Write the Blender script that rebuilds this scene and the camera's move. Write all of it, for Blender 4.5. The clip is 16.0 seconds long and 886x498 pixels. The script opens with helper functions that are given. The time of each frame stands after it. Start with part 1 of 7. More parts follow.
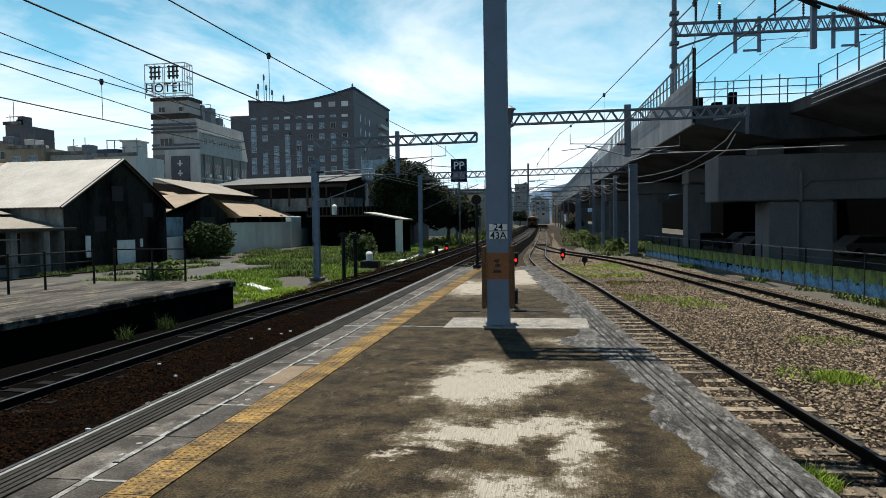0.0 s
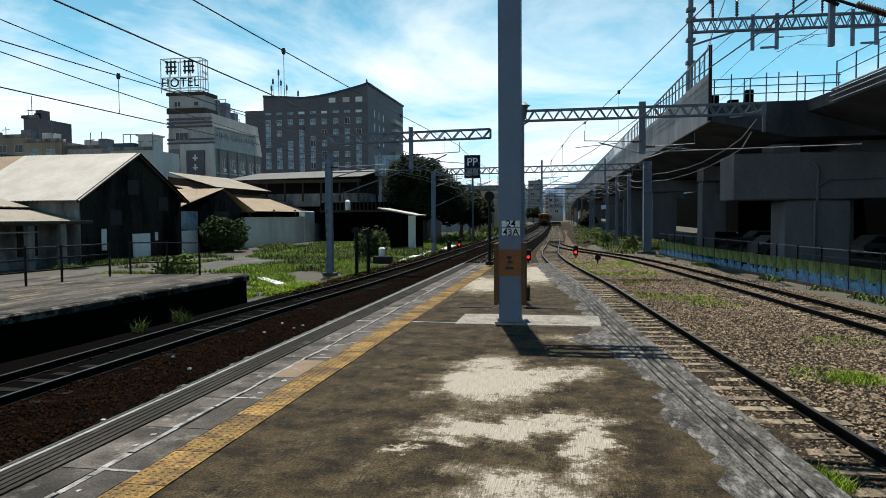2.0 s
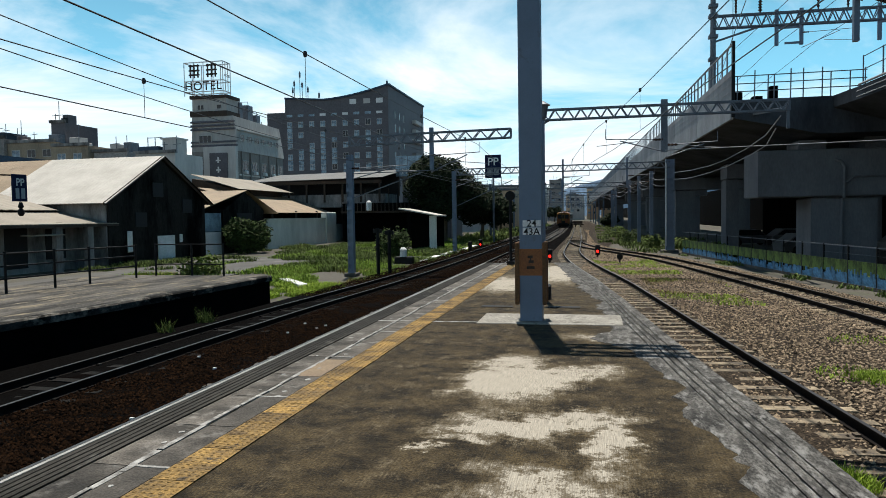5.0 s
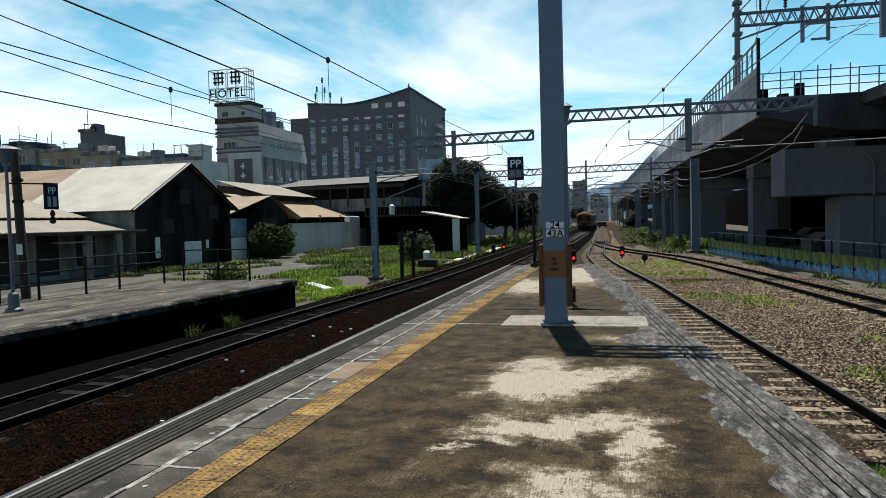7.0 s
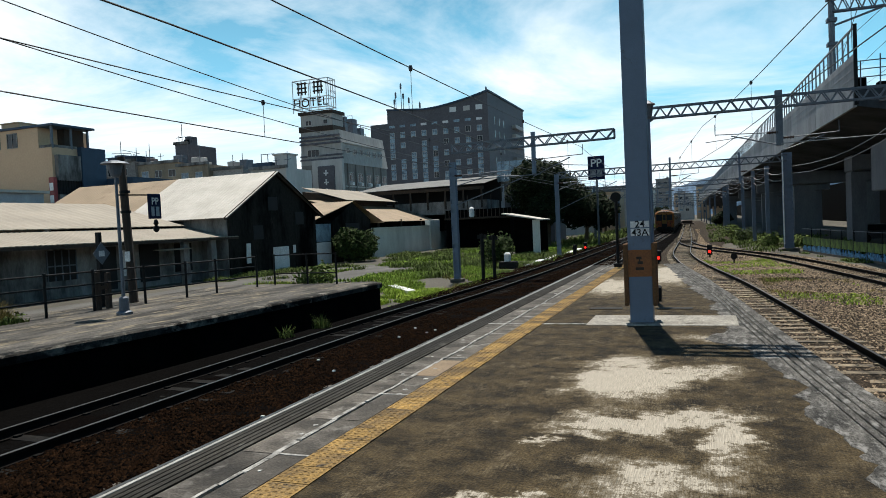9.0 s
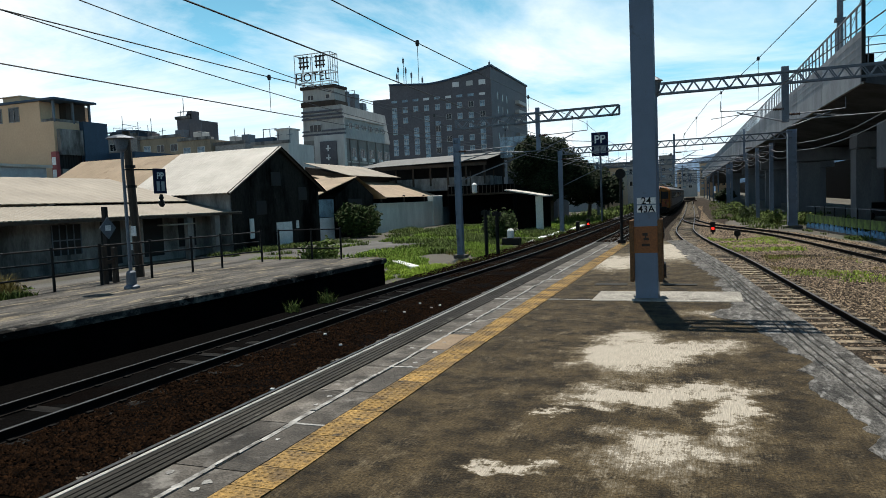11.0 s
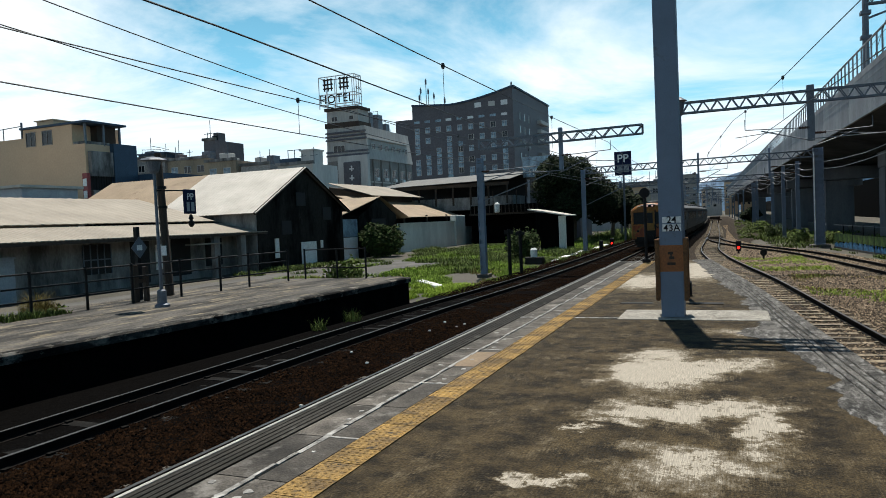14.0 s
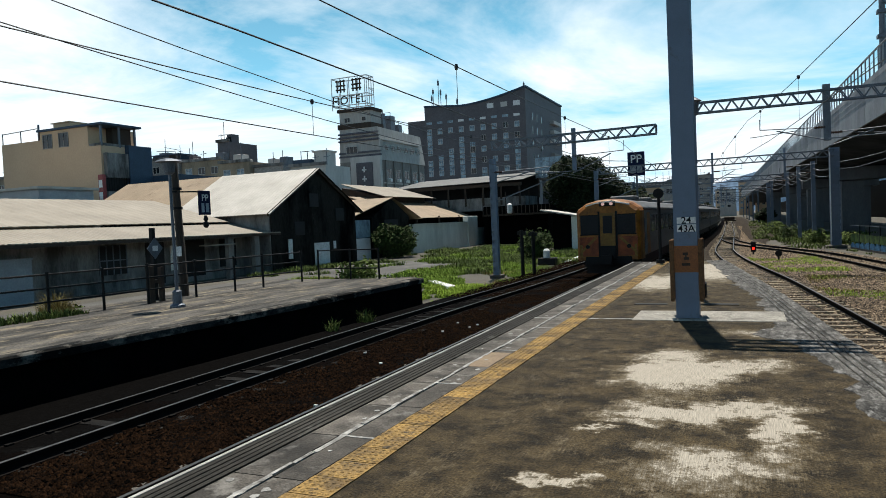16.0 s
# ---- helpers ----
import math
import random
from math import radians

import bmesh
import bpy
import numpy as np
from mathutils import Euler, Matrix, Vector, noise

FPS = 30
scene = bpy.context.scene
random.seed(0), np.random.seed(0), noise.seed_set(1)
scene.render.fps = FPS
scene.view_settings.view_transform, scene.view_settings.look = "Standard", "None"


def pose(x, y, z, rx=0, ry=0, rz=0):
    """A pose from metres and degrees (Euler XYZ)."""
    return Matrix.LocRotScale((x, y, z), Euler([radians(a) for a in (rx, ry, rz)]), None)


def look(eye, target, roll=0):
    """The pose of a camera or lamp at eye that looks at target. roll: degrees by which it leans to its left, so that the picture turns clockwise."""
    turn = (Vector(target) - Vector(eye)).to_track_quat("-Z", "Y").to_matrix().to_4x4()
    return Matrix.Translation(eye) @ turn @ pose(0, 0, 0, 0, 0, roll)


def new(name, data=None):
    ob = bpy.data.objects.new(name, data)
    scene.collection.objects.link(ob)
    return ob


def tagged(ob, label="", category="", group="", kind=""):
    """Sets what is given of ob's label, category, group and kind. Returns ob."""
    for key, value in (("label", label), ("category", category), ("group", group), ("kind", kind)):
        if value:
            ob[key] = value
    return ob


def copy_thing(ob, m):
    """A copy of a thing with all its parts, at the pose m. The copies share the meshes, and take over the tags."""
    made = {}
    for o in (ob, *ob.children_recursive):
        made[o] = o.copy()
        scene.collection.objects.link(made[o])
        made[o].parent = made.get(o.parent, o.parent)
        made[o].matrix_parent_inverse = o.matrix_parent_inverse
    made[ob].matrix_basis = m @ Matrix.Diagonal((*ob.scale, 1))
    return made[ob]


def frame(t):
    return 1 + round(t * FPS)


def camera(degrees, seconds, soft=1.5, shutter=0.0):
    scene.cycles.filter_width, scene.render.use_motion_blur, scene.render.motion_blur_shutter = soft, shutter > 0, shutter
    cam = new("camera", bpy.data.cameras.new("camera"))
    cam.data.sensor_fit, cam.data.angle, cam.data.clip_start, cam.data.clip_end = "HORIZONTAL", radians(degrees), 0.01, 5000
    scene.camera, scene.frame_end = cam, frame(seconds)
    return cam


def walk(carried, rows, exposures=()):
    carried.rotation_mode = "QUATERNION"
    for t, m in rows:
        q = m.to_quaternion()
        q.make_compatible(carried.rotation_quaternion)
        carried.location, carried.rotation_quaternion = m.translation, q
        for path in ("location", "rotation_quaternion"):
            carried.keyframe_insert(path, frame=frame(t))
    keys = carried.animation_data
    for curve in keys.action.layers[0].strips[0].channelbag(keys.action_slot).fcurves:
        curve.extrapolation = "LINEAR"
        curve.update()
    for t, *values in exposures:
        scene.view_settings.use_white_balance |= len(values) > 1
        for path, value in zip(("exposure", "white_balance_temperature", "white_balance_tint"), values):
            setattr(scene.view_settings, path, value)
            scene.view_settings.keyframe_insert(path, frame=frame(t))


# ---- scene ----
cam = camera(64.5, 16.0, soft=0.6)

# seconds, pitch, roll, yaw (degrees) of the hand-held camera, and where it stands (x, y)
AIM = [(0, -2.35, 0.90, 9.20, -0.036, 0.065), (0.5, -1.80, 0.93, 9.34, -0.030, 0.062), (1, -2.13, 0.76, 9.63, -0.033, 0.070),
       (1.5, -2.11, 1.07, 10.00, -0.028, 0.046), (2, -2.65, 0.43, 10.26, -0.028, 0.047), (2.5, -2.47, 0.47, 10.40, -0.035, 0.065),
       (3, -2.32, 0.80, 10.88, -0.042, 0.024), (3.5, -2.51, 0.99, 11.49, -0.032, 0.011), (4, -2.60, 0.80, 11.58, -0.026, 0.007),
       (6.5, -2.53, 1.40, 13.21, -0.009, -0.030), (7, -2.35, 1.52, 13.83, -0.014, -0.048), (7.5, -2.40, 1.52, 14.78, -0.020, -0.087),
       (8, -2.78, 1.66, 16.24, -0.011, -0.150), (8.5, -2.50, 1.76, 17.80, -0.009, -0.189), (9, -1.93, 2.62, 20.28, -0.019, -0.281),
       (11.5, -4.11, 2.24, 20.60, -0.086, -0.453), (12, -3.11, 1.97, 21.06, -0.100, -0.551), (12.5, -3.09, 1.76, 20.96, -0.098, -0.566),
       (13, -3.22, 1.97, 21.24, -0.086, -0.544), (13.5, -2.40, 2.14, 21.51, -0.089, -0.552), (14, -2.20, 2.52, 22.25, -0.076, -0.548),
       (14.5, -2.40, 2.45, 22.11, -0.080, -0.575), (15, -2.12, 2.58, 22.72, -0.079, -0.570), (15.5, -2.49, 2.37, 23.04, -0.088, -0.562),
       (16, -2.09, 2.56, 23.25, -0.089, -0.578)]
walk(cam, [(t, pose(x, y, 1.6, 90 + p, r, w)) for t, p, r, w, x, y in AIM])

# ---- light ----
SUN_EL, SUN_AZ = 71.0, -11.0  # degrees above the horizon, degrees clockwise from +y
world = bpy.data.worlds.new("daylight")
scene.world = world
world.use_nodes = True
wn, wl = world.node_tree.nodes, world.node_tree.links
wn.clear()
sky = wn.new("ShaderNodeTexSky")
sky.sky_type, sky.sun_disc = "NISHITA", False
sky.sun_elevation, sky.sun_rotation = radians(SUN_EL), radians(SUN_AZ)
sky.air_density, sky.dust_density, sky.ozone_density = 1.0, 0.6, 1.0
wtc = wn.new("ShaderNodeTexCoord")
wsep = wn.new("ShaderNodeSeparateXYZ")
wl.new(wtc.outputs["Generated"], wsep.inputs["Vector"])
# cloud field on a flat layer: it crowds together towards the horizon
lift = wn.new("ShaderNodeMath")
lift.operation, lift.inputs[1].default_value = "ADD", 0.16
wl.new(wsep.outputs["Z"], lift.inputs[0])
flat = wn.new("ShaderNodeCombineXYZ")
for axis in ("X", "Y"):
    div = wn.new("ShaderNodeMath")
    div.operation = "DIVIDE"
    wl.new(wsep.outputs[axis], div.inputs[0])
    wl.new(lift.outputs[0], div.inputs[1])
    wl.new(div.outputs[0], flat.inputs[axis])
cloud = wn.new("ShaderNodeTexNoise")
cloud.inputs["Scale"].default_value, cloud.inputs["Detail"].default_value = 0.75, 9.0
cloud.inputs["Roughness"].default_value, cloud.inputs["Distortion"].default_value = 0.6, 0.5
wl.new(flat.outputs["Vector"], cloud.inputs["Vector"])
haze = wn.new("ShaderNodeMapRange")
haze.inputs["From Min"].default_value, haze.inputs["From Max"].default_value = 0.02, 0.85
haze.inputs["To Min"].default_value, haze.inputs["To Max"].default_value = 0.215, -0.28
wl.new(wsep.outputs["Z"], haze.inputs["Value"])
cadd = wn.new("ShaderNodeMath")
cadd.operation = "ADD"
wl.new(cloud.outputs["Fac"], cadd.inputs[0])
wl.new(haze.outputs["Result"], cadd.inputs[1])
# the cloud thickens towards the west and thins towards the east
west = wn.new("ShaderNodeMath")
west.operation, west.inputs[1].default_value = "MULTIPLY_ADD", -0.10
wl.new(wsep.outputs["X"], west.inputs[0])
wl.new(cadd.outputs[0], west.inputs[2])
cramp = wn.new("ShaderNodeValToRGB")
cramp.color_ramp.elements[0].position, cramp.color_ramp.elements[1].position = 0.52, 0.74
wl.new(west.outputs[0], cramp.inputs["Fac"])
tint = wn.new("ShaderNodeMixRGB")
tint.blend_type, tint.inputs["Fac"].default_value = "MULTIPLY", 1.0
tint.inputs["Color2"].default_value = (0.36, 0.74, 0.88, 1)
wl.new(sky.outputs["Color"], tint.inputs["Color1"])
veil = wn.new("ShaderNodeMapRange")
veil.interpolation_type = "SMOOTHSTEP"
veil.inputs["From Min"].default_value, veil.inputs["From Max"].default_value = 0.0, 0.55
veil.inputs["To Min"].default_value, veil.inputs["To Max"].default_value = 0.95, 0.0
wl.new(wsep.outputs["Z"], veil.inputs["Value"])
hmix = wn.new("ShaderNodeMixRGB")
hmix.inputs["Color2"].default_value = (5.4, 13.8, 18.6, 1)  # bright low haze
wl.new(veil.outputs["Result"], hmix.inputs["Fac"])
wl.new(tint.outputs["Color"], hmix.inputs["Color1"])
cmix = wn.new("ShaderNodeMixRGB")
cmix.inputs["Color2"].default_value = (15.6, 17.0, 17.8, 1)
wl.new(cramp.outputs["Color"], cmix.inputs["Fac"])
wl.new(hmix.outputs["Color"], cmix.inputs["Color1"])
bg = wn.new("ShaderNodeBackground")
bg.inputs["Strength"].default_value = 0.05
wl.new(cmix.outputs["Color"], bg.inputs["Color"])
wout = wn.new("ShaderNodeOutputWorld")
wl.new(bg.outputs["Background"], wout.inputs["Surface"])

sun_data = bpy.data.lights.new("sun", "SUN")
sun_data.energy, sun_data.angle, sun_data.color = 5.0, radians(0.53), (1.0, 0.95, 0.86)
sun = new("sun", sun_data)
sun_dir = Vector((math.sin(radians(SUN_AZ)) * math.cos(radians(SUN_EL)), math.cos(radians(SUN_AZ)) * math.cos(radians(SUN_EL)), math.sin(radians(SUN_EL))))
sun.matrix_world = look(sun_dir * 60, (0, 0, 0))
scene.view_settings.exposure = 0.42

# ---- materials ----
def mat(name, base, other=None, rough=0.8, scale=2.0, fine=40.0, bump=0.15, metal=0.0, contrast=0.5, stretch=(1, 1, 1), spots=None, rnd=0.0, spec=0.5, dist=0.02, grain=0.25):
    """Two-scale mottled surface: base to other over broad stains, fine grain in value and relief."""
    m = bpy.data.materials.new(name)
    m.use_nodes = True
    n, l = m.node_tree.nodes, m.node_tree.links
    b = n["Principled BSDF"]
    b.inputs["Roughness"].default_value, b.inputs["Metallic"].default_value = rough, metal
    b.inputs["Specular IOR Level"].default_value = spec
    tc = n.new("ShaderNodeTexCoord")
    mp = n.new("ShaderNodeMapping")
    mp.inputs["Scale"].default_value = stretch
    l.new(tc.outputs["Object"], mp.inputs["Vector"])
    vec = mp.outputs["Vector"]
    if rnd:
        info = n.new("ShaderNodeObjectInfo")
        add = n.new("ShaderNodeVectorMath")
        add.operation = "MULTIPLY_ADD"
        l.new(info.outputs["Random"], add.inputs[0])
        add.inputs[1].default_value = (37, 53, 71)
        l.new(vec, add.inputs[2])
        vec = add.outputs[0]
    a = n.new("ShaderNodeTexNoise")
    a.inputs["Scale"].default_value, a.inputs["Detail"].default_value, a.inputs["Roughness"].default_value = scale, 6, 0.65
    l.new(vec, a.inputs["Vector"])
    r = n.new("ShaderNodeValToRGB")
    r.color_ramp.elements[0].position, r.color_ramp.elements[1].position = 0.5 - contrast * 0.4, 0.5 + contrast * 0.4
    other = other or tuple(c * 0.72 for c in base)
    r.color_ramp.elements[0].color, r.color_ramp.elements[1].color = (*other, 1), (*base, 1)
    l.new(a.outputs["Fac"], r.inputs["Fac"])
    g = n.new("ShaderNodeTexNoise")
    g.inputs["Scale"].default_value, g.inputs["Detail"].default_value = fine, 3
    l.new(vec, g.inputs["Vector"])
    gr = n.new("ShaderNodeMapRange")
    gr.inputs["From Min"].default_value, gr.inputs["From Max"].default_value = 0.3, 0.7
    gr.inputs["To Min"].default_value, gr.inputs["To Max"].default_value = 1 - grain, 1 + grain
    l.new(g.outputs["Fac"], gr.inputs["Value"])
    mul = n.new("ShaderNodeMixRGB")
    mul.blend_type, mul.inputs["Fac"].default_value = "MULTIPLY", 1.0
    l.new(r.outputs["Color"], mul.inputs["Color1"])
    l.new(gr.outputs["Result"], mul.inputs["Color2"])
    col = mul.outputs["Color"]
    if spots:
        sc, amount, colour = spots
        s = n.new("ShaderNodeTexNoise")
        s.inputs["Scale"].default_value, s.inputs["Detail"].default_value, s.inputs["Roughness"].default_value = sc, 7, 0.7
        l.new(vec, s.inputs["Vector"])
        sr = n.new("ShaderNodeValToRGB")
        sr.color_ramp.elements[0].position, sr.color_ramp.elements[1].position = 1 - amount - 0.06, 1 - amount + 0.06
        l.new(s.outputs["Fac"], sr.inputs["Fac"])
        sm = n.new("ShaderNodeMixRGB")
        sm.inputs["Color2"].default_value = (*colour, 1)
        l.new(sr.outputs["Color"], sm.inputs["Fac"])
        l.new(col, sm.inputs["Color1"])
        col = sm.outputs["Color"]
    if rnd:
        v = n.new("ShaderNodeHueSaturation")
        vr = n.new("ShaderNodeMapRange")
        vr.inputs["To Min"].default_value, vr.inputs["To Max"].default_value = 1 - rnd, 1 + rnd
        l.new(info.outputs["Random"], vr.inputs["Value"])
        l.new(vr.outputs["Result"], v.inputs["Value"])
        l.new(col, v.inputs["Color"])
        col = v.outputs["Color"]
    l.new(col, b.inputs["Base Color"])
    if bump:
        bp = n.new("ShaderNodeBump")
        bp.inputs["Strength"].default_value, bp.inputs["Distance"].default_value = bump, dist
        l.new(g.outputs["Fac"], bp.inputs["Height"])
        l.new(bp.outputs["Normal"], b.inputs["Normal"])
    return m


def island(m, low=0.6, high=1.35):
    """Vary a joined mesh's colour piece by piece."""
    n, l = m.node_tree.nodes, m.node_tree.links
    b = n["Principled BSDF"]
    col = b.inputs["Base Color"].links[0].from_socket
    geo = n.new("ShaderNodeNewGeometry")
    vr = n.new("ShaderNodeMapRange")
    vr.inputs["To Min"].default_value, vr.inputs["To Max"].default_value = low, high
    l.new(geo.outputs["Random Per Island"], vr.inputs["Value"])
    v = n.new("ShaderNodeHueSaturation")
    l.new(vr.outputs["Result"], v.inputs["Value"])
    l.new(col, v.inputs["Color"])
    l.new(v.outputs["Color"], b.inputs["Base Color"])
    return m


def glow(name, colour, strength):
    m = bpy.data.materials.new(name)
    m.use_nodes = True
    b = m.node_tree.nodes["Principled BSDF"]
    b.inputs["Base Color"].default_value = (*colour, 1)
    b.inputs["Emission Color"].default_value, b.inputs["Emission Strength"].default_value = (*colour, 1), strength
    return m


M_CONC = mat("platform_concrete", (0.17, 0.15, 0.12), (0.10, 0.085, 0.065), 0.85, 0.55, 60, 0.25, spots=(0.45, 0.40, (0.46, 0.44, 0.40)), stretch=(1, 0.8, 1))
M_EDGE = mat("edge_concrete", (0.105, 0.10, 0.092), (0.024, 0.023, 0.021), 0.88, 3.4, 46, 0.9, spots=(6.5, 0.42, (0.20, 0.195, 0.185)), contrast=0.28, spec=0.2, grain=0.7, stretch=(1.7, 0.6, 1))
M_PALEEDGE = mat("pale_edge", (0.34, 0.335, 0.32), (0.17, 0.165, 0.155), 0.85, 4, 50, 0.4)
M_GUARD = mat("guard_timber", (0.17, 0.075, 0.022), (0.07, 0.035, 0.015), 0.85, 5, 40, 0.3)
M_SLAB = mat("slab_concrete", (0.090, 0.080, 0.068), (0.026, 0.023, 0.019), 0.85, 2.0, 60, 0.4, rnd=0.35, spots=(3.2, 0.40, (0.16, 0.15, 0.135)), spec=0.25, contrast=0.32, grain=0.45)
M_GROOVE = mat("groove_concrete", (0.040, 0.037, 0.032), (0.010, 0.0095, 0.008), 0.9, 2.5, 60, 0.4, spots=(4, 0.36, (0.09, 0.085, 0.077)), spec=0.15, stretch=(1, 0.4, 1))
M_WHITE = mat("worn_white_paint", (0.33, 0.325, 0.305), (0.09, 0.085, 0.077), 0.8, 7.0, 70, 0.3, contrast=0.30)
M_YELLOW = mat("tactile_yellow", (0.28, 0.172, 0.050), (0.10, 0.066, 0.030), 0.85, 3.5, 50, 0.4, rnd=0.20, spots=(7, 0.40, (0.045, 0.035, 0.024)), spec=0.25, contrast=0.3, grain=0.5)
# Near-black concrete: the shade on the wall faces is put into the colour.
M_DARKCONC = mat("shade_dark_concrete", (0.0045, 0.0044, 0.0042), (0.0015, 0.0015, 0.0015), 0.95, 1.5, 30, 0.3, spots=(1.8, 0.27, (0.026, 0.025, 0.023)), spec=0.03)
M_COPE = mat("chipped_coping", (0.055, 0.052, 0.047), (0.006, 0.006, 0.0055), 0.92, 1.6, 40, 0.5, spots=(2.6, 0.42, (0.20, 0.185, 0.16)), contrast=0.3, spec=0.1, stretch=(1, 0.6, 1))
M_PLINTH = mat("plinth_concrete", (0.30, 0.285, 0.25), (0.16, 0.15, 0.13), 0.88, 2.4, 42, 0.5, spots=(3.0, 0.38, (0.09, 0.082, 0.068)), spec=0.2, grain=0.4)
M_OLDPLAT = mat("old_platform", (0.095, 0.087, 0.076), (0.020, 0.0185, 0.016), 0.9, 1.3, 40, 0.5, spots=(2.2, 0.41, (0.19, 0.158, 0.108)), spec=0.2, contrast=0.3, grain=0.6, stretch=(1.3, 0.34, 1))
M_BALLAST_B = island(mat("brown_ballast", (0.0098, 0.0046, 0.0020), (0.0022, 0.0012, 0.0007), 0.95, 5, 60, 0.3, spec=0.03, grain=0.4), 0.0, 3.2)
M_BALLAST_G = island(mat("grey_ballast", (0.275, 0.210, 0.142), (0.080, 0.058, 0.040), 0.9, 5, 60, 0.3, spec=0.2), 0.02, 2.1)
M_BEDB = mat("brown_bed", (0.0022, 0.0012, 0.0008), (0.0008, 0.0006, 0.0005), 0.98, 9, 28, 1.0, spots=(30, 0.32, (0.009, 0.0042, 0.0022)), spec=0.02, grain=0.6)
M_BLACKBED = mat("near_black_ballast", (0.0028, 0.0025, 0.0023), (0.0012, 0.0011, 0.001), 0.98, 7, 26, 1.0, spec=0.02, grain=0.5)
M_BEDG = mat("grey_bed", (0.034, 0.025, 0.017), (0.008, 0.006, 0.0045), 0.95, 9, 24, 1.0, spots=(26, 0.40, (0.12, 0.094, 0.065)), spec=0.1, grain=0.9)
M_GROUND = mat("yard_ground", (0.080, 0.070, 0.054), (0.034, 0.030, 0.022), 0.95, 0.22, 9, 0.6, spots=(0.34, 0.40, (0.045, 0.062, 0.020)), grain=0.4)
M_ROAD = mat("old_paving", (0.090, 0.086, 0.078), (0.036, 0.034, 0.030), 0.9, 0.5, 20, 0.3, spots=(0.5, 0.36, (0.15, 0.142, 0.13)), stretch=(1, 0.5, 1))
M_GRASS = island(mat("grass", (0.17, 0.26, 0.035), (0.085, 0.135, 0.02), 0.85, 0.8, 20, 0.0, spec=0.1), 0.45, 1.6)
M_GRASSD = island(mat("weeds", (0.115, 0.155, 0.042), (0.05, 0.072, 0.02), 0.85, 0.8, 20, 0.0, spec=0.1), 0.4, 1.6)
M_DRY = island(mat("dry_grass", (0.20, 0.155, 0.058), (0.10, 0.09, 0.03), 0.85, 0.8, 20, 0.0, spec=0.1), 0.5, 1.5)
M_LUSH = island(mat("lush_grass", (0.26, 0.36, 0.045), (0.15, 0.22, 0.03), 0.85, 0.8, 20, 0.0, spec=0.1), 0.6, 1.5)
M_LEAF = island(mat("tree_leaves", (0.019, 0.029, 0.012), (0.008, 0.013, 0.006), 0.8, 0.6, 20, 0.0, spec=0.1), 0.4, 1.8)
M_BUSH = island(mat("bush_leaves", (0.042, 0.066, 0.017), (0.018, 0.03, 0.009), 0.8, 0.9, 20, 0.0, spec=0.12), 0.4, 1.7)
M_BARK = mat("bark", (0.10, 0.075, 0.05), None, 0.95, 3, 30, 0.6)
M_STEEL = mat("rail_steel", (0.012, 0.0095, 0.008), (0.005, 0.004, 0.0035), 0.9, 6, 60, 0.2, metal=0.0, spec=0.1)
M_RAILTOP = mat("worn_rail_head", (0.062, 0.058, 0.055), (0.028, 0.025, 0.022), 0.45, 6, 60, 0.05, metal=0.6)
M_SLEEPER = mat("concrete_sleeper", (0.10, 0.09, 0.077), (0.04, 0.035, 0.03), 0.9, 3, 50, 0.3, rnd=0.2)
# Brighter copy of the concrete sleeper, with sunlight put into its colour.
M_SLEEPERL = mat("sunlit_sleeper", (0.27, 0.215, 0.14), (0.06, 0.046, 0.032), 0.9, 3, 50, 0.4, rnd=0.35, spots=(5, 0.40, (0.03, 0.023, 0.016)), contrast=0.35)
# Near-black copy with pale spots.
M_SLEEPERD = mat("dark_sleeper", (0.012, 0.011, 0.010), (0.003, 0.0028, 0.0025), 0.9, 3, 50, 0.4, rnd=0.3, spots=(4, 0.34, (0.085, 0.08, 0.073)), spec=0.1)
M_POLE = mat("pole_grey_paint", (0.135, 0.18, 0.25), (0.10, 0.135, 0.19), 0.6, 1.5, 60, 0.05, spots=(4, 0.33, (0.08, 0.08, 0.085)), grain=0.06)
M_GALV = mat("galvanised_steel", (0.13, 0.15, 0.18), (0.08, 0.092, 0.11), 0.55, 2, 40, 0.08, metal=0.3)
M_ORANGE = mat("warning_orange", (0.30, 0.105, 0.024), (0.17, 0.06, 0.018), 0.7, 3, 60, 0.1)
M_BLACK = mat("black_metal", (0.009, 0.009, 0.010), (0.005, 0.005, 0.005), 0.65, 3, 40, 0.1, spec=0.2)
M_WIRE = mat("wire", (0.03, 0.032, 0.036), None, 0.5, 3, 40, 0.0)
M_INSUL = mat("insulator", (0.07, 0.04, 0.03), None, 0.25, 3, 40, 0.0)
M_ROOFLT = mat("pale_sheet_roof", (0.47, 0.44, 0.395), (0.33, 0.305, 0.265), 0.65, 0.6, 12, 0.05, grain=0.08, spots=(1.6, 0.30, (0.27, 0.22, 0.16)))
M_ROOFTAN = mat("tan_sheet_roof", (0.29, 0.215, 0.14), (0.19, 0.14, 0.085), 0.75, 0.5, 12, 0.05, spots=(0.9, 0.36, (0.14, 0.09, 0.052)), grain=0.1)
M_ROOFGREY = mat("grey_sheet_roof", (0.275, 0.24, 0.19), (0.18, 0.155, 0.12), 0.75, 0.4, 12, 0.05, grain=0.1, spots=(1.3, 0.32, (0.13, 0.105, 0.078)))
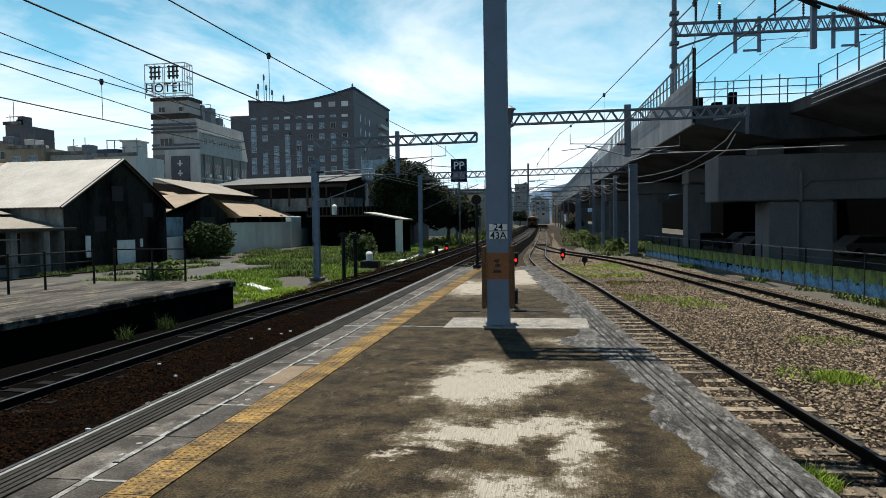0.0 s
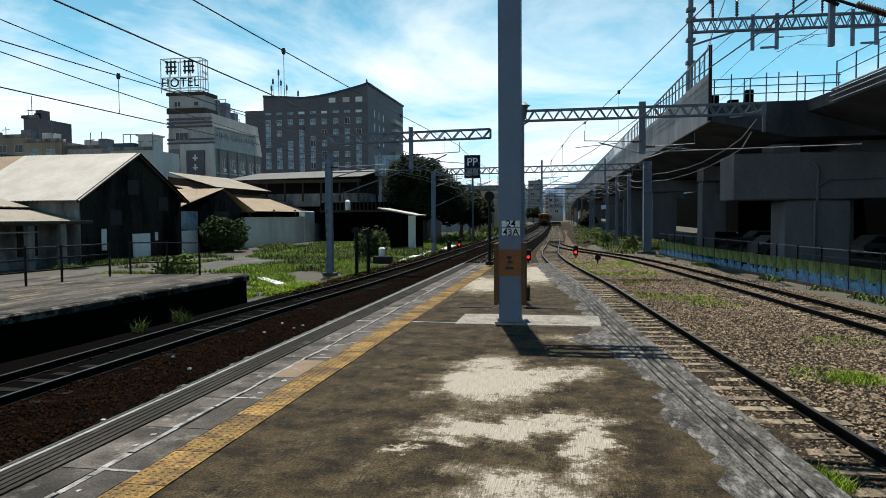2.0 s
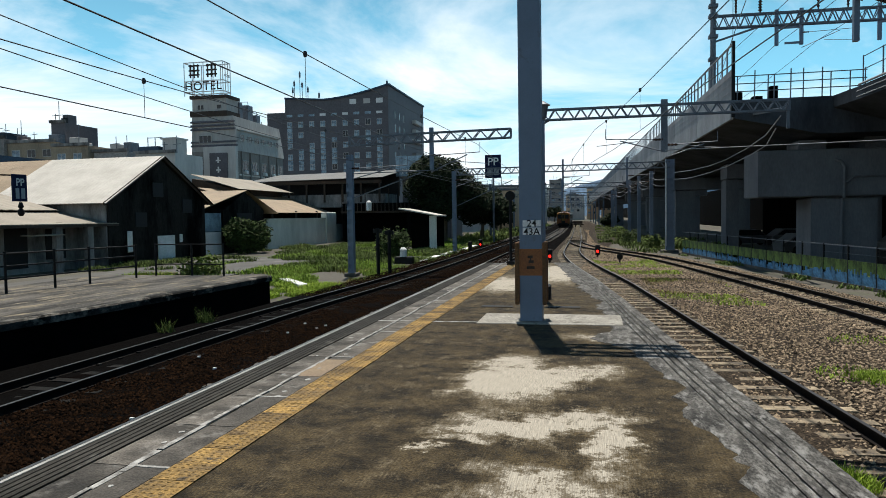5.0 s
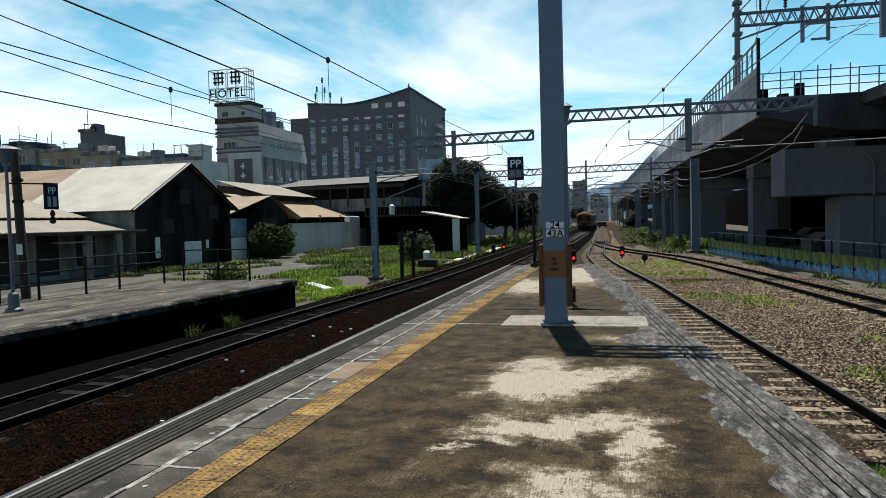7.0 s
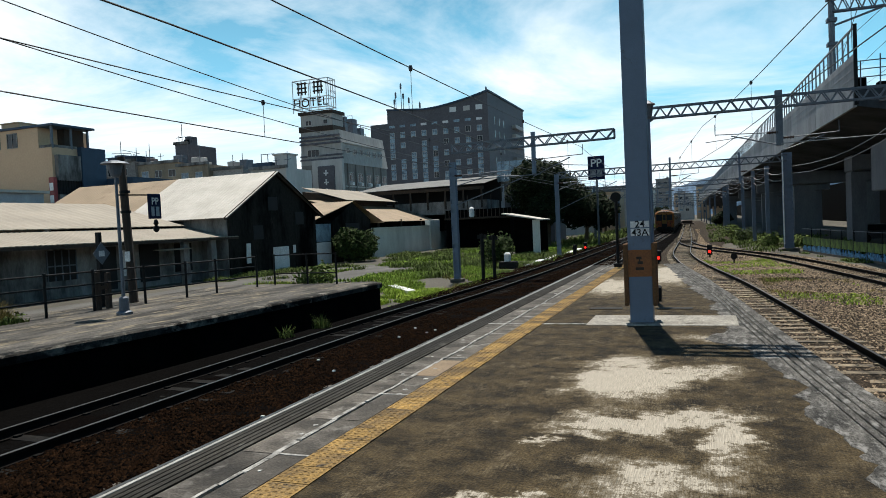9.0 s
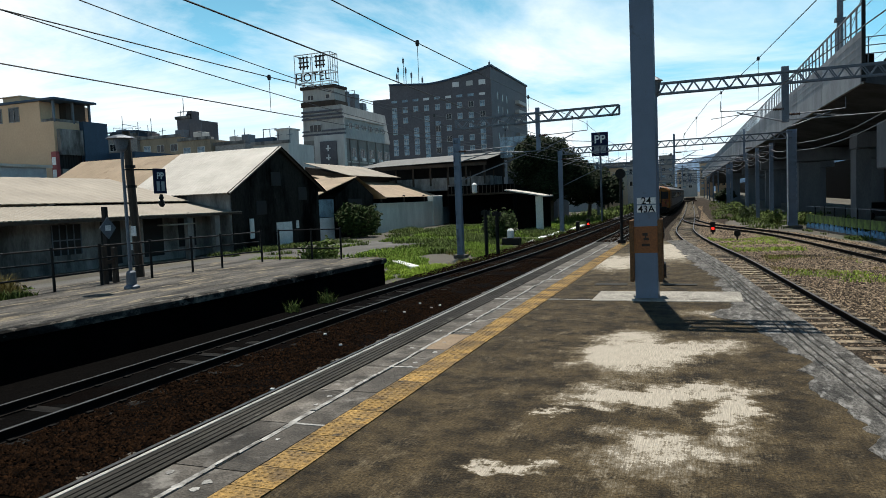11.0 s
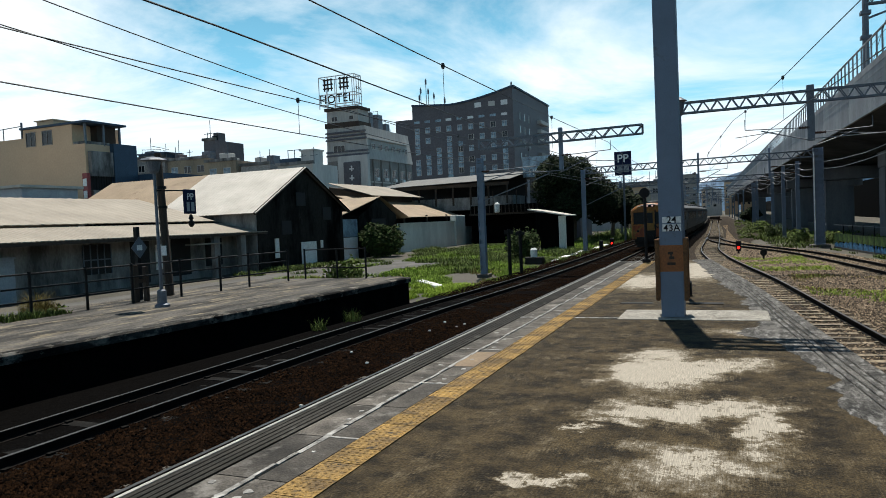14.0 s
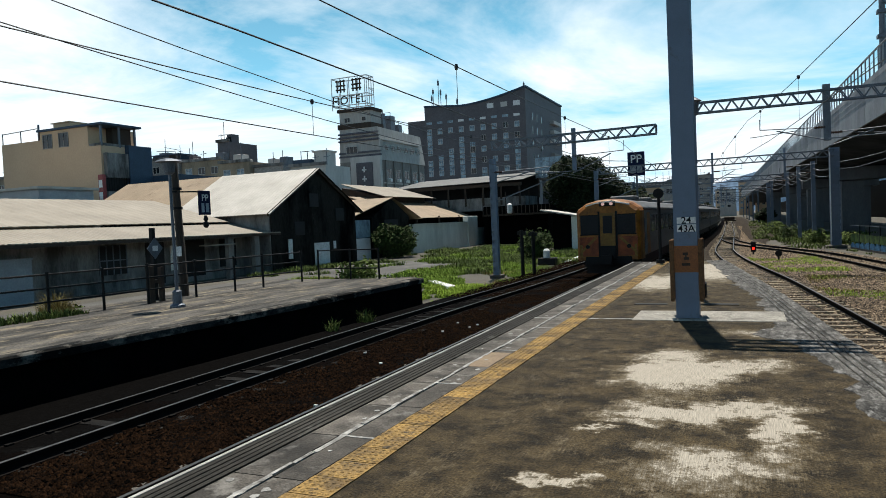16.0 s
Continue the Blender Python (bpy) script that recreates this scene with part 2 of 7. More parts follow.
# Sooty streaks, and the shade of the gable walls put into the colour.
M_SOOTSHADE = mat("sooty_shaded_wall", (0.024, 0.0225, 0.0205), (0.0016, 0.0016, 0.0017), 0.94, 0.42, 14, 0.2, stretch=(1, 1, 0.4), contrast=0.2, spec=0.04, spots=(0.8, 0.29, (0.07, 0.066, 0.058)))
M_PLASTER = mat("stained_plaster", (0.27, 0.26, 0.25), (0.06, 0.058, 0.055), 0.9, 0.6, 18, 0.15, stretch=(1, 1, 0.35), contrast=0.30, grain=0.14, spec=0.2)
M_PALEWALL = mat("pale_green_wall", (0.66, 0.67, 0.62), (0.46, 0.47, 0.43), 0.9, 0.5, 18, 0.1, stretch=(1, 1, 0.4), grain=0.1, contrast=0.4)
M_CANOPY = mat("canopy_sheet", (0.115, 0.115, 0.108), (0.07, 0.07, 0.066), 0.7, 0.5, 12, 0.05)
M_PALEBLUE = mat("pale_blue_sheet", (0.33, 0.365, 0.40), (0.22, 0.245, 0.27), 0.7, 0.8, 12, 0.05, grain=0.1)
# Flat near-black for openings: the shade inside is put into the colour.
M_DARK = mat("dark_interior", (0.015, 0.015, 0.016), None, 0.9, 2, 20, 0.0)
M_WHITEP = mat("white_panel", (0.72, 0.72, 0.71), (0.58, 0.58, 0.57), 0.6, 1.5, 20, 0.05)
M_WOODB = mat("dark_timber", (0.05, 0.034, 0.024), (0.025, 0.018, 0.013), 0.9, 2, 30, 0.2, stretch=(1, 1, 0.3))
M_GLASS = mat("window_glass", (0.018, 0.022, 0.028), (0.008, 0.010, 0.013), 0.15, 1, 10, 0.0, spec=0.3)
# Pale blue; on window panes this puts the reflected sky into the colour.
M_GLASSB = mat("pale_blue_panel", (0.27, 0.38, 0.46), (0.07, 0.11, 0.15), 0.3, 0.9, 10, 0.0, contrast=0.3)
M_TILEBR = mat("brown_tile_facade", (0.104, 0.098, 0.110), (0.078, 0.073, 0.082), 0.7, 0.25, 2.5, 0.1, grain=0.14)
M_TILEGR = mat("grey_tile_facade", (0.24, 0.225, 0.21), (0.12, 0.112, 0.105), 0.75, 0.25, 2.0, 0.1, grain=0.08, stretch=(1, 1, 0.3))
M_TILEMID = mat("mid_tile_facade", (0.40, 0.38, 0.355), (0.25, 0.24, 0.225), 0.75, 0.25, 2.0, 0.05, grain=0.08, stretch=(1, 1, 0.3))
M_TANSLAB = mat("tan_slab", (0.19, 0.135, 0.08), (0.13, 0.09, 0.055), 0.85, 3, 40, 0.3)
M_TILELT = mat("light_tile_facade", (0.50, 0.48, 0.455), (0.36, 0.345, 0.325), 0.75, 0.25, 2.0, 0.05, grain=0.06, stretch=(1, 1, 0.3))
M_BEIGE = mat("beige_facade", (0.55, 0.385, 0.25), (0.47, 0.325, 0.21), 0.85, 0.2, 5, 0.1, grain=0.06)
M_FARGREY = mat("far_facade", (0.34, 0.32, 0.30), (0.24, 0.22, 0.21), 0.85, 0.15, 5, 0.1, rnd=0.25)
M_TANWALL = mat("tan_weathered_wall", (0.34, 0.27, 0.19), (0.20, 0.16, 0.115), 0.88, 0.3, 6, 0.1, grain=0.15, stretch=(1, 1, 0.4), contrast=0.35)
M_BLUE = mat("blue_sheet", (0.034, 0.064, 0.105), (0.022, 0.042, 0.072), 0.6, 1, 10, 0.0, spec=0.3)
M_RED = mat("red_sign", (0.25, 0.02, 0.02), None, 0.5, 2, 20, 0.0)
# Deck concrete has its shade put into the colour; piers are lighter.
M_VIA = mat("shaded_viaduct_concrete", (0.082, 0.089, 0.100), (0.028, 0.031, 0.036), 0.9, 0.3, 14, 0.15, stretch=(1, 1, 0.35), grain=0.12, contrast=0.36, spec=0.1)
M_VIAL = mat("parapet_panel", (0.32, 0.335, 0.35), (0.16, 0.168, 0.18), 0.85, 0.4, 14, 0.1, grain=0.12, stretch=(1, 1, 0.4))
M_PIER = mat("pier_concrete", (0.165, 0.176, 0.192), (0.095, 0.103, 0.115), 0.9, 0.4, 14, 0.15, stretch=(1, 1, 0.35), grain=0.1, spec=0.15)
M_FBLUE = mat("fence_blue", (0.10, 0.27, 0.46), (0.05, 0.11, 0.17), 0.8, 2.2, 10, 0.1, contrast=0.25)
M_FGREEN = mat("fence_green", (0.12, 0.185, 0.035), (0.012, 0.022, 0.009), 0.8, 1.6, 14, 0.1, contrast=0.22, stretch=(1, 1, 0.7), spots=(2.4, 0.34, (0.03, 0.03, 0.02)))
M_TORG = mat("train_orange", (0.29, 0.108, 0.008), (0.13, 0.045, 0.005), 0.5, 2.0, 20, 0.02, spec=0.3, contrast=0.3)
M_TYEL = mat("train_yellow", (0.215, 0.108, 0.011), (0.11, 0.055, 0.008), 0.5, 2.0, 20, 0.02, spec=0.3)
M_TRED = mat("train_red_orange", (0.25, 0.050, 0.007), (0.12, 0.026, 0.006), 0.5, 2.0, 20, 0.02, spec=0.3, contrast=0.3)
M_TSTEEL = mat("train_stainless", (0.13, 0.14, 0.15), (0.07, 0.074, 0.08), 0.5, 1.2, 30, 0.05, metal=0.4, stretch=(1, 0.3, 3))
M_TROOF = mat("train_roof", (0.08, 0.082, 0.085), (0.05, 0.05, 0.05), 0.7, 1.2, 20, 0.05)
M_NAVY = mat("navy_sign", (0.008, 0.012, 0.045), (0.006, 0.009, 0.035), 0.7, 2, 20, 0.0, spec=0.15)
M_SIGNW = mat("sign_white", (0.75, 0.75, 0.73), (0.6, 0.6, 0.58), 0.5, 2, 20, 0.0)
M_HILL = mat("far_hill", (0.32, 0.42, 0.55), (0.26, 0.36, 0.48), 1.0, 0.01, 0.1, 0.0)
M_REDLAMP = glow("red_signal_light", (1.0, 0.015, 0.008), 2.2)
M_HEADLAMP = glow("head_light", (0.9, 0.55, 0.48), 0.3)


BLOBS = [(-0.80, 6.70, 0.42, 0.62, 0.78), (-0.85, 7.55, 0.30, 0.35, 0.62), (-0.25, 7.15, 0.42, 0.28, 0.62), (0.05, 7.35, 0.25, 0.22, 0.5), (-0.55, 5.35, 0.45, 0.22, 0.66), (-0.10, 5.60, 0.28, 0.16, 0.62), (0.10, 5.05, 0.13, 0.36, 0.66), (-0.98, 5.00, 0.22, 0.10, 0.5), (-0.28, 4.15, 0.34, 0.22, 0.56), (0.06, 4.42, 0.16, 0.14, 0.5), (-0.50, 3.85, 0.25, 0.25, 0.42), (-1.25, 3.60, 0.20, 0.07, 0.62), (-1.17, 4.70, 0.10, 0.06, 0.6), (0.20, 9.35, 0.40, 0.25, 0.46), (-1.95, 16.6, 0.60, 1.60, 0.62), (-0.81, 19.9, 0.70, 2.60, 0.66)]


def screed(name, blobs):
    """Brown-stained concrete: a grey film and pale scoured areas gather round given places (x, y, half-width, half-length, weight)."""
    m = mat(name, (0.056, 0.0405, 0.0195), (0.0110, 0.0080, 0.0040), 0.85, 3.0, 60, 0.8, contrast=0.28, spec=0.15, spots=(11.0, 0.40, (0.015, 0.0108, 0.0056)), grain=0.7)
    n, l = m.node_tree.nodes, m.node_tree.links
    b = n["Principled BSDF"]
    col = b.inputs["Base Color"].links[0].from_socket
    tc = n.new("ShaderNodeTexCoord")

    def fractal(sc, stretch, detail, rough):
        mp = n.new("ShaderNodeMapping")
        mp.inputs["Scale"].default_value = stretch
        l.new(tc.outputs["Object"], mp.inputs["Vector"])
        ns = n.new("ShaderNodeTexNoise")
        ns.inputs["Scale"].default_value, ns.inputs["Detail"].default_value, ns.inputs["Roughness"].default_value = sc, detail, rough
        l.new(mp.outputs["Vector"], ns.inputs["Vector"])
        return ns.outputs["Fac"]

    def plus(a, amount, c):
        md = n.new("ShaderNodeMath")
        md.operation = "MULTIPLY_ADD"
        l.new(a, md.inputs[0])
        md.inputs[1].default_value = amount
        l.new(c, md.inputs[2])
        return md.outputs[0]

    warp = n.new("ShaderNodeTexNoise")
    warp.inputs["Scale"].default_value, warp.inputs["Detail"].default_value, warp.inputs["Roughness"].default_value = 2.2, 8, 0.68
    l.new(tc.outputs["Object"], warp.inputs["Vector"])
    centred = n.new("ShaderNodeVectorMath")
    centred.operation, centred.inputs[1].default_value = "SUBTRACT", (0.5, 0.5, 0.5)
    l.new(warp.outputs["Color"], centred.inputs[0])
    bent = n.new("ShaderNodeVectorMath")
    bent.operation, bent.inputs[1].default_value = "MULTIPLY_ADD", (1.1, 1.3, 0)
    l.new(centred.outputs[0], bent.inputs[0])
    l.new(tc.outputs["Object"], bent.inputs[2])
    total = None
    for x, y, sx, sy, w in blobs:
        mp = n.new("ShaderNodeMapping")
        mp.inputs["Location"].default_value = (-x / sx, -y / sy, 0)
        mp.inputs["Scale"].default_value = (1 / sx, 1 / sy, 0)
        l.new(bent.outputs[0], mp.inputs["Vector"])
        ln = n.new("ShaderNodeVectorMath")
        ln.operation = "LENGTH"
        l.new(mp.outputs["Vector"], ln.inputs[0])
        mr = n.new("ShaderNodeMapRange")
        mr.inputs["From Min"].default_value, mr.inputs["From Max"].default_value = 0.7, 1.75
        mr.inputs["To Min"].default_value, mr.inputs["To Max"].default_value = w, 0.0
        l.new(ln.outputs["Value"], mr.inputs["Value"])
        if total is None:
            total = mr.outputs["Result"]
        else:
            ad = n.new("ShaderNodeMath")
            ad.operation = "MAXIMUM"
            l.new(total, ad.inputs[0])
            l.new(mr.outputs["Result"], ad.inputs[1])
            total = ad.outputs[0]
    fac = plus(fractal(3.2, (1, 0.62, 1), 12, 0.82), 1.9, total)
    fac = plus(fractal(34, (2.4, 0.16, 1), 3, 0.6), 0.35, fac)
    fac = plus(fractal(55, (1, 0.6, 1), 4, 0.7), 0.62, fac)
    for lo, hi, colour, most in ((1.50, 1.66, (0.092, 0.071, 0.041, 1), 0.75), (1.68, 1.80, (0.145, 0.124, 0.092, 1), 0.8), (1.86, 1.97, (0.32, 0.288, 0.235, 1), 1.0)):
        rp = n.new("ShaderNodeMapRange")
        rp.inputs["From Min"].default_value, rp.inputs["From Max"].default_value = lo, hi
        rp.inputs["To Max"].default_value = most
        l.new(fac, rp.inputs["Value"])
        mx = n.new("ShaderNodeMixRGB")
        mx.inputs["Color2"].default_value = colour
        l.new(rp.outputs["Result"], mx.inputs["Fac"])
        l.new(col, mx.inputs["Color1"])
        col = mx.outputs["Color"]
    streak = fractal(60, (2.5, 0.10, 1), 3, 0.6)
    sr = n.new("ShaderNodeMapRange")
    sr.inputs["From Min"].default_value, sr.inputs["From Max"].default_value = 0.3, 0.7
    sr.inputs["To Min"].default_value, sr.inputs["To Max"].default_value = 0.65, 1.35
    l.new(streak, sr.inputs["Value"])
    mul = n.new("ShaderNodeMixRGB")
    mul.blend_type, mul.inputs["Fac"].default_value = "MULTIPLY", 1.0
    l.new(col, mul.inputs["Color1"])
    l.new(sr.outputs["Result"], mul.inputs["Color2"])
    l.new(mul.outputs["Color"], b.inputs["Base Color"])
    return m


M_SCREED = screed("patchy_screed", BLOBS)


# ---- mesh helpers ----
class Geo:
    """Collects boxes, tubes and prisms for one mesh."""

    def __init__(self):
        self.v, self.f, self.k = [], [], []

    def add(self, verts, faces, m=None, k=0):
        o = len(self.v)
        self.v += [tuple(m @ Vector(p)) if m else tuple(p) for p in verts]
        self.f += [tuple(i + o for i in f) for f in faces]
        self.k += [k] * len(faces)
        return self

    def box(self, x0, y0, z0, x1, y1, z1, m=None, k=0, bev=0.0):
        if bev:
            b = bev
            rings = [[(x0 + b, y0 + b, z), (x1 - b, y0 + b, z), (x1 - b, y1 - b, z), (x0 + b, y1 - b, z)] if z in (z0, z1) else
                     [(x0, y0, z), (x1, y0, z), (x1, y1, z), (x0, y1, z)] for z in (z0, z0 + b, z1 - b, z1)]
            vs = [p for r in rings for p in r]
            fs = [(3, 2, 1, 0), (12, 13, 14, 15)]
            for i in range(3):
                fs += [(4 * i + j, 4 * i + (j + 1) % 4, 4 * i + 4 + (j + 1) % 4, 4 * i + 4 + j) for j in range(4)]
            return self.add(vs, fs, m, k)
        vs = [(x0, y0, z0), (x1, y0, z0), (x1, y1, z0), (x0, y1, z0), (x0, y0, z1), (x1, y0, z1), (x1, y1, z1), (x0, y1, z1)]
        return self.add(vs, [(3, 2, 1, 0), (4, 5, 6, 7), (0, 1, 5, 4), (1, 2, 6, 5), (2, 3, 7, 6), (3, 0, 4, 7)], m, k)

    def tube(self, a, b, r, n=6, r2=None, k=0, caps=True):
        a, b = Vector(a), Vector(b)
        d = (b - a).normalized()
        u = d.orthogonal().normalized()
        w = d.cross(u)
        r2 = r if r2 is None else r2
        vs = [a + (u * math.cos(i * math.tau / n) + w * math.sin(i * math.tau / n)) * r for i in range(n)]
        vs += [b + (u * math.cos(i * math.tau / n) + w * math.sin(i * math.tau / n)) * r2 for i in range(n)]
        fs = [(i, (i + 1) % n, n + (i + 1) % n, n + i) for i in range(n)]
        if caps:
            fs += [tuple(range(n - 1, -1, -1)), tuple(range(n, 2 * n))]
        return self.add(vs, fs, None, k)

    def bar(self, a, b, w, h=None, k=0):
        """Square bar from a to b."""
        a, b = Vector(a), Vector(b)
        d = (b - a).normalized()
        side = d.cross(Vector((0, 0, 1)))
        side = side.normalized() if side.length > 1e-4 else Vector((1, 0, 0))
        up = side.cross(d)
        h = w if h is None else h
        vs = [p + side * sx * w / 2 + up * sz * h / 2 for p in (a, b) for sx, sz in ((-1, -1), (1, -1), (1, 1), (-1, 1))]
        return self.add(vs, [(3, 2, 1, 0), (4, 5, 6, 7), (0, 1, 5, 4), (1, 2, 6, 5), (2, 3, 7, 6), (3, 0, 4, 7)], None, k)

    def path(self, pts, r, n=5, k=0):
        """One continuous tube through the points."""
        pts = [Vector(p) for p in pts]
        vs = []
        for i, p in enumerate(pts):
            d = (pts[min(i + 1, len(pts) - 1)] - pts[max(i - 1, 0)]).normalized()
            ref = Vector((0, 0, 1)) if abs(d.z) < 0.9 else Vector((1, 0, 0))
            u = d.cross(ref).normalized()
            w = u.cross(d)
            vs += [p + (u * math.cos(q * math.tau / n) + w * math.sin(q * math.tau / n)) * r for q in range(n)]
        fs = [(i * n + q, i * n + (q + 1) % n, (i + 1) * n + (q + 1) % n, (i + 1) * n + q) for i in range(len(pts) - 1) for q in range(n)]
        fs += [tuple(range(n - 1, -1, -1)), tuple(range((len(pts) - 1) * n, len(pts) * n))]
        return self.add(vs, fs, None, k)

    def lathe(self, profile, m=None, n=12, k=0):
        """profile: (radius, z) from below to above."""
        vs = [(r * math.cos(i * math.tau / n), r * math.sin(i * math.tau / n), z) for r, z in profile for i in range(n)]
        fs = [(j * n + i, j * n + (i + 1) % n, (j + 1) * n + (i + 1) % n, (j + 1) * n + i) for j in range(len(profile) - 1) for i in range(n)]
        fs += [tuple(range(n - 1, -1, -1)), tuple(range((len(profile) - 1) * n, len(profile) * n))]
        return self.add(vs, fs, m, k)

    def prism(self, outline, a, b, axis="x", m=None, k=0):
        """A closed outline of two coordinates, drawn out along an axis from a to b."""
        n = len(outline)
        order = {"x": lambda u, v, w: (w, u, v), "y": lambda u, v, w: (u, w, v), "z": lambda u, v, w: (u, v, w)}[axis]
        vs = [order(u, v, w) for w in (a, b) for u, v in outline]
        fs = [(i, (i + 1) % n, n + (i + 1) % n, n + i) for i in range(n)] + [tuple(range(n - 1, -1, -1)), tuple(range(n, 2 * n))]
        return self.add(vs, fs, m, k)

    def mesh(self, name, mats, smooth=False):
        me = bpy.data.meshes.new(name)
        me.from_pydata(self.v, [], self.f)
        for mm in (mats if isinstance(mats, (list, tuple)) else [mats]):
            me.materials.append(mm)
        if any(self.k):
            me.polygons.foreach_set("material_index", self.k)
        bm = bmesh.new()
        bm.from_mesh(me)
        bmesh.ops.recalc_face_normals(bm, faces=bm.faces)
        bm.to_mesh(me)
        bm.free()
        if smooth:
            me.polygons.foreach_set("use_smooth", [True] * len(me.polygons))
        me.update()
        return me


def part(name, geo, material, parent=None, label="", at=None, smooth=False):
    ob = new(name, geo if isinstance(geo, bpy.types.Mesh) else geo.mesh(name, material, smooth))
    if parent:
        ob.parent = parent
    if at is not None:
        ob.matrix_basis = at if isinstance(at, Matrix) else Matrix.Translation(at)
    if label:
        ob["label"] = label
    return ob


def thing(name, label, category, at=(0, 0, 0), group="", kind=""):
    ob = new(name)
    ob.empty_display_size = 0.2
    ob.matrix_basis = at if isinstance(at, Matrix) else Matrix.Translation(at)
    return tagged(ob, label, category, group, kind)


def smooth_line(ctrl, y):
    """x at y on a smooth line through (y, x) control points."""
    ys, xs = [c[0] for c in ctrl], [c[1] for c in ctrl]
    if y <= ys[0]:
        return xs[0] + (xs[1] - xs[0]) / (ys[1] - ys[0]) * (y - ys[0])
    if y >= ys[-1]:
        return xs[-1] + (xs[-1] - xs[-2]) / (ys[-1] - ys[-2]) * (y - ys[-1])
    i = max(j for j in range(len(ys) - 1) if ys[j] <= y)

    def slope(j):
        a, b = max(j - 1, 0), min(j + 1, len(ys) - 1)
        return (xs[b] - xs[a]) / (ys[b] - ys[a])
    h = ys[i + 1] - ys[i]
    u = (y - ys[i]) / h
    return ((2 * u ** 3 - 3 * u ** 2 + 1) * xs[i] + (u ** 3 - 2 * u ** 2 + u) * h * slope(i)
            + (-2 * u ** 3 + 3 * u ** 2) * xs[i + 1] + (u ** 3 - u ** 2) * h * slope(i + 1))

# ---- ground, beds, platforms ----
RAIL_Z = -1.0  # rail heads below the platform top
T1 = [(-60, -5.35), (0, -5.35), (60, -5.35), (120, -5.4), (300, -9.0)]
T2 = [(-60, -8.9), (0, -8.85), (18, -8.75), (28, -8.35), (45, -8.2), (120, -8.8), (300, -12.5)]
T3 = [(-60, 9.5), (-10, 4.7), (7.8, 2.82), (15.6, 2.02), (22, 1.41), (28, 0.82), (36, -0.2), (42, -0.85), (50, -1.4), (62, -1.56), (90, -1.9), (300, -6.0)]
T4 = [(-60, 16.5), (5, 8.7), (17.4, 7.4), (33.8, 5.4), (44.5, 3.7), (50, 2.2), (55, 0.7), (61, -0.6), (69, -1.5), (80, -1.8)]


def strip(name, y0, y1, step, left, right, z, material, bumpy=0.0, cols=6):
    """A ground strip between two lines x(y)."""
    g = Geo()
    n = int((y1 - y0) / step) + 1
    for i in range(n):
        y = y0 + (y1 - y0) * i / (n - 1)
        a, b = left(y), right(y)
        for j in range(cols):
            x = a + (b - a) * j / (cols - 1)
            dz = bumpy * noise.noise((x * 1.3, y * 1.3, 2.0)) if 0 < j < cols - 1 else -0.06
            g.v.append((x, y, z + dz))
    g.f = [(i * cols + j, i * cols + j + 1, (i + 1) * cols + j + 1, (i + 1) * cols + j) for i in range(n - 1) for j in range(cols - 1)]
    g.k = [0] * len(g.f)
    return tagged(part(name, g, material), kind="structure")


ground = Geo()
ground.add([(-2600, -2600, 0), (2600, -2600, 0), (2600, 2600, 0), (-2600, 2600, 0)], [(0, 1, 2, 3)])
tagged(part("ground", ground, M_GROUND, at=(0, 0, -1.32)), "dusty railway yard ground with weeds", "ground", kind="structure")
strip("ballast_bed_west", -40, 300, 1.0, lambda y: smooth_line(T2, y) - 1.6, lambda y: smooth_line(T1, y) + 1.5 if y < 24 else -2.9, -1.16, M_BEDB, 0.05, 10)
strip("ballast_bed_east", -40, 300, 1.0, lambda y: 0.3 if y < 22 else -2.9 - 0.005 * (y - 22), lambda y: (max(smooth_line(T4, y), smooth_line(T3, y)) if y < 75 else smooth_line(T3, y)) + 1.9 + min(3.0, max(0.0, (y - 60) * 0.15)), -1.165, M_BEDG, 0.05, 14)


def edge_right(y):
    return smooth_line([(-30, 4.6), (4.3, 1.47), (7, 1.17), (10, 0.85), (14, 0.46), (19, -0.15), (23.8, -0.75)], y)


g = Geo()
ys = [-30 + i * 1.0 for i in range(54)] + [23.9]
for y in ys:
    g.v += [(-3.55, y, -1.4), (-3.55, y, -0.02), (edge_right(y) - 0.05, y, -0.02), (edge_right(y) - 0.05, y, -1.4)]
g.f = [(4 * i + a, 4 * i + a + 1, 4 * i + a + 5, 4 * i + a + 4) for i in range(len(ys) - 1) for a in range(3)] + [(0, 1, 2, 3), tuple(4 * (len(ys) - 1) + q for q in (3, 2, 1, 0))]
g.k = [0] * len(g.f)
platform = tagged(part("platform", g, M_CONC), "worn patchy concrete island platform", "platform", kind="structure")
g = Geo()
ys = [-30 + i * 1.0 for i in range(54)] + [23.9]
for y in ys:
    g.v += [(-2.40, y, 0.0), (edge_right(y) - 0.34, y, 0.0)]
g.f = [(2 * i, 2 * i + 1, 2 * i + 3, 2 * i + 2) for i in range(len(ys) - 1)]
g.k = [0] * len(g.f)
part("screed", g, M_SCREED, platform, "stained grey-brown screed with pale patches")
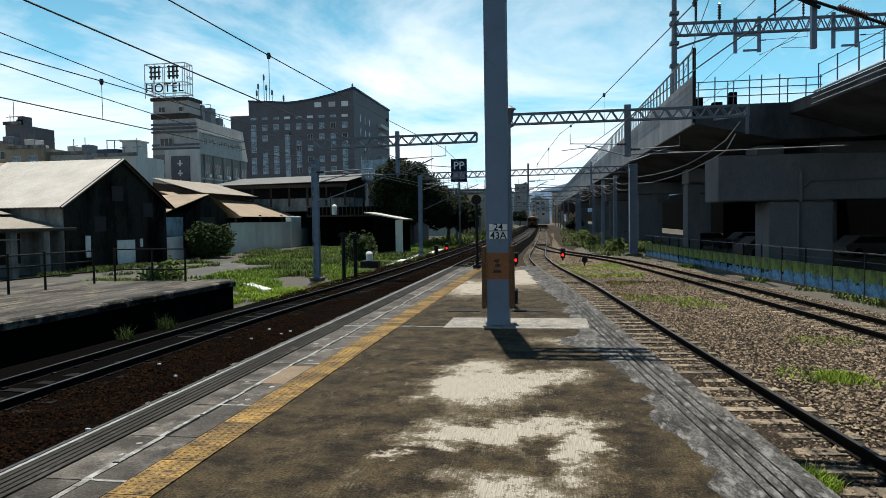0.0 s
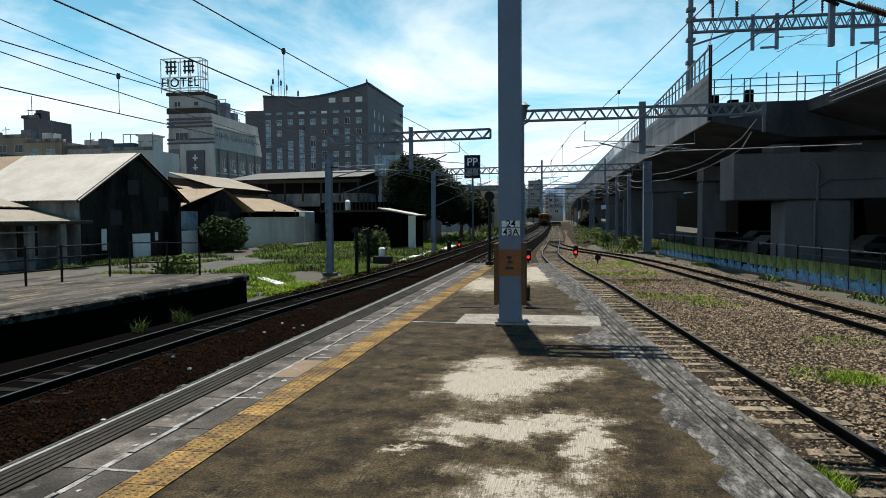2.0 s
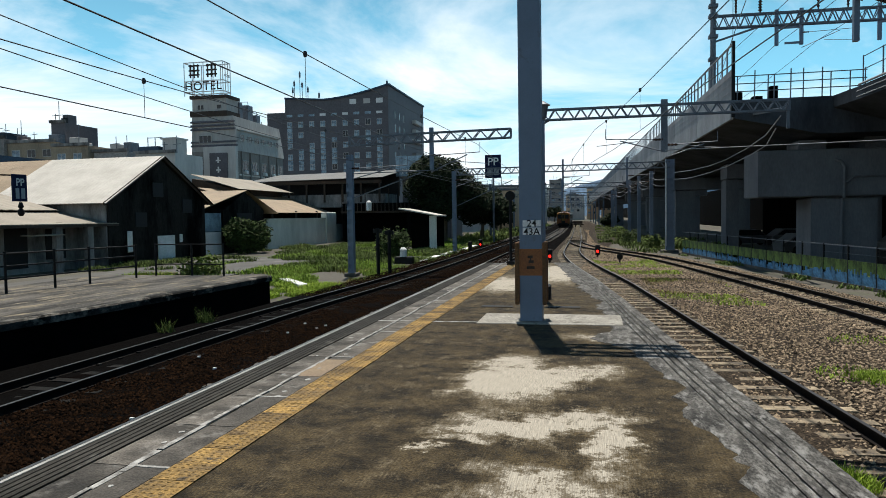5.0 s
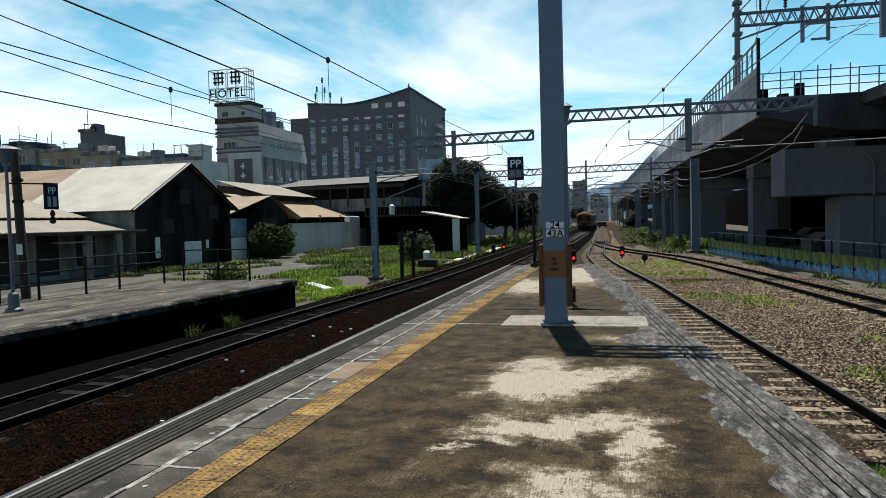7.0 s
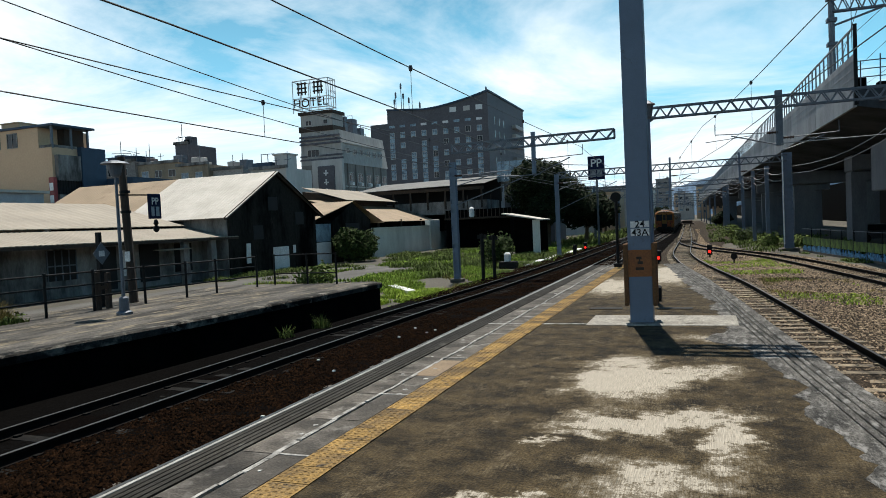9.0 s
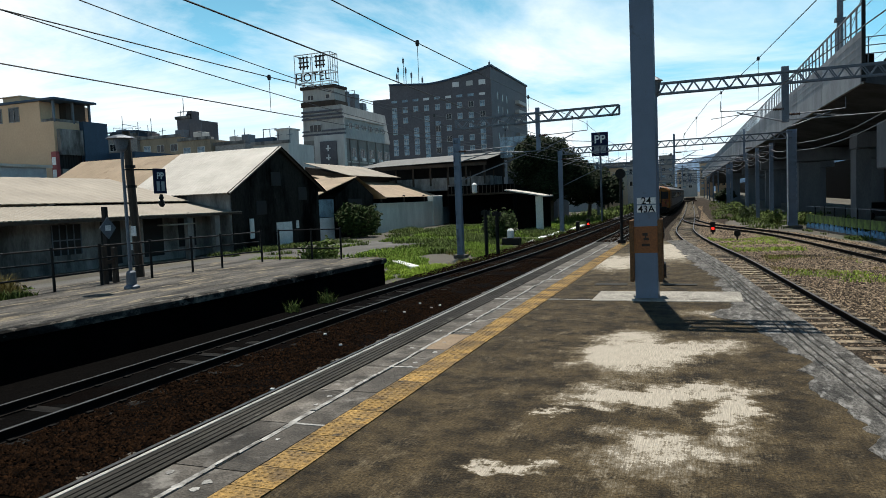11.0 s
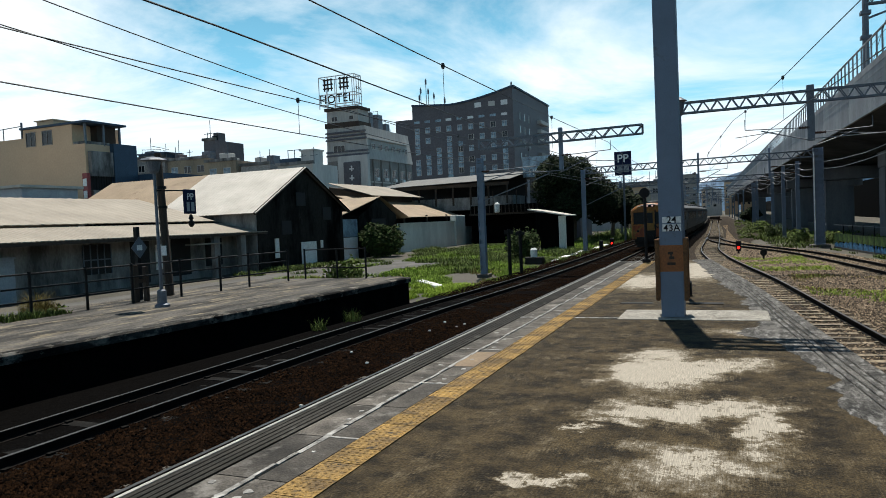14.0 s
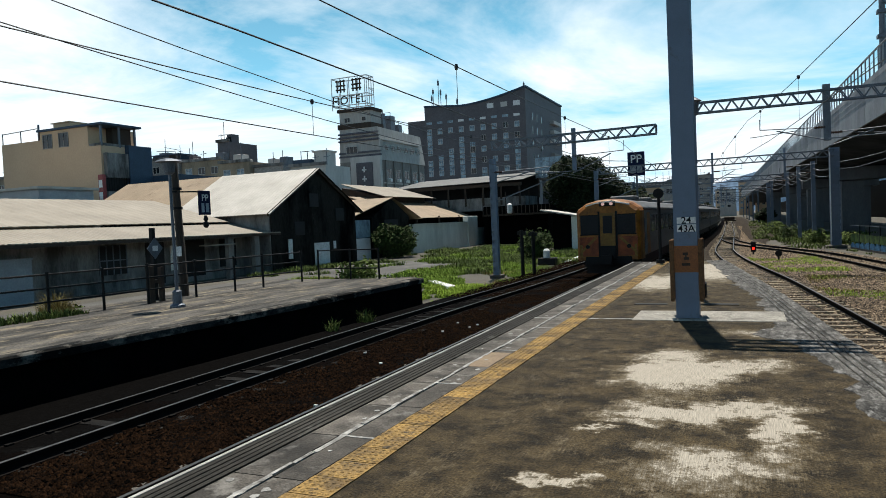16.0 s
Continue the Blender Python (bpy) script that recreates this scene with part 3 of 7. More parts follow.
# ribbed concrete edge along the eastern side, with a ragged inner border
fine = [-30 + i * 1.0 for i in range(30)] + [0.1 + i * 0.07 for i in range(340)]
for i, (a, b) in enumerate(((0.52, 0.33), (0.32, 0.255), (0.245, 0.18), (0.17, 0.105), (0.095, -0.06))):
    g = Geo()
    for y in fine:
        e = edge_right(y)
        rag = 0.0
        if i == 0:
            rag = 0.22 * noise.noise((y * 0.8, 3.1, 0)) + 0.13 * noise.noise((y * 2.9, 1.1, 0)) + 0.07 * noise.noise((y * 8.3, 5.1, 0))
            rag = max(-0.16, rag + 0.38 * math.exp(-((y - 9.2) / 0.55) ** 2))
        wob = 0.004 * noise.noise((y * 5, i, 0)) + 0.003 * noise.noise((y * 17, i, 0))
        chip = 0.012 * max(0.0, noise.noise((y * 6, i + 9, 0)))
        g.v += [(e - a - rag, y, 0.001), (e - a - rag + 0.01, y, 0.008 + wob), (e - b - 0.01 - chip, y, 0.010 + wob), (e - b - chip, y, 0.0), (e - b, y, -0.12)]
    g.f = [(5 * j + q, 5 * j + q + 1, 5 * j + q + 6, 5 * j + q + 5) for j in range(len(fine) - 1) for q in range(4)]
    g.k = [0] * len(g.f)
    part("edge_rib", g, M_EDGE, platform, "crumbling ribbed concrete platform edge")
# western edge: nosing with grooves, slabs, white line, tactile tiles
part("nosing", Geo().box(-3.612, -30, -0.16, -3.578, 23.9, 0.006), M_PALEEDGE, platform, "pale worn edge strip")
for i in range(5):
    part("groove_strip", Geo().box(-3.572 + i * 0.058, -30, -0.05, -3.528 + i * 0.058, 23.9, 0.003 + 0.001 * (i % 2)), M_GROOVE, platform)
slab_a = Geo().box(0.006, 0.006, -0.05, 0.265, 0.894, 0.002).mesh("slab", M_SLAB)
slab_b = Geo().box(0.006, 0.006, -0.05, 0.245, 0.894, 0.002).mesh("slab", M_SLAB)
for i in range(-6, 26):
    part("slab", slab_a, None, platform, at=(-3.275, i * 0.9 + 0.4, 0))
    part("slab", slab_b, None, platform, at=(-2.955, i * 0.9 + 0.4, 0))
rng = random.Random(4)
g = Geo()
y = -12.0
while y < 23.5:
    ln = rng.uniform(0.10, 0.34)
    w = rng.uniform(0.009, 0.026)
    x = -2.985 + 0.035 * noise.noise((y * 0.9, 0, 0)) + rng.uniform(-0.008, 0.008)
    g.box(x - w, y, -0.01, x + w, y + ln, 0.0065)
    y += ln + rng.choice((-0.01, -0.01, 0.0, 0.03))
for i in range(-3, 12):
    yy = i * 1.8 + 0.4
    for j in range(3):
        g.box(-3.0 + j * 0.1, yy - rng.uniform(0.008, 0.02), -0.01, -2.9 + j * 0.1, yy + rng.uniform(0.008, 0.02), 0.0062)
for i in range(7):
    g.box(-3.27 + i * 0.221, 10.40 - rng.uniform(0.01, 0.03), -0.01, -3.05 + i * 0.221, 10.42 + rng.uniform(0.01, 0.03), 0.0068)
part("white_line", g, M_WHITE, platform, "worn broken white mortar line")
for i in range(34):
    x, y = rng.uniform(-3.2, -2.75), rng.uniform(0.5, 16)
    r = rng.uniform(0.012, 0.04)
    n = 7
    ring = [(x + r * rng.uniform(0.6, 1.3) * math.cos(q * math.tau / n), y + 1.2 * r * rng.uniform(0.6, 1.3) * math.sin(q * math.tau / n)) for q in range(n)]
    part("paint_dab", Geo().prism(ring, 0.0, 0.0055, "z"), M_WHITE, platform)
part("pale_slab", Geo().box(-2.98, 6.62, -0.02, -2.72, 7.45, 0.0045), M_TANSLAB, platform, "tan replaced slab")
tile = Geo().box(0.004, 0.004, -0.03, 0.296, 0.296, 0.008)
for a in range(5):
    for b in range(5):
        tile.lathe([(0.016, 0.008), (0.011, 0.013)], Matrix.Translation((0.034 + a * 0.058, 0.034 + b * 0.058, 0)), 6)
tile_me = tile.mesh("tactile_tile", M_YELLOW)
for i in range(-8, 78):
    part("tactile_tile", tile_me, None, platform, at=(-2.70 + rng.uniform(-0.004, 0.004), i * 0.3 + 0.2, rng.uniform(-0.002, 0.001)))

WEDGE = [(-40, -14.2), (0, -11.95), (8, -11.32), (12.8, -10.92), (16, -10.76), (22, -10.6)]


def west_edge(y):
    return smooth_line(WEDGE, y)


ys = [-40 + i * 2.0 for i in range(20)] + [i * 0.2 for i in range(110)] + [21.95]
g, face, cope = Geo(), Geo(), Geo()
for y in ys:
    x = west_edge(y)
    chip = 0.05 * max(0.0, noise.noise((y * 1.7, 4.4, 0))) + 0.03 * max(0.0, noise.noise((y * 6.1, 2.2, 0)))
    g.v += [(-17.2, y, -1.5), (-17.2, y, -0.30), (x - 0.34, y, -0.30), (x - 0.34, y, -1.5)]
    cope.v += [(x - 0.36, y, -0.45), (x - 0.335, y, -0.294), (x - 0.03 - chip, y, -0.292), (x - chip * 0.5, y, -0.33), (x - chip * 0.3, y, -0.47)]
    face.v += [(x - 0.30, y, -0.46), (x - 0.10, y, -0.46), (x - 0.10 + 0.03 * noise.noise((y * 2, 0, 8)), y, -1.0), (x - 0.08, y, -1.5)]
for q, m in ((g, 4), (cope, 5), (face, 4)):
    q.f = [(m * i + j, m * i + j + 1, m * i + j + m + 1, m * i + j + m) for i in range(len(ys) - 1) for j in range(m - 1)] + [tuple(range(m)), tuple(m * (len(ys) - 1) + k for k in range(m - 1, -1, -1))]
    q.k = [0] * len(q.f)
west_plat = tagged(part("platform_west", g, M_OLDPLAT), "old grey concrete platform, disused", "platform", kind="structure")
part("coping", cope, M_COPE, west_plat, "blackened concrete coping with pale chips")
part("retaining_face", face, M_DARKCONC, west_plat, "near-black platform wall with shade in its colour")

# Near-black ballast from the old platform edge to the near rail.
strip("oily_ballast", -40, 23.4, 1.0, lambda y: west_edge(y) - 0.02 if y < 22 else -10.6, lambda y: -8.05 + 0.25 * noise.noise((0, y * 0.6, 3)), -1.15, M_BLACKBED, 0.04, 8)

# ---- tracks ----
RAIL_PROFILE = [(-0.062, -0.153), (0.062, -0.153), (0.062, -0.14), (0.012, -0.122), (0.010, -0.045), (0.034, -0.034), (0.034, -0.004), (0.028, 0.0), (-0.028, 0.0), (-0.034, -0.004), (-0.034, -0.034), (-0.010, -0.045), (-0.012, -0.122), (-0.062, -0.14)]


def track(label, line, y0, y1, sleeper_mat, near):
    tr = thing("railway_track", label, "railway track", (0, 0, RAIL_Z))
    n = int((y1 - y0) / 1.5)
    for side in (-0.5675, 0.5675):
        g = Geo()
        m = len(RAIL_PROFILE)
        for i in range(n + 1):
            y = y0 + (y1 - y0) * i / n
            dx = smooth_line(line, y + 0.1) - smooth_line(line, y - 0.1)
            c = 1 / math.hypot(1, dx / 0.2)
            x = smooth_line(line, y)
            g.v += [(x + (side + u) * c, y - (side + u) * dx / 0.2 * c, w) for u, w in RAIL_PROFILE]
        for i in range(n):
            for j in range(m):
                g.f.append((i * m + j, i * m + (j + 1) % m, (i + 1) * m + (j + 1) % m, (i + 1) * m + j))
                g.k.append(1 if j == 7 else 0)
        part("rail", g, [M_STEEL, M_RAILTOP], tr, "brown steel rail with a worn bright head")
    me = Geo()
    me.prism([(-0.14, -0.30), (0.14, -0.30), (0.11, -0.145), (-0.11, -0.145)], -1.0, 1.0, "x")
    for s in (-1, 1):
        for q in (-0.66, -0.475):
            me.box(s * abs(q) - 0.035, -0.05, -0.147, s * abs(q) + 0.035, 0.05, -0.115)
    me = me.mesh("sleeper", sleeper_mat)
    rest = Geo()
    y = y0 + 0.3
    r = random.Random(7)
    while y < y1:
        ang = -math.degrees(math.atan((smooth_line(line, y + 0.2) - smooth_line(line, y - 0.2)) / 0.4)) + r.uniform(-1.5, 1.5)
        m = pose(smooth_line(line, y), y, r.uniform(-0.012, 0.0), 0, 0, ang)
        if near[0] <= y <= near[1]:
            part("sleeper", me, None, tr, at=m)
        else:
            rest.prism([(-0.14, -0.30), (0.14, -0.30), (0.11, -0.145), (-0.11, -0.145)], -1.0, 1.0, "x", m)
        y += 0.6
    tagged(part("far_sleepers", rest, sleeper_mat, tr), kind="stuff")
    return tr


track("railway track on brown ballast beside the platform", T1, -30, 290, M_SLEEPER, (20, 60))
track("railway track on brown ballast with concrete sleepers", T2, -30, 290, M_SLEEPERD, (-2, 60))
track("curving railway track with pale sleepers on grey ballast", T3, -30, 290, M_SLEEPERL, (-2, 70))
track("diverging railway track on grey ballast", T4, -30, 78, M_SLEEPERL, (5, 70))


# ---- viaduct ----
def via_left(y):
    return 7.3 + (2.2 - 7.3) * (y - 39.6) / 160


via = thing("viaduct", "elevated concrete railway viaduct, unfinished at its near end", "viaduct", (0, 0, 0))
g = Geo()
for y in (39.6, 80, 120, 160, 200, 700):
    a = via_left(min(y, 300))
    g.v += [(a, y, 7.5), (a, y, 6.55), (a + 1.6, y, 6.2), (a + 4.2, y, 5.6), (a + 11, y, 5.6), (a + 13, y, 6.2), (a + 14, y, 6.55), (a + 14, y, 7.5)]
g.f = [(8 * i + j, 8 * i + (j + 1) % 8, 8 * (i + 1) + (j + 1) % 8, 8 * (i + 1) + j) for i in range(5) for j in range(8)] + [tuple(range(8)), tuple(40 + q for q in range(7, -1, -1))]
g.k = [0] * len(g.f)
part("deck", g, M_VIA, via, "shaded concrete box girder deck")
# upper works of the viaduct
for i, y in enumerate((39.6, 49.6, 59.6, 69.6, 79.6, 99.6, 119.6, 159.6, 199.6)):
    y2 = (49.55, 59.55, 69.55, 79.55, 99.55, 119.55, 159.55, 199.55, 300)[i]
    a, b = via_left(y), via_left(y2)
    m = math.degrees(math.atan2(a - b, y2 - y))
    ln = math.hypot(a - b, y2 - y)
    g = Geo().box(-0.16, 0, 6.5, -0.02, ln - 0.02, 7.55).box(-0.12, 0, 7.55, 0.02, ln - 0.02, 9.1)
    for j in range(3):
        g.box(-0.135, 0, 7.95 + j * 0.4, -0.11, ln, 8.0 + j * 0.4)
    pn = part("parapet_panel", g, M_VIAL, via, "pale grey parapet panel", at=pose(a, y, 0, 0, 0, m))
    g = Geo().box(-0.1, 0, 10.38, -0.02, ln, 10.46)
    for j in range(int(ln / 1.25) + 1):
        g.box(-0.1, j * 1.25, 9.1, -0.02, j * 1.25 + 0.07, 10.4)
    part("barrier_frame", g, M_VIAL, pn, "steel noise barrier frame")
part("end_post", Geo().box(7.18, 39.45, 6.6, 7.34, 39.6, 10.55), M_BLACK, via)
rail = thing("railing", "galvanised safety railing along the deck end", "railing", (0, 0, 7.5))
for x in (7.5, 8.35, 9.0, 9.3, 10.1, 10.7, 11.6, 12.0, 12.9, 13.6):
    part("post", Geo().bar((x, 39.75, -0.1), (x + 0.02, 39.75, 1.28 + 0.12 * (int(x * 10) % 3)), 0.05), M_GALV, rail)
for z in (0.45, 0.85, 1.25):
    part("rail", Geo().bar((7.3, 39.74, z), (13.7, 39.74, z + 0.02), 0.045), M_GALV, rail)
for x0, w, h in ((7.6, 0.5, 0.5), (9.4, 0.4, 0.75), (8.6, 0.5, 0.25)):
    tagged(part("formwork_block", Geo().box(-w / 2, 0, 0, w / 2, 0.5, h, None, 0, 0.02), M_DARKCONC, None, at=(x0, 40.2, 7.5)), "dark concrete stub on the deck end", "concrete stub")

via_b = thing("viaduct_deck", "concrete viaduct deck running overhead", "viaduct", (0, 0, 0))
g = Geo()
for y, a in ((-45, 16.5), (10, 14.2), (30.1, 12.75), (36.9, 12.4), (44, 11.6), (60, 20)):
    g.v += [(a, y, 7.5), (a, y, 6.9), (a + 2.0, y, 6.3), (a + 4.0, y, 5.6), (a + 9, y, 5.6), (a + 12, y, 6.9), (a + 12, y, 7.5)]
g.f = [(7 * i + j, 7 * i + (j + 1) % 7, 7 * (i + 1) + (j + 1) % 7, 7 * (i + 1) + j) for i in range(5) for j in range(7)] + [tuple(range(7)), tuple(35 + q for q in range(6, -1, -1))]
g.k = [0] * len(g.f)
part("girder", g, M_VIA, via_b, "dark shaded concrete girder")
EDGE_B = [(-10, 15.0), (10, 14.15), (30.1, 12.7), (36.9, 12.36)]
for dz, dx, w in ((-0.04, 0.0, 0.09), (-0.36, -0.1, 0.04), (-0.62, -0.1, 0.04)):
    part("kerb" if dx == 0 else "conduit", Geo().path([(x + dx, y, 7.6 + dz) for y, x in EDGE_B], w / 1.6, 6), M_VIAL, via_b, "pale edge line" if dx else "pale edge kerb")
rail = thing("railing", "galvanised handrail along the overhead deck", "railing", (0, 0, 7.6))
for i in range(12):
    y = 14 + i * 2.05
    x = smooth_line([(-10, 15.0), (10, 14.15), (30.1, 12.7), (36.9, 12.36)], y)
    part("post", Geo().bar((x + 0.05, y, 0), (x + 0.05, y, 1.25), 0.05), M_GALV, rail)
for z in (0.6, 1.2):
    part("rail", Geo().path([(smooth_line(EDGE_B, 14 + i * 2.05) + 0.05, 14 + i * 2.05, z) for i in range(12)], 0.022, 5), M_GALV, rail)


def pier(x0, x1, y0, y1, z0, z1, columns, label):
    p = thing("viaduct_pier", label, "viaduct pier", (0, 0, 0), "viaduct piers")
    part("crosshead", Geo().box(x0, y0, z0, x1, y1, z1, None, 0, 0.06), M_PIER, p, "heavy concrete crosshead")
    part("bearing_plinth", Geo().box(x0 + 2.2, y0 + 0.6, z1, x0 + 3.6, y1 - 0.6, z1 + 0.55), M_PIER, p)
    part("bearing_plinth", Geo().box(x0 + 5.5, y0 + 0.6, z1, x0 + 9.5, y1 - 0.6, z1 + 0.75), M_PIER, p)
    for a, b in columns:
        part("column", Geo().box(a, y0 + 0.4, -1.4, b, y1 - 0.4, z0, None, 0, 0.12), M_PIER, p)
    return p


p = pier(8.9, 30, 41.4, 45, 2.4, 4.95, ((11.7, 15.0), (22, 25)), "massive grey concrete pier with a broad crosshead")
g = Geo().path([(12.75, 41.3, 4.35), (13.05, 41.3, 4.25), (13.2, 41.3, 3.95), (13.2, 41.3, 2.3)], 0.09, 8).path([(13.2, 41.7, 2.3), (13.2, 41.7, -1.3)], 0.09, 8)
part("drain_pipe", g, M_PIER, p, "grey drain pipe")
part("drain_pipe", Geo().path([(13.3, 41.3, 3.1), (13.7, 41.3, 3.45), (20, 41.3, 3.6)], 0.07, 8), M_PIER, p)
pier(10.6, 26, 60, 63, 4.3, 5.5, ((10.6, 11.6), (20, 22)), "slim concrete viaduct pier in shade")
for y in (82, 112, 145, 185):
    a = via_left(y)
    pier(a + 2.6, a + 12, y, y + 2.4, 4.2, 5.5, ((a + 3.2, a + 5.2), (a + 9, a + 11)), "concrete viaduct pier in shade")
# Added near-black walls stand in for the deep shade under the viaduct.
tagged(part("retaining_wall", Geo().box(27, -30, -1.4, 27.5, 700, 6.6).box(24, 12, -1.4, 27, 12.5, 6.6), M_DARKCONC), "added dark wall closing the shaded space behind the viaduct", "wall", kind="structure")
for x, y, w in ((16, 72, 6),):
    tagged(part("retaining_wall", Geo().box(x, y, -1.4, x + w + 12, y + 0.4, 3.0), M_DARKCONC), "added dark wall for the shade under the viaduct", "wall", kind="structure")
for x, y in ((13.5, 66), (17.2, 66.5), (21, 52), (14.5, 52)):
    car = thing("parked_car", "parked car in the shade under the viaduct", "car", pose(x, y, -1.32, 0, 0, 12), "cars under the viaduct")
    part("body", Geo().prism([(-2.1, 0.25), (2.1, 0.25), (2.15, 0.75), (1.1, 0.9), (0.6, 1.42), (-1.2, 1.45), (-1.9, 0.92), (-2.15, 0.8)], -0.85, 0.85, "y"), M_TROOF, car)
    part("windscreen", Geo().prism([(1.02, 0.93), (0.62, 1.36), (-1.15, 1.38), (-1.75, 0.95)], -0.862, 0.862, "y"), M_GLASS, car)
    for sx in (-1.3, 1.3):
        for sy in (-0.8, 0.8):
            part("wheel", Geo().tube((sx, sy - 0.1, 0.31), (sx, sy + 0.1, 0.31), 0.31, 12), M_BLACK, car)


# ---- overhead line ----
def truss(g, a, b, depth, width=0.34, n=12, t=0.045):
    """Four-chord lattice boom between a and b (top centre line)."""
    a, b = Vector(a), Vector(b)
    side = (b - a).cross(Vector((0, 0, 1))).normalized() * width / 2
    dn = Vector((0, 0, -depth))
    for s in (-1, 1):
        g.bar(a + side * s, b + side * s, t * 1.5)
        g.bar(a + side * s + dn, b + side * s + dn, t * 1.5)
        for i in range(n):
            p, q = a.lerp(b, i / n) + side * s, a.lerp(b, (i + 0.5) / n) + side * s + dn
            r = a.lerp(b, (i + 1) / n) + side * s
            g.bar(p, q, t)
            g.bar(q, r, t)
    g.bar(a, a + dn, t * 2)
    g.bar(b, b + dn, t * 2)
    return g


def mast_geo(h, w=0.3):
    """H-section steel mast with small batten plates."""
    g = Geo()
    g.box(-w / 2, -w / 2, 0, -w / 2 + 0.03, w / 2, h).box(w / 2 - 0.03, -w / 2, 0, w / 2, w / 2, h).box(-w / 2 + 0.03, -0.06, 0, w / 2 - 0.03, 0.06, h)
    for i in range(int(h / 0.45)):
        g.box(-w / 2 + 0.02, -w / 2 - 0.006, i * 0.45 + 0.1, w / 2 - 0.02, -w / 2 + 0.02, i * 0.45 + 0.3)
    return g


def cantilever(parent, x, y, z, reach, up=0.75):
    """Registration arm: tie bar, strut, insulators."""
    s = 1 if reach > 0 else -1
    g = Geo().tube((x, y, z + up), (x + reach, y, z + up + 0.1), 0.022).tube((x, y, z - 0.25), (x + reach * 0.75, y, z + up), 0.028)
    g.tube((x + reach * 0.45, y, z + 0.25), (x + reach * 1.15, y, z + 0.1), 0.018).tube((x + reach, y, z + up + 0.1), (x + reach, y, z + up + 0.55), 0.015)
    arm = part("cantilever_arm", g, M_GALV, parent, "slender steel registration arm")
    ins = Geo().lathe([(0.07 if i % 2 else 0.03, 0.10 + 0.03 * i) for i in range(15)], Matrix.Translation((x, y, z + up + 0.01)) @ pose(0, 0, 0, 0, 90 * s, 0), 8)
    part("insulator", ins, M_INSUL, arm, "ribbed brown insulator")


def mast(x, y, h, label, base=-1.25, w=0.3):
    m = thing("overhead_line_mast", label, "mast", (x, y, base), "overhead line masts")
    part("post", mast_geo(h, w), M_POLE, m, "grey painted steel post")
    part("footing", Geo().box(-w, -w, -0.2, w, w, 0.12, None, 0, 0.03), M_SLEEPER, m, "concrete footing")
    return m


m1 = mast(-11.8, 33.4, 6.0, "grey steel overhead line mast beside weeds")
cantilever(m1, 0, -0.1, 5.0, 3.0, 0.3)
part("brace", Geo().bar((0, 0, 3.8), (3.6, 0, 5.0), 0.05), M_GALV, m1)
part("cross_strut", Geo().bar((-0.1, 0, 5.05), (4.5, 0, 5.12), 0.04), M_GALV, m1)
gl = thing("lattice_gantry", "grey lattice steel gantry beam over the tracks", "gantry", (0, 0, 0), "lattice gantries")
part("boom", truss(Geo(), (-11.8, 33.4, 5.62), (-3.75, 33.4, 5.72), 0.42, 0.3, 11), M_GALV, gl)
part("drop_post", Geo().box(-7.70, 33.3, 3.9, -7.52, 33.5, 5.92), M_POLE, gl, "dark steel drop post")
cantilever(gl, -7.6, 33.1, 4.0, 2.4, 0.55)
m2 = mast(-10.6, 54.3, 6.4, "grey steel overhead line mast")
cantilever(m2, 0, -0.1, 5.4, 2.3, 0.3)
part("brace", Geo().bar((0, 0, 3.6), (4.6, 0, 5.6), 0.05), M_GALV, m2)
mr = mast(5.7, 55.2, 6.9, "broad grey steel mast beside the fence", w=0.62)
part("rung_strip", Geo().box(-0.33, -0.34, 0.4, -0.27, -0.3, 6.6), M_WHITEP, mr)
g2 = thing("lattice_gantry", "long lattice steel gantry spanning the station throat", "gantry", (0, 0, 0), "lattice gantries")
part("boom", truss(Geo(), (-10.6, 55.2, 5.35), (5.7, 55.2, 5.5), 0.45, 0.34, 24), M_GALV, g2)
for x in (-2.2, 2.6):
    part("drop_post", Geo().box(x - 0.07, 55.13, 3.7, x + 0.07, 55.27, 5.9), M_POLE, g2)
    cantilever(g2, x, 55, 4.0, 2.0, 0.5)
gr = thing("lattice_gantry", "lattice steel gantry with a hanging post over the curve", "gantry", (0, 0, 0), "lattice gantries")
part("boom", truss(Geo(), (-2.85, 33.0, 6.45), (8.35, 33.0, 6.45), 0.46, 0.34, 19), M_GALV, gr)
part("knee_brace", Geo().bar((-2.9, 33, 5.4), (-1.9, 33, 6.0), 0.08), M_GALV, gr)
dp = part("drop_post", Geo().box(3.02, 32.86, 4.35, 3.30, 33.14, 6.68), M_GALV, gr, "dark steel drop post")
cantilever(gr, 3.2, 32.9, 4.6, -2.6, 0.3)
cantilever(gr, 3.2, 32.9, 4.35, 2.2, 0.3)
mast(-2.9, 33.0, 7.75, "grey steel mast behind the platform end")
part("steady_tube", Geo().tube((3.2, 32.85, 4.42), (12.2, 32.85, 4.55), 0.022, 6), M_VIAL, gr, "pale thin steady tube")
part("hanger", Geo().bar((8.3, 33, 6.1), (8.3, 39.7, 6.75), 0.14).bar((8.3, 33, 5.2), (8.3, 33, 6.2), 0.12), M_GALV, gr)
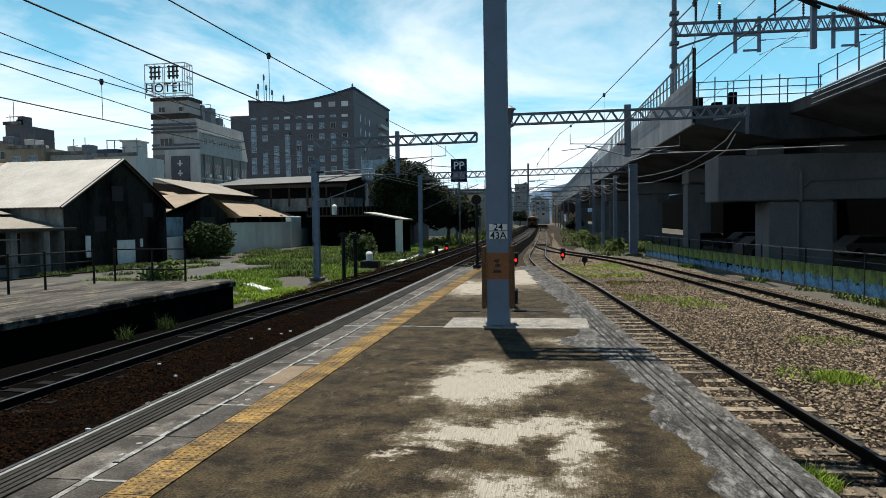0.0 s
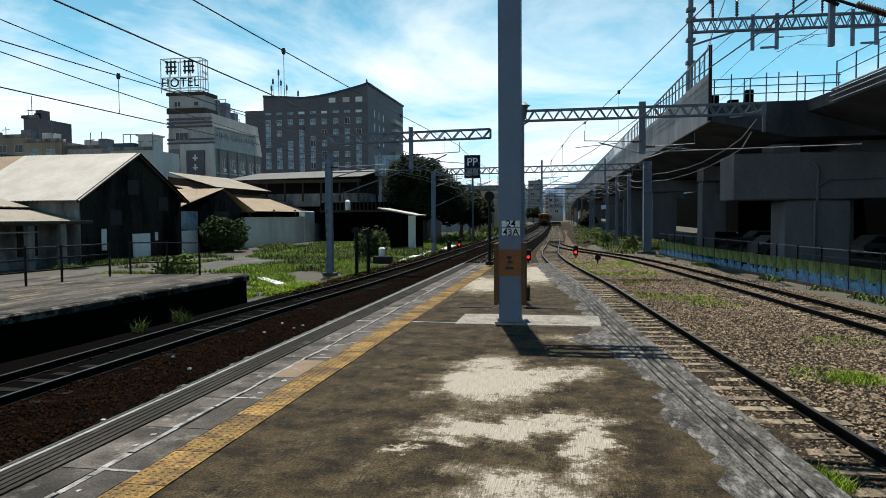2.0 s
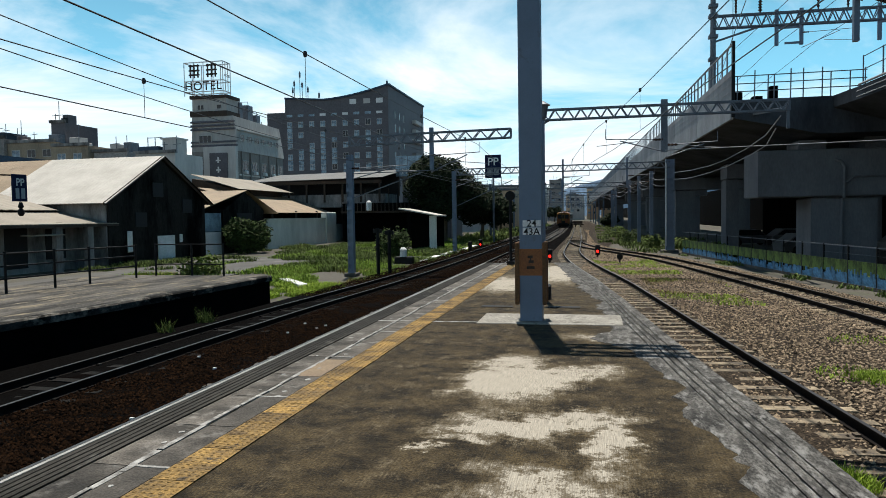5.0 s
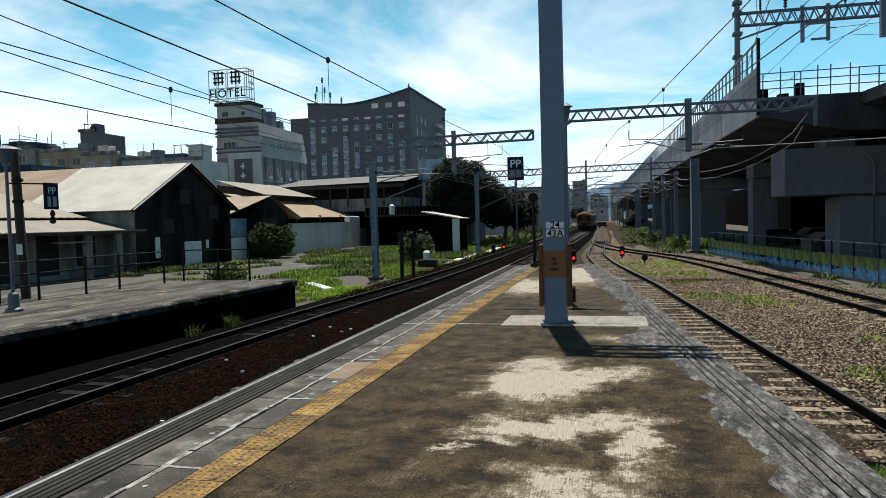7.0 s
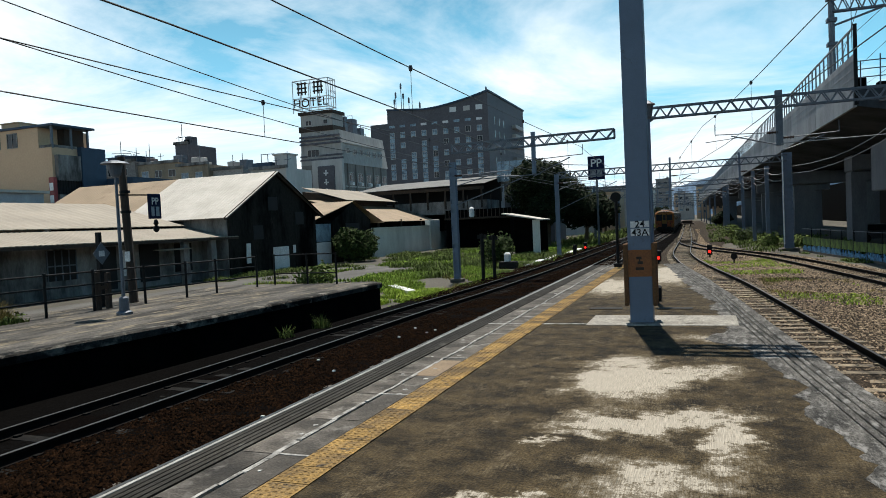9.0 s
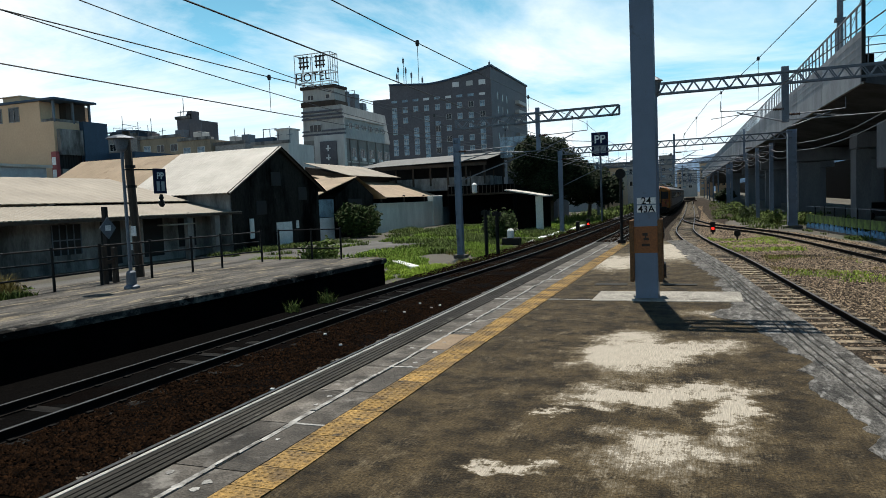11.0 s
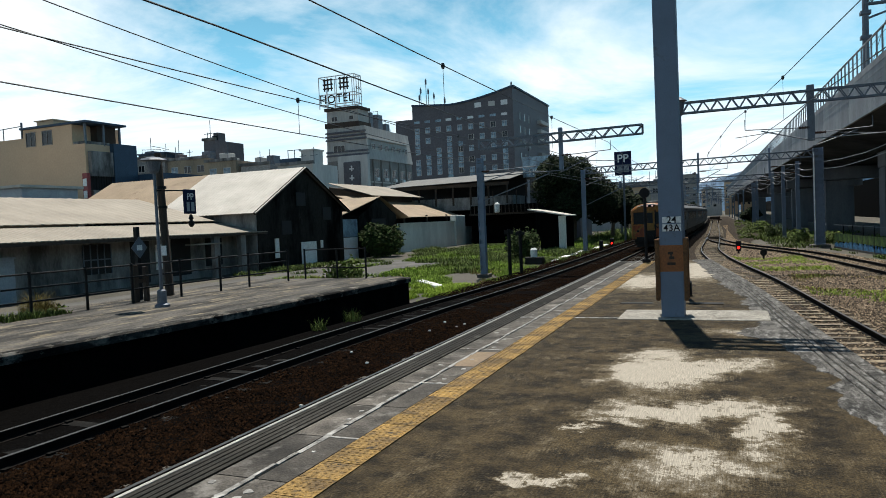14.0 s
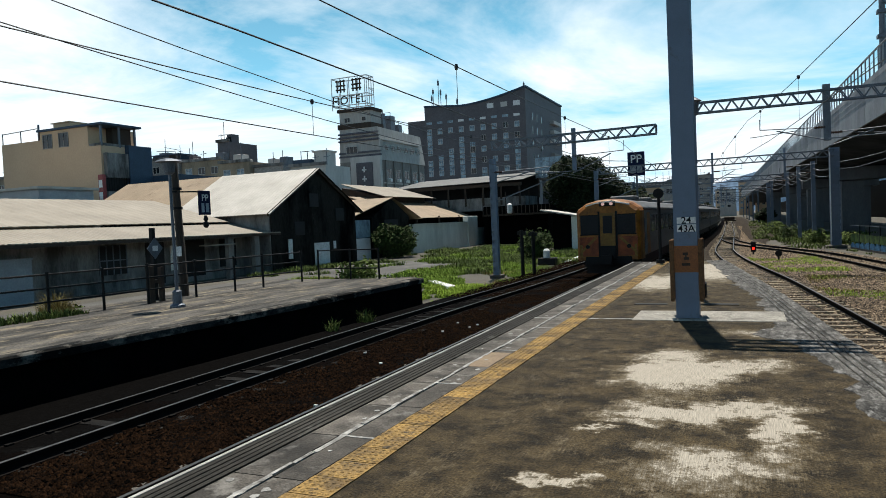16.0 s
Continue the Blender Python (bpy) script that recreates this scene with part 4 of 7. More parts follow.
for y, xa, xb in ((88, -12.5, 4.4), (124, -13.5, 3.6), (165, -14.5, 2.6), (190, -15, 1.8), (215, -16, 1), (250, -17, 0.5), (300, -18, -0.5)):
    a = mast(xa, y, 6.9, "far grey overhead line mast")
    mast(xb, y, 6.9, "far grey overhead line mast")
    gg = thing("lattice_gantry", "far lattice gantry over the tracks", "gantry", (0, 0, 0), "lattice gantries")
    part("boom", truss(Geo(), (xa, y, 5.4), (xb, y, 5.45), 0.5, 0.34, 18, 0.06), M_GALV, gg)
    for x in (-7.0, -3.6):
        part("drop_post", Geo().box(x - 0.09, y - 0.09, 3.7, x + 0.09, y + 0.09, 6.0), M_POLE, gg)
        cantilever(gg, x, y, 4.0, 2.0, 0.5)
for x, y in ((4.4, 70), (3.9, 78), (3.2, 100), (2.9, 108), (5.0, 63)):
    m = mast(x, y, 6.5, "slim grey overhead line mast along the viaduct")
    cantilever(m, 0, 0, 5.3, -2.4, 0.3)

# tall tubular mast and gantry above the viaduct
tm = thing("viaduct_line_mast", "tall pale steel mast on the viaduct", "mast", (9.5, 60, 7.5))
part("post", Geo().tube((0, 0, 0), (0, 0, 13), 0.26, 10, 0.2), M_GALV, tm)
for z in (6.2, 8.0, 9.6, 10.4):
    part("clamp", Geo().box(-0.34, -0.34, z, 0.34, 0.34, z + 0.25), M_GALV, tm)
ug = thing("lattice_gantry", "high lattice gantry with insulators above the viaduct", "gantry", (0, 0, 0), "lattice gantries")
part("boom", truss(Geo(), (9.5, 60, 17.2), (27, 60, 17.0), 0.95, 0.5, 22, 0.07), M_GALV, ug)
part("support_arm", Geo().bar((9.6, 60, 15.2), (13, 60, 16.2), 0.14), M_GALV, ug)
for x in (14.2, 16.0, 21.5, 23.2):
    part("drop_frame", Geo().box(x - 0.13, 59.9, 14.6, x + 0.13, 60.1, 17.4), M_POLE, ug)
for x in (14.2, 21.5):
    part("drop_frame", Geo().box(x + 0.6, 59.92, 14.7, x + 1.8, 60.08, 14.85).box(x, 59.92, 15.9, x + 1.8, 60.08, 16.05), M_POLE, ug)
    cantilever(ug, x + 1.8, 59.9, 14.6, 3.6, 0.9)
for x, z in ((11.2, 17.2), (13, 17.2), (17.2, 17.2), (19.3, 17.2)):
    g = Geo()
    g.lathe([(0.06, z)] + [((0.17 if x == 13 else 0.11) if i % 2 else 0.06, z + 0.15 + i * 0.11) for i in range(13)], Matrix.Translation((x, 60, 0)), 8)
    part("insulator", g, M_INSUL, ug, "stacked dark insulator")

# platform pole with boom, plate, guards
pp = thing("platform_pole", "blue-grey steel pole on the platform with an orange warning band", "pole", (-0.92, 10.72, 0))
part("post", Geo().box(-0.165, -0.165, 0, 0.165, 0.165, 7.4, None, 0, 0.012), M_POLE, pp, "square blue-grey steel post")
part("warning_band", Geo().box(-0.172, -0.172, 0.70, 0.172, 0.172, 1.10), M_ORANGE, pp, "faded orange warning band with dark marks")
for x0, z0, x1, z1 in ((-0.045, 0.96, 0.03, 1.0), (-0.03, 0.89, 0.045, 0.93), (-0.06, 0.80, 0.06, 0.84), (-0.012, 0.93, 0.01, 0.96)):
    part("warning_mark", Geo().box(x0, -0.176, z0, x1, -0.17, z1), M_WOODB, pp)
for sx in (-1, 1):
    for sy in (-1, 1):
        part("edge_guard", Geo().box(sx * 0.205 - 0.03, sy * 0.165 - 0.03, 0.26, sx * 0.205 + 0.03, sy * 0.165 + 0.03, 1.2, None, 0, 0.012), M_GUARD, pp, "orange-brown timber edge guard")
plate = part("number_plate", Geo().box(-0.115, -0.182, 1.31, 0.155, -0.172, 1.42).box(-0.115, -0.182, 1.435, 0.155, -0.172, 1.53), M_SIGNW, pp, "white mast number plate")


def lettering(name, text, size, parent, material, at, spacing=1.0):
    cu = bpy.data.curves.new(name, "FONT")
    cu.body, cu.size, cu.extrude, cu.align_x, cu.space_character, cu.offset = text, size, 0.003, "CENTER", spacing, size * 0.012
    tmp = bpy.data.objects.new(name, cu)
    me = bpy.data.meshes.new_from_object(tmp)
    bpy.data.objects.remove(tmp)
    me.materials.append(material)
    ob = new(name, me)
    ob.parent, ob.matrix_basis = parent, at
    return ob


lettering("lettering", "24", 0.145, pp, M_BLACK, pose(0.02, -0.186, 1.436, 90))
lettering("lettering", "43A", 0.145, pp, M_BLACK, pose(0.02, -0.186, 1.312, 90))
lettering("lettering", "N", 0.09, pp, M_BLACK, pose(-0.20, -0.172, 1.36, 90))
part("boom", truss(Geo(), (0.15, 0, 7.1), (9.5, 0, 7.1), 0.6, 0.45, 14, 0.06), M_GALV, pp, "lattice steel beam at the pole head")
dpn = part("drop_post", Geo().box(4.42, -0.04, 3.92, 4.49, 0.04, 6.6), M_POLE, pp, "hanging steel post")
part("cantilever_arm", Geo().tube((4.5, -0.12, 4.45), (3.9, -0.12, 4.75), 0.025).tube((5.4, -0.12, 4.15), (3.9, -0.12, 4.75), 0.022), M_BLACK, dpn)
g = Geo()
g.lathe([(0.055 if i % 2 else 0.028, 0.018 * i) for i in range(23)], Matrix.Translation((4.72, -0.12, 4.44)) @ pose(0, 0, 0, 0, 111, 0), 8)
part("insulator", g, M_INSUL, dpn, "ribbed dark insulator")
tagged(part("pole_plinth", Geo().box(-1.72, 10.3, -0.05, 0.42, 11.35, 0.012, None, 0, 0.008), M_PLINTH), "pale concrete plinth slab at the pole's foot", "plinth")
for x in (-1.66, -0.5):
    tagged(part("drain_slot", Geo().box(-0.28, -0.09, 0, 0.28, 0.09, 0.014, None, 0, 0.006), M_BLACK, at=(x, 12.25, 0.0)), "dark iron drain cover in the platform", "drain cover")
lamp = thing("platform_lamp", "slim platform lamp post with a lantern", "lamp post", (-0.93, 13.5, 0))
part("post", Geo().tube((0, 0, 0), (0, 0, 3.45), 0.045, 8), M_POLE, lamp)
part("base", Geo().box(-0.14, -0.14, 0, 0.14, 0.14, 0.28, None, 0, 0.03), M_BLACK, lamp)
LANTERN = [(0.04, 0.0), (0.08, 0.05), (0.11, 0.24), (0.12, 0.26), (0.16, 0.28), (0.08, 0.33), (0.03, 0.36)]
part("lantern", Geo().lathe(LANTERN), M_GALV, lamp, "frosted lantern with a flat cap", at=(0, 0, 3.4))
sg = thing("platform_signal", "black round-headed signal post at the platform end", "signal", (-2.62, 22.9, 0))
part("post", Geo().tube((0, 0, 0), (0, 0, 2.1), 0.05, 8), M_BLACK, sg)
part("base", Geo().box(-0.12, -0.12, 0, 0.12, 0.12, 0.12), M_BLACK, sg)
part("disc", Geo().tube((0, -0.08, 2.25), (0, 0.08, 2.25), 0.16, 16), M_BLACK, sg)
ds = thing("dwarf_signal", "low black signal showing red beside the track", "signal", (-2.42, 41.0, -1.2), "dwarf signals")
part("housing", Geo().box(-0.15, -0.1, 0.2, 0.15, 0.12, 0.85, None, 0, 0.03).box(-0.05, -0.05, 0, 0.05, 0.05, 0.2), M_BLACK, ds)
part("lens", Geo().tube((0, -0.13, 0.42), (0, -0.1, 0.42), 0.085, 12), M_REDLAMP, ds, "lit red lens")
part("hood", Geo().box(-0.12, -0.2, 0.53, 0.12, -0.1, 0.56), M_BLACK, ds)
for x, y in ((0.33, 46.5), (-9.45, 60)):
    copy_thing(ds, pose(x, y, -1.2 if x > 0 else -1.25))
tagged(part("unlit_signal", Geo().box(-0.14, -0.1, 0.15, 0.14, 0.1, 0.85, None, 0, 0.03).box(-0.05, -0.05, 0, 0.05, 0.05, 0.15), M_BLACK, at=(-9.5, 55.0, -1.25)), "dark unlit low signal beside the track", "signal")
tagged(part("point_marker", Geo().tube((0, -0.04, 0.42), (0, 0.04, 0.42), 0.17, 14).tube((0, 0, 0), (0, 0, 0.3), 0.04, 6), M_BLACK, at=(1.5, 40.5, -1.2)), "round black point indicator in the grass", "marker")

# PP board on its post
pb = thing("whistle_board", "navy sign board with white letters on a grey post", "sign", (-10.2, 74, -1.3))
part("post", Geo().tube((0, 0, 0), (0, 0, 9.2), 0.11, 8), M_GALV, pb)
part("board", Geo().box(-0.85, -0.2, 6.9, 0.85, -0.1, 9.35, None, 0, 0.03), M_NAVY, pb)
lettering("lettering", "PP", 1.15, pb, M_SIGNW, pose(0, -0.21, 8.25, 90))
part("mark", Geo().box(-0.6, -0.215, 7.2, -0.05, -0.2, 7.95), M_VIAL, pb)
part("mark", Geo().box(0.08, -0.215, 7.2, 0.6, -0.2, 7.95), M_VIAL, pb)


# ---- wires ----
def wire(label, x, z_lo, sup, y0=-30, r=0.011, sag=0.0, z_hi=None):
    w = thing("overhead_wire", label, "wire", (0, 0, 0), "overhead wires")
    g = Geo()
    pts = []
    for a, b in zip(sup, sup[1:]):
        n = 10
        for i in range(n):
            u = i / n
            y = a + (b - a) * u
            pts.append((x(y), y, z_lo - sag * 4 * u * (1 - u)))
    pts.append((x(sup[-1]), sup[-1], z_lo))
    g.path(pts, r, 5)
    part("strand", g, M_WIRE, w)
    return w


SUP = [-22, 33.4, 55, 88, 124, 165, 215, 280]
for line, lo, hi in ((T1, 3.82, 5.04), (T2, 3.68, 4.72), (T3, 4.1, 5.52)):
    fx = lambda y, line=line: smooth_line(line, y)
    stagger = (lambda y: 0.2 - 0.45 * min(1, max(0, (y - 6) / 14))) if line is T1 else (lambda y: 0.0)
    wire("dark contact wire over the track", lambda y, f=fx, s=stagger: f(y) + s(y), lo, SUP)
    mw = wire("dark messenger wire over the track", fx, hi, SUP, sag=0.32)
    for y in (3.0, 12.7, 22, 30, 38, 47):
        u = (y + 22) / 55.4 if y < 33.4 else (y - 33.4) / 21.6
        zz = hi - 0.32 * 4 * u * (1 - u)
        d = part("dropper", Geo().tube((fx(y), y, lo), (fx(y), y, zz), 0.006, 4).lathe([(0.03, zz - 0.06), (0.045, zz), (0.03, zz + 0.05)], Matrix.Translation((fx(y), y, 0)), 8), M_WIRE, mw)
for low, bend in ((5.25, 0.00134), (4.64, 0.00117)):
    w = thing("overhead_wire", "feeder wire along the mast tops", "wire", (0, 0, 0), "overhead wires")
    pts = [(-11.8, -26 + i * 2.0, low + bend * (7.4 + 52 - i * 2.0) ** 2) for i in range(30)]
    pts += [(-11.8 + 0.02 * (y - 33.4), y, low + 0.6 * math.sin((y - 33.4) / 60) ** 2) for y in (33.4, 45, 60, 80, 110, 150, 200, 280)]
    part("strand", Geo().path(pts, 0.013, 5), M_WIRE, w)
for drop, near in ((0.0, (8.0, 33, 5.75)), (-0.5, (7.8, 33, 5.2))):
    w = thing("overhead_wire", "pale sagging cable along the viaduct", "wire", (0, 0, 0), "overhead wires")
    pts = [near, (7.95, 35.4, 5.2 + drop), (7.7, 38, 4.85 + drop * 0.85), (7.3, 41.5, 4.55 + drop * 0.8), (7.0, 45, 4.45 + drop * 0.8), (6.5, 50, 4.48 + drop), (6.05, 55, 4.64 + drop)]
    for a, b in (((6.05, 55), (5.0, 63)), ((5.0, 63), (4.4, 70)), ((4.4, 70), (3.9, 78)), ((3.9, 78), (3.2, 100)), ((3.2, 100), (2.9, 124))):
        pts += [(a[0] + (b[0] - a[0]) * u, a[1] + (b[1] - a[1]) * u, 4.7 + drop - 1.6 * u * (1 - u)) for u in (0.25, 0.5, 0.75, 1.0)]
    part("strand", Geo().path(pts, 0.026, 5), M_VIAL, w, "pale cable")
for k in range(3):
    wire("overhead wire above the viaduct", lambda y, k=k: 12.5 + 3.2 * k - 0.03 * y, 14.2 + 0.3 * k, [-10, 60, 110, 200], r=0.02, sag=0.5)
wire("stay wire from the tall mast", lambda y: 4.6 + (y - 10) * 0.098, 10.4, [8, 60], r=0.02, sag=-1.2)

# ---- sheds and houses west of the tracks ----
def corrugated(g, a, b, c, d, pitch=0.3, amp=0.018, k=0, nmax=90, thick=0.05):
    """Corrugated sheet between eave a-b and ridge d-c: a to b along, a to d up the slope."""
    a, b, c, d = (Vector(p) for p in (a, b, c, d))
    n = min(nmax, int((b - a).length / pitch) * 2)
    nrm = (b - a).cross(d - a).normalized()
    if nrm.z < 0:
        nrm = -nrm
    o = len(g.v)
    for i in range(n + 1):
        h = nrm * (amp if i % 2 else 0)
        p, q = a.lerp(b, i / n), d.lerp(c, i / n)
        g.v += [tuple(p + h), tuple(q + h), tuple(p + h - nrm * thick), tuple(q + h - nrm * thick)]
    for i in range(n):
        s, e = o + 4 * i, o + 4 * i + 4
        g.f += [(s, e, e + 1, s + 1), (s + 2, s + 3, e + 3, e + 2), (s, s + 2, e + 2, e), (s + 1, e + 1, e + 3, s + 3)]
        g.k += [k] * 4
    return g


shed = thing("goods_shed", "gabled warehouse dark with soot and painted shade, with a pale sheet roof", "warehouse", (0, 0, 0))
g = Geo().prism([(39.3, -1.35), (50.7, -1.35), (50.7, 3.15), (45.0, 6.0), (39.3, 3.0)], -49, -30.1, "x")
part("wall", g, M_SOOTSHADE, shed, "rendered wall with soot and shade in its colour")
part("side_wall", Geo().box(-49, 39.2, -1.35, -30.2, 39.32, 2.95), M_PLASTER, shed, "stained grey plaster side wall")
part("roof", corrugated(Geo(), (-39, 38.6, 2.78), (-29.7, 38.6, 2.78), (-29.7, 45.0, 6.22), (-39, 45.0, 6.22)), M_ROOFLT, shed, "pale weathered sheet roofing")
part("roof", corrugated(Geo(), (-49.4, 38.6, 2.76), (-39, 38.6, 2.76), (-39, 45.0, 6.20), (-49.4, 45.0, 6.20)), M_ROOFTAN, shed, "tan rusty sheet roofing")
part("roof", corrugated(Geo(), (-49.4, 51.4, 2.88), (-29.7, 51.4, 2.88), (-29.7, 45.0, 6.22), (-49.4, 45.0, 6.22)), M_SOOTSHADE, shed, "dark rear roof slope")
part("verge_board", Geo().bar((-29.85, 38.6, 2.7), (-29.85, 45.0, 6.14), 0.1, 0.2).bar((-29.85, 51.4, 2.8), (-29.85, 45.0, 6.14), 0.1, 0.2), M_WOODB, shed)
part("white_door", Geo().box(-30.1, 44.4, -1.3, -30.02, 46.4, 0.55), M_WHITEP, shed, "white painted metal door")
part("notice", Geo().box(-30.1, 41.1, -0.45, -30.03, 41.55, 0.95), M_WHITEP, shed, "tall white notice")
part("notice", Geo().box(-30.1, 47.1, 0.0, -30.03, 47.4, 0.6), M_WHITEP, shed)
for y, z in ((42.0, 1.2), (47.6, 2.2), (44.0, 3.3)):
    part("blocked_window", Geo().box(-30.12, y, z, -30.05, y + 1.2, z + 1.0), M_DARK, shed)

low = thing("station_outbuilding", "long low outbuilding with a weathered sheet roof and verandah", "outbuilding", (0, 0, 0))
part("wall", Geo().box(-46, 8, -1.35, -33.3, 38.9, 2.15), M_PLASTER, low, "grimy grey plaster wall")
part("roof", corrugated(Geo(), (-33.1, 8, 2.38), (-33.1, 38.6, 2.38), (-40, 38.6, 4.2), (-40, 8, 4.2)), M_ROOFGREY, low, "dusty grey-tan corrugated roof")
part("roof", corrugated(Geo(), (-47, 8, 2.38), (-47, 38.6, 2.38), (-40, 38.6, 4.2), (-40, 8, 4.2)), M_ROOFGREY, low)
part("verandah_roof", corrugated(Geo(), (-30, 9, 1.54), (-30, 40.2, 1.5), (-33.2, 40.2, 2.22), (-33.2, 9, 2.27), nmax=200), M_ROOFGREY, low, "lower corrugated verandah roof")
part("fascia", Geo().box(-30.08, 9, 1.32, -30.02, 40.2, 1.5), M_WOODB, low)
part("gable_end", Geo().prism([(-33.2, 2.0), (-40, 4.15), (-46.8, 2.0)], 38.3, 38.6, "y"), M_SOOTSHADE, low)
part("lean_to_wall", Geo().box(-31.6, 12, -1.35, -31.4, 22.4, 0.75).box(-31.7, 12, 0.75, -31.3, 22.4, 0.83), M_PALEBLUE, low, "grey-blue sheet wall")
part("front_wall", Geo().box(-33.25, 9, -1.35, -31.9, 39.2, 1.75), M_PLASTER, low, "stained plaster front wall")
# Doorways and window opening are flat panels, painted as dark as shaded rooms.
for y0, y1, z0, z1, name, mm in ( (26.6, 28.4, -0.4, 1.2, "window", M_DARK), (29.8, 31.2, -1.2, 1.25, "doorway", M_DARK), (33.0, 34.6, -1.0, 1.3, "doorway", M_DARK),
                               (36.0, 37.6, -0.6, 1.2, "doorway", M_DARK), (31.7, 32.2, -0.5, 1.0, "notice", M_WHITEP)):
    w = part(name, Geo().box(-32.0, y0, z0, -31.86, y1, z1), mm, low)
    if name == "window":
        for i in range(5):
            part("window_bar", Geo().box(-31.85, y0 + i * (y1 - y0) / 4 - 0.03, z0, -31.81, y0 + i * (y1 - y0) / 4 + 0.03, z1), M_GALV, w)
        part("window_bar", Geo().box(-31.81, y0, 0.35, -31.79, y1, 0.42), M_GALV, w)
for y in (35.3, 37.9, 39.9):
    part("post", Geo().box(-30.5, y - 0.08, -1.35, -30.34, y + 0.08, 1.6) if y < 33 else Geo().box(-30.6, y - 0.25, -1.35, -30.3, y + 0.25, 1.6), M_WOODB if y < 33 else M_PLASTER, low)
part("awning", Geo().box(-31.0, 33.2, 0.85, -30.0, 35.4, 0.92), M_ROOFGREY, low)
lean = thing("lean_to_shed", "grey-green sheet-roofed lean-to behind the outbuilding", "shed", (0, 0, 0))
part("wall", Geo().box(-74, 45, -1.35, -60.6, 51, 6.5), M_PALEBLUE, lean)
part("roof", Geo().box(-74.5, 44.6, 6.5, -60.2, 51.4, 6.75), M_ROOFLT, lean)

s2 = thing("small_store", "small gabled store with a tan sheet roof", "shed", (0, 0, 0))
part("wall", Geo().prism([(55.5, -1.35), (63.2, -1.35), (63.2, 2.5), (59.5, 4.15), (55.5, 2.4)], -42, -31.2, "x"), M_SOOTSHADE, s2, "dim grey wall")
part("roof", corrugated(Geo(), (-43, 51.6, 2.45), (-31.0, 51.6, 2.45), (-31.0, 59.5, 4.3), (-43, 59.5, 4.3)), M_ROOFTAN, s2, "tan sheet roof")
part("roof", corrugated(Geo(), (-43, 66, 2.2), (-31.0, 66, 2.2), (-31.0, 59.5, 4.3), (-43, 59.5, 4.3)), M_ROOFTAN, s2)
part("white_door", Geo().box(-31.2, 52.4, -1.3, -31.1, 54.9, 0.6), M_WHITEP, s2, "white lower door panel")
part("lattice_window", Geo().box(-31.2, 52.4, 0.65, -31.12, 55.0, 2.2), M_GLASSB, s2)
part("shutter", Geo().box(-31.22, 57.8, 0.4, -31.12, 60.6, 2.2), M_DARK, s2)

os_ = thing("open_store", "open-sided store with layered rusty sheet roofs", "shed", (0, 0, 0))
part("wall", Geo().box(-48, 66.4, -1.35, -38, 92, 2.8), M_SOOTSHADE, os_)
part("gable", Geo().prism([(-32.3, 2.2), (-40, 4.9), (-40, 2.2)], 66.3, 66.4, "y"), M_WOODB, os_)
part("roof", corrugated(Geo(), (-32, 66.2, 2.3), (-32, 84, 2.3), (-40, 84, 5.0), (-40, 66.2, 5.0)), M_ROOFTAN, os_, "sloping tan sheet roof")
part("roof_monitor", Geo().prism([(-43, 3.8), (-43, 6.2), (-38, 5.0), (-38, 3.2)], 70, 82, "y"), M_WOODB, os_, "raised dark clerestory")
part("monitor_roof", corrugated(Geo(), (-36.8, 69, 4.9), (-36.8, 83, 4.9), (-42.5, 83, 6.6), (-42.5, 69, 6.6)), M_ROOFGREY, os_)
part("roof", corrugated(Geo(), (-50, 66.2, 2.9), (-42, 66.2, 2.9), (-42, 74, 4.2), (-50, 74, 4.2)), M_ROOFTAN, os_)
for y in (67, 73, 79, 84):
    part("post", Geo().box(-32.3, y, -1.3, -32.1, y + 0.2, 2.5), M_WOODB, os_)
tagged(part("boundary_wall", Geo().box(-31.2, 63.3, -1.35, -30.9, 80, 1.55).box(-31.35, 63.3, 1.55, -30.75, 80, 1.68), M_PALEWALL), "pale green-grey yard wall", "wall", kind="structure")
tagged(part("gate_pier", Geo().box(-31.4, 78.4, -1.35, -30.7, 81.6, 2.35, None, 0, 0.05), M_PALEWALL), "pale rendered gate pier", "pier")
tagged(part("pale_yard_wall", Geo().box(-32.0, 81.6, -1.35, -31.8, 96, 0.9), M_PALEWALL), "low pale yard wall", "wall", kind="structure")

can = thing("long_canopy", "long grey-roofed open canopy building", "canopy building", (0, 0, 0))
part("roof", corrugated(Geo(), (-43.5, 83, 6.35), (-25.2, 83, 6.6), (-24.0, 90, 7.9), (-42, 90, 7.6), 0.5), M_CANOPY, can, "long grey sheet roof")
part("beam", Geo().box(-43, 83.3, 5.9, -25.4, 83.5, 6.3), M_WOODB, can)
for i in range(8):
    part("post", Geo().box(-42.6 + i * 2.4, 83.4, 3.6, -42.4 + i * 2.4, 83.6, 6.0), M_WOODB, can)
part("upper_wall", Geo().box(-43, 84.2, 3.0, -25.2, 89.8, 4.6), M_PLASTER, can, "dim plaster parapet")
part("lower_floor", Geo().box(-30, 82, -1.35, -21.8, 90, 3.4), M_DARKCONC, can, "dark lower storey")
# Near-black sheet stands in for the shade under the canopy roof.
part("rear_wall", Geo().box(-44, 89.8, -1.35, -25, 90, 7.4), M_DARK, can)
bal = part("balcony", Geo().box(-29, 78.6, 2.2, -20.5, 82, 2.4), M_WOODB, can, "timber balcony")
for i in range(18):
    part("baluster", Geo().box(-28.9 + i * 0.48, 78.65, 2.4, -28.82 + i * 0.48, 78.72, 5.0 if i % 6 == 0 else 3.3), M_WOODB, bal)
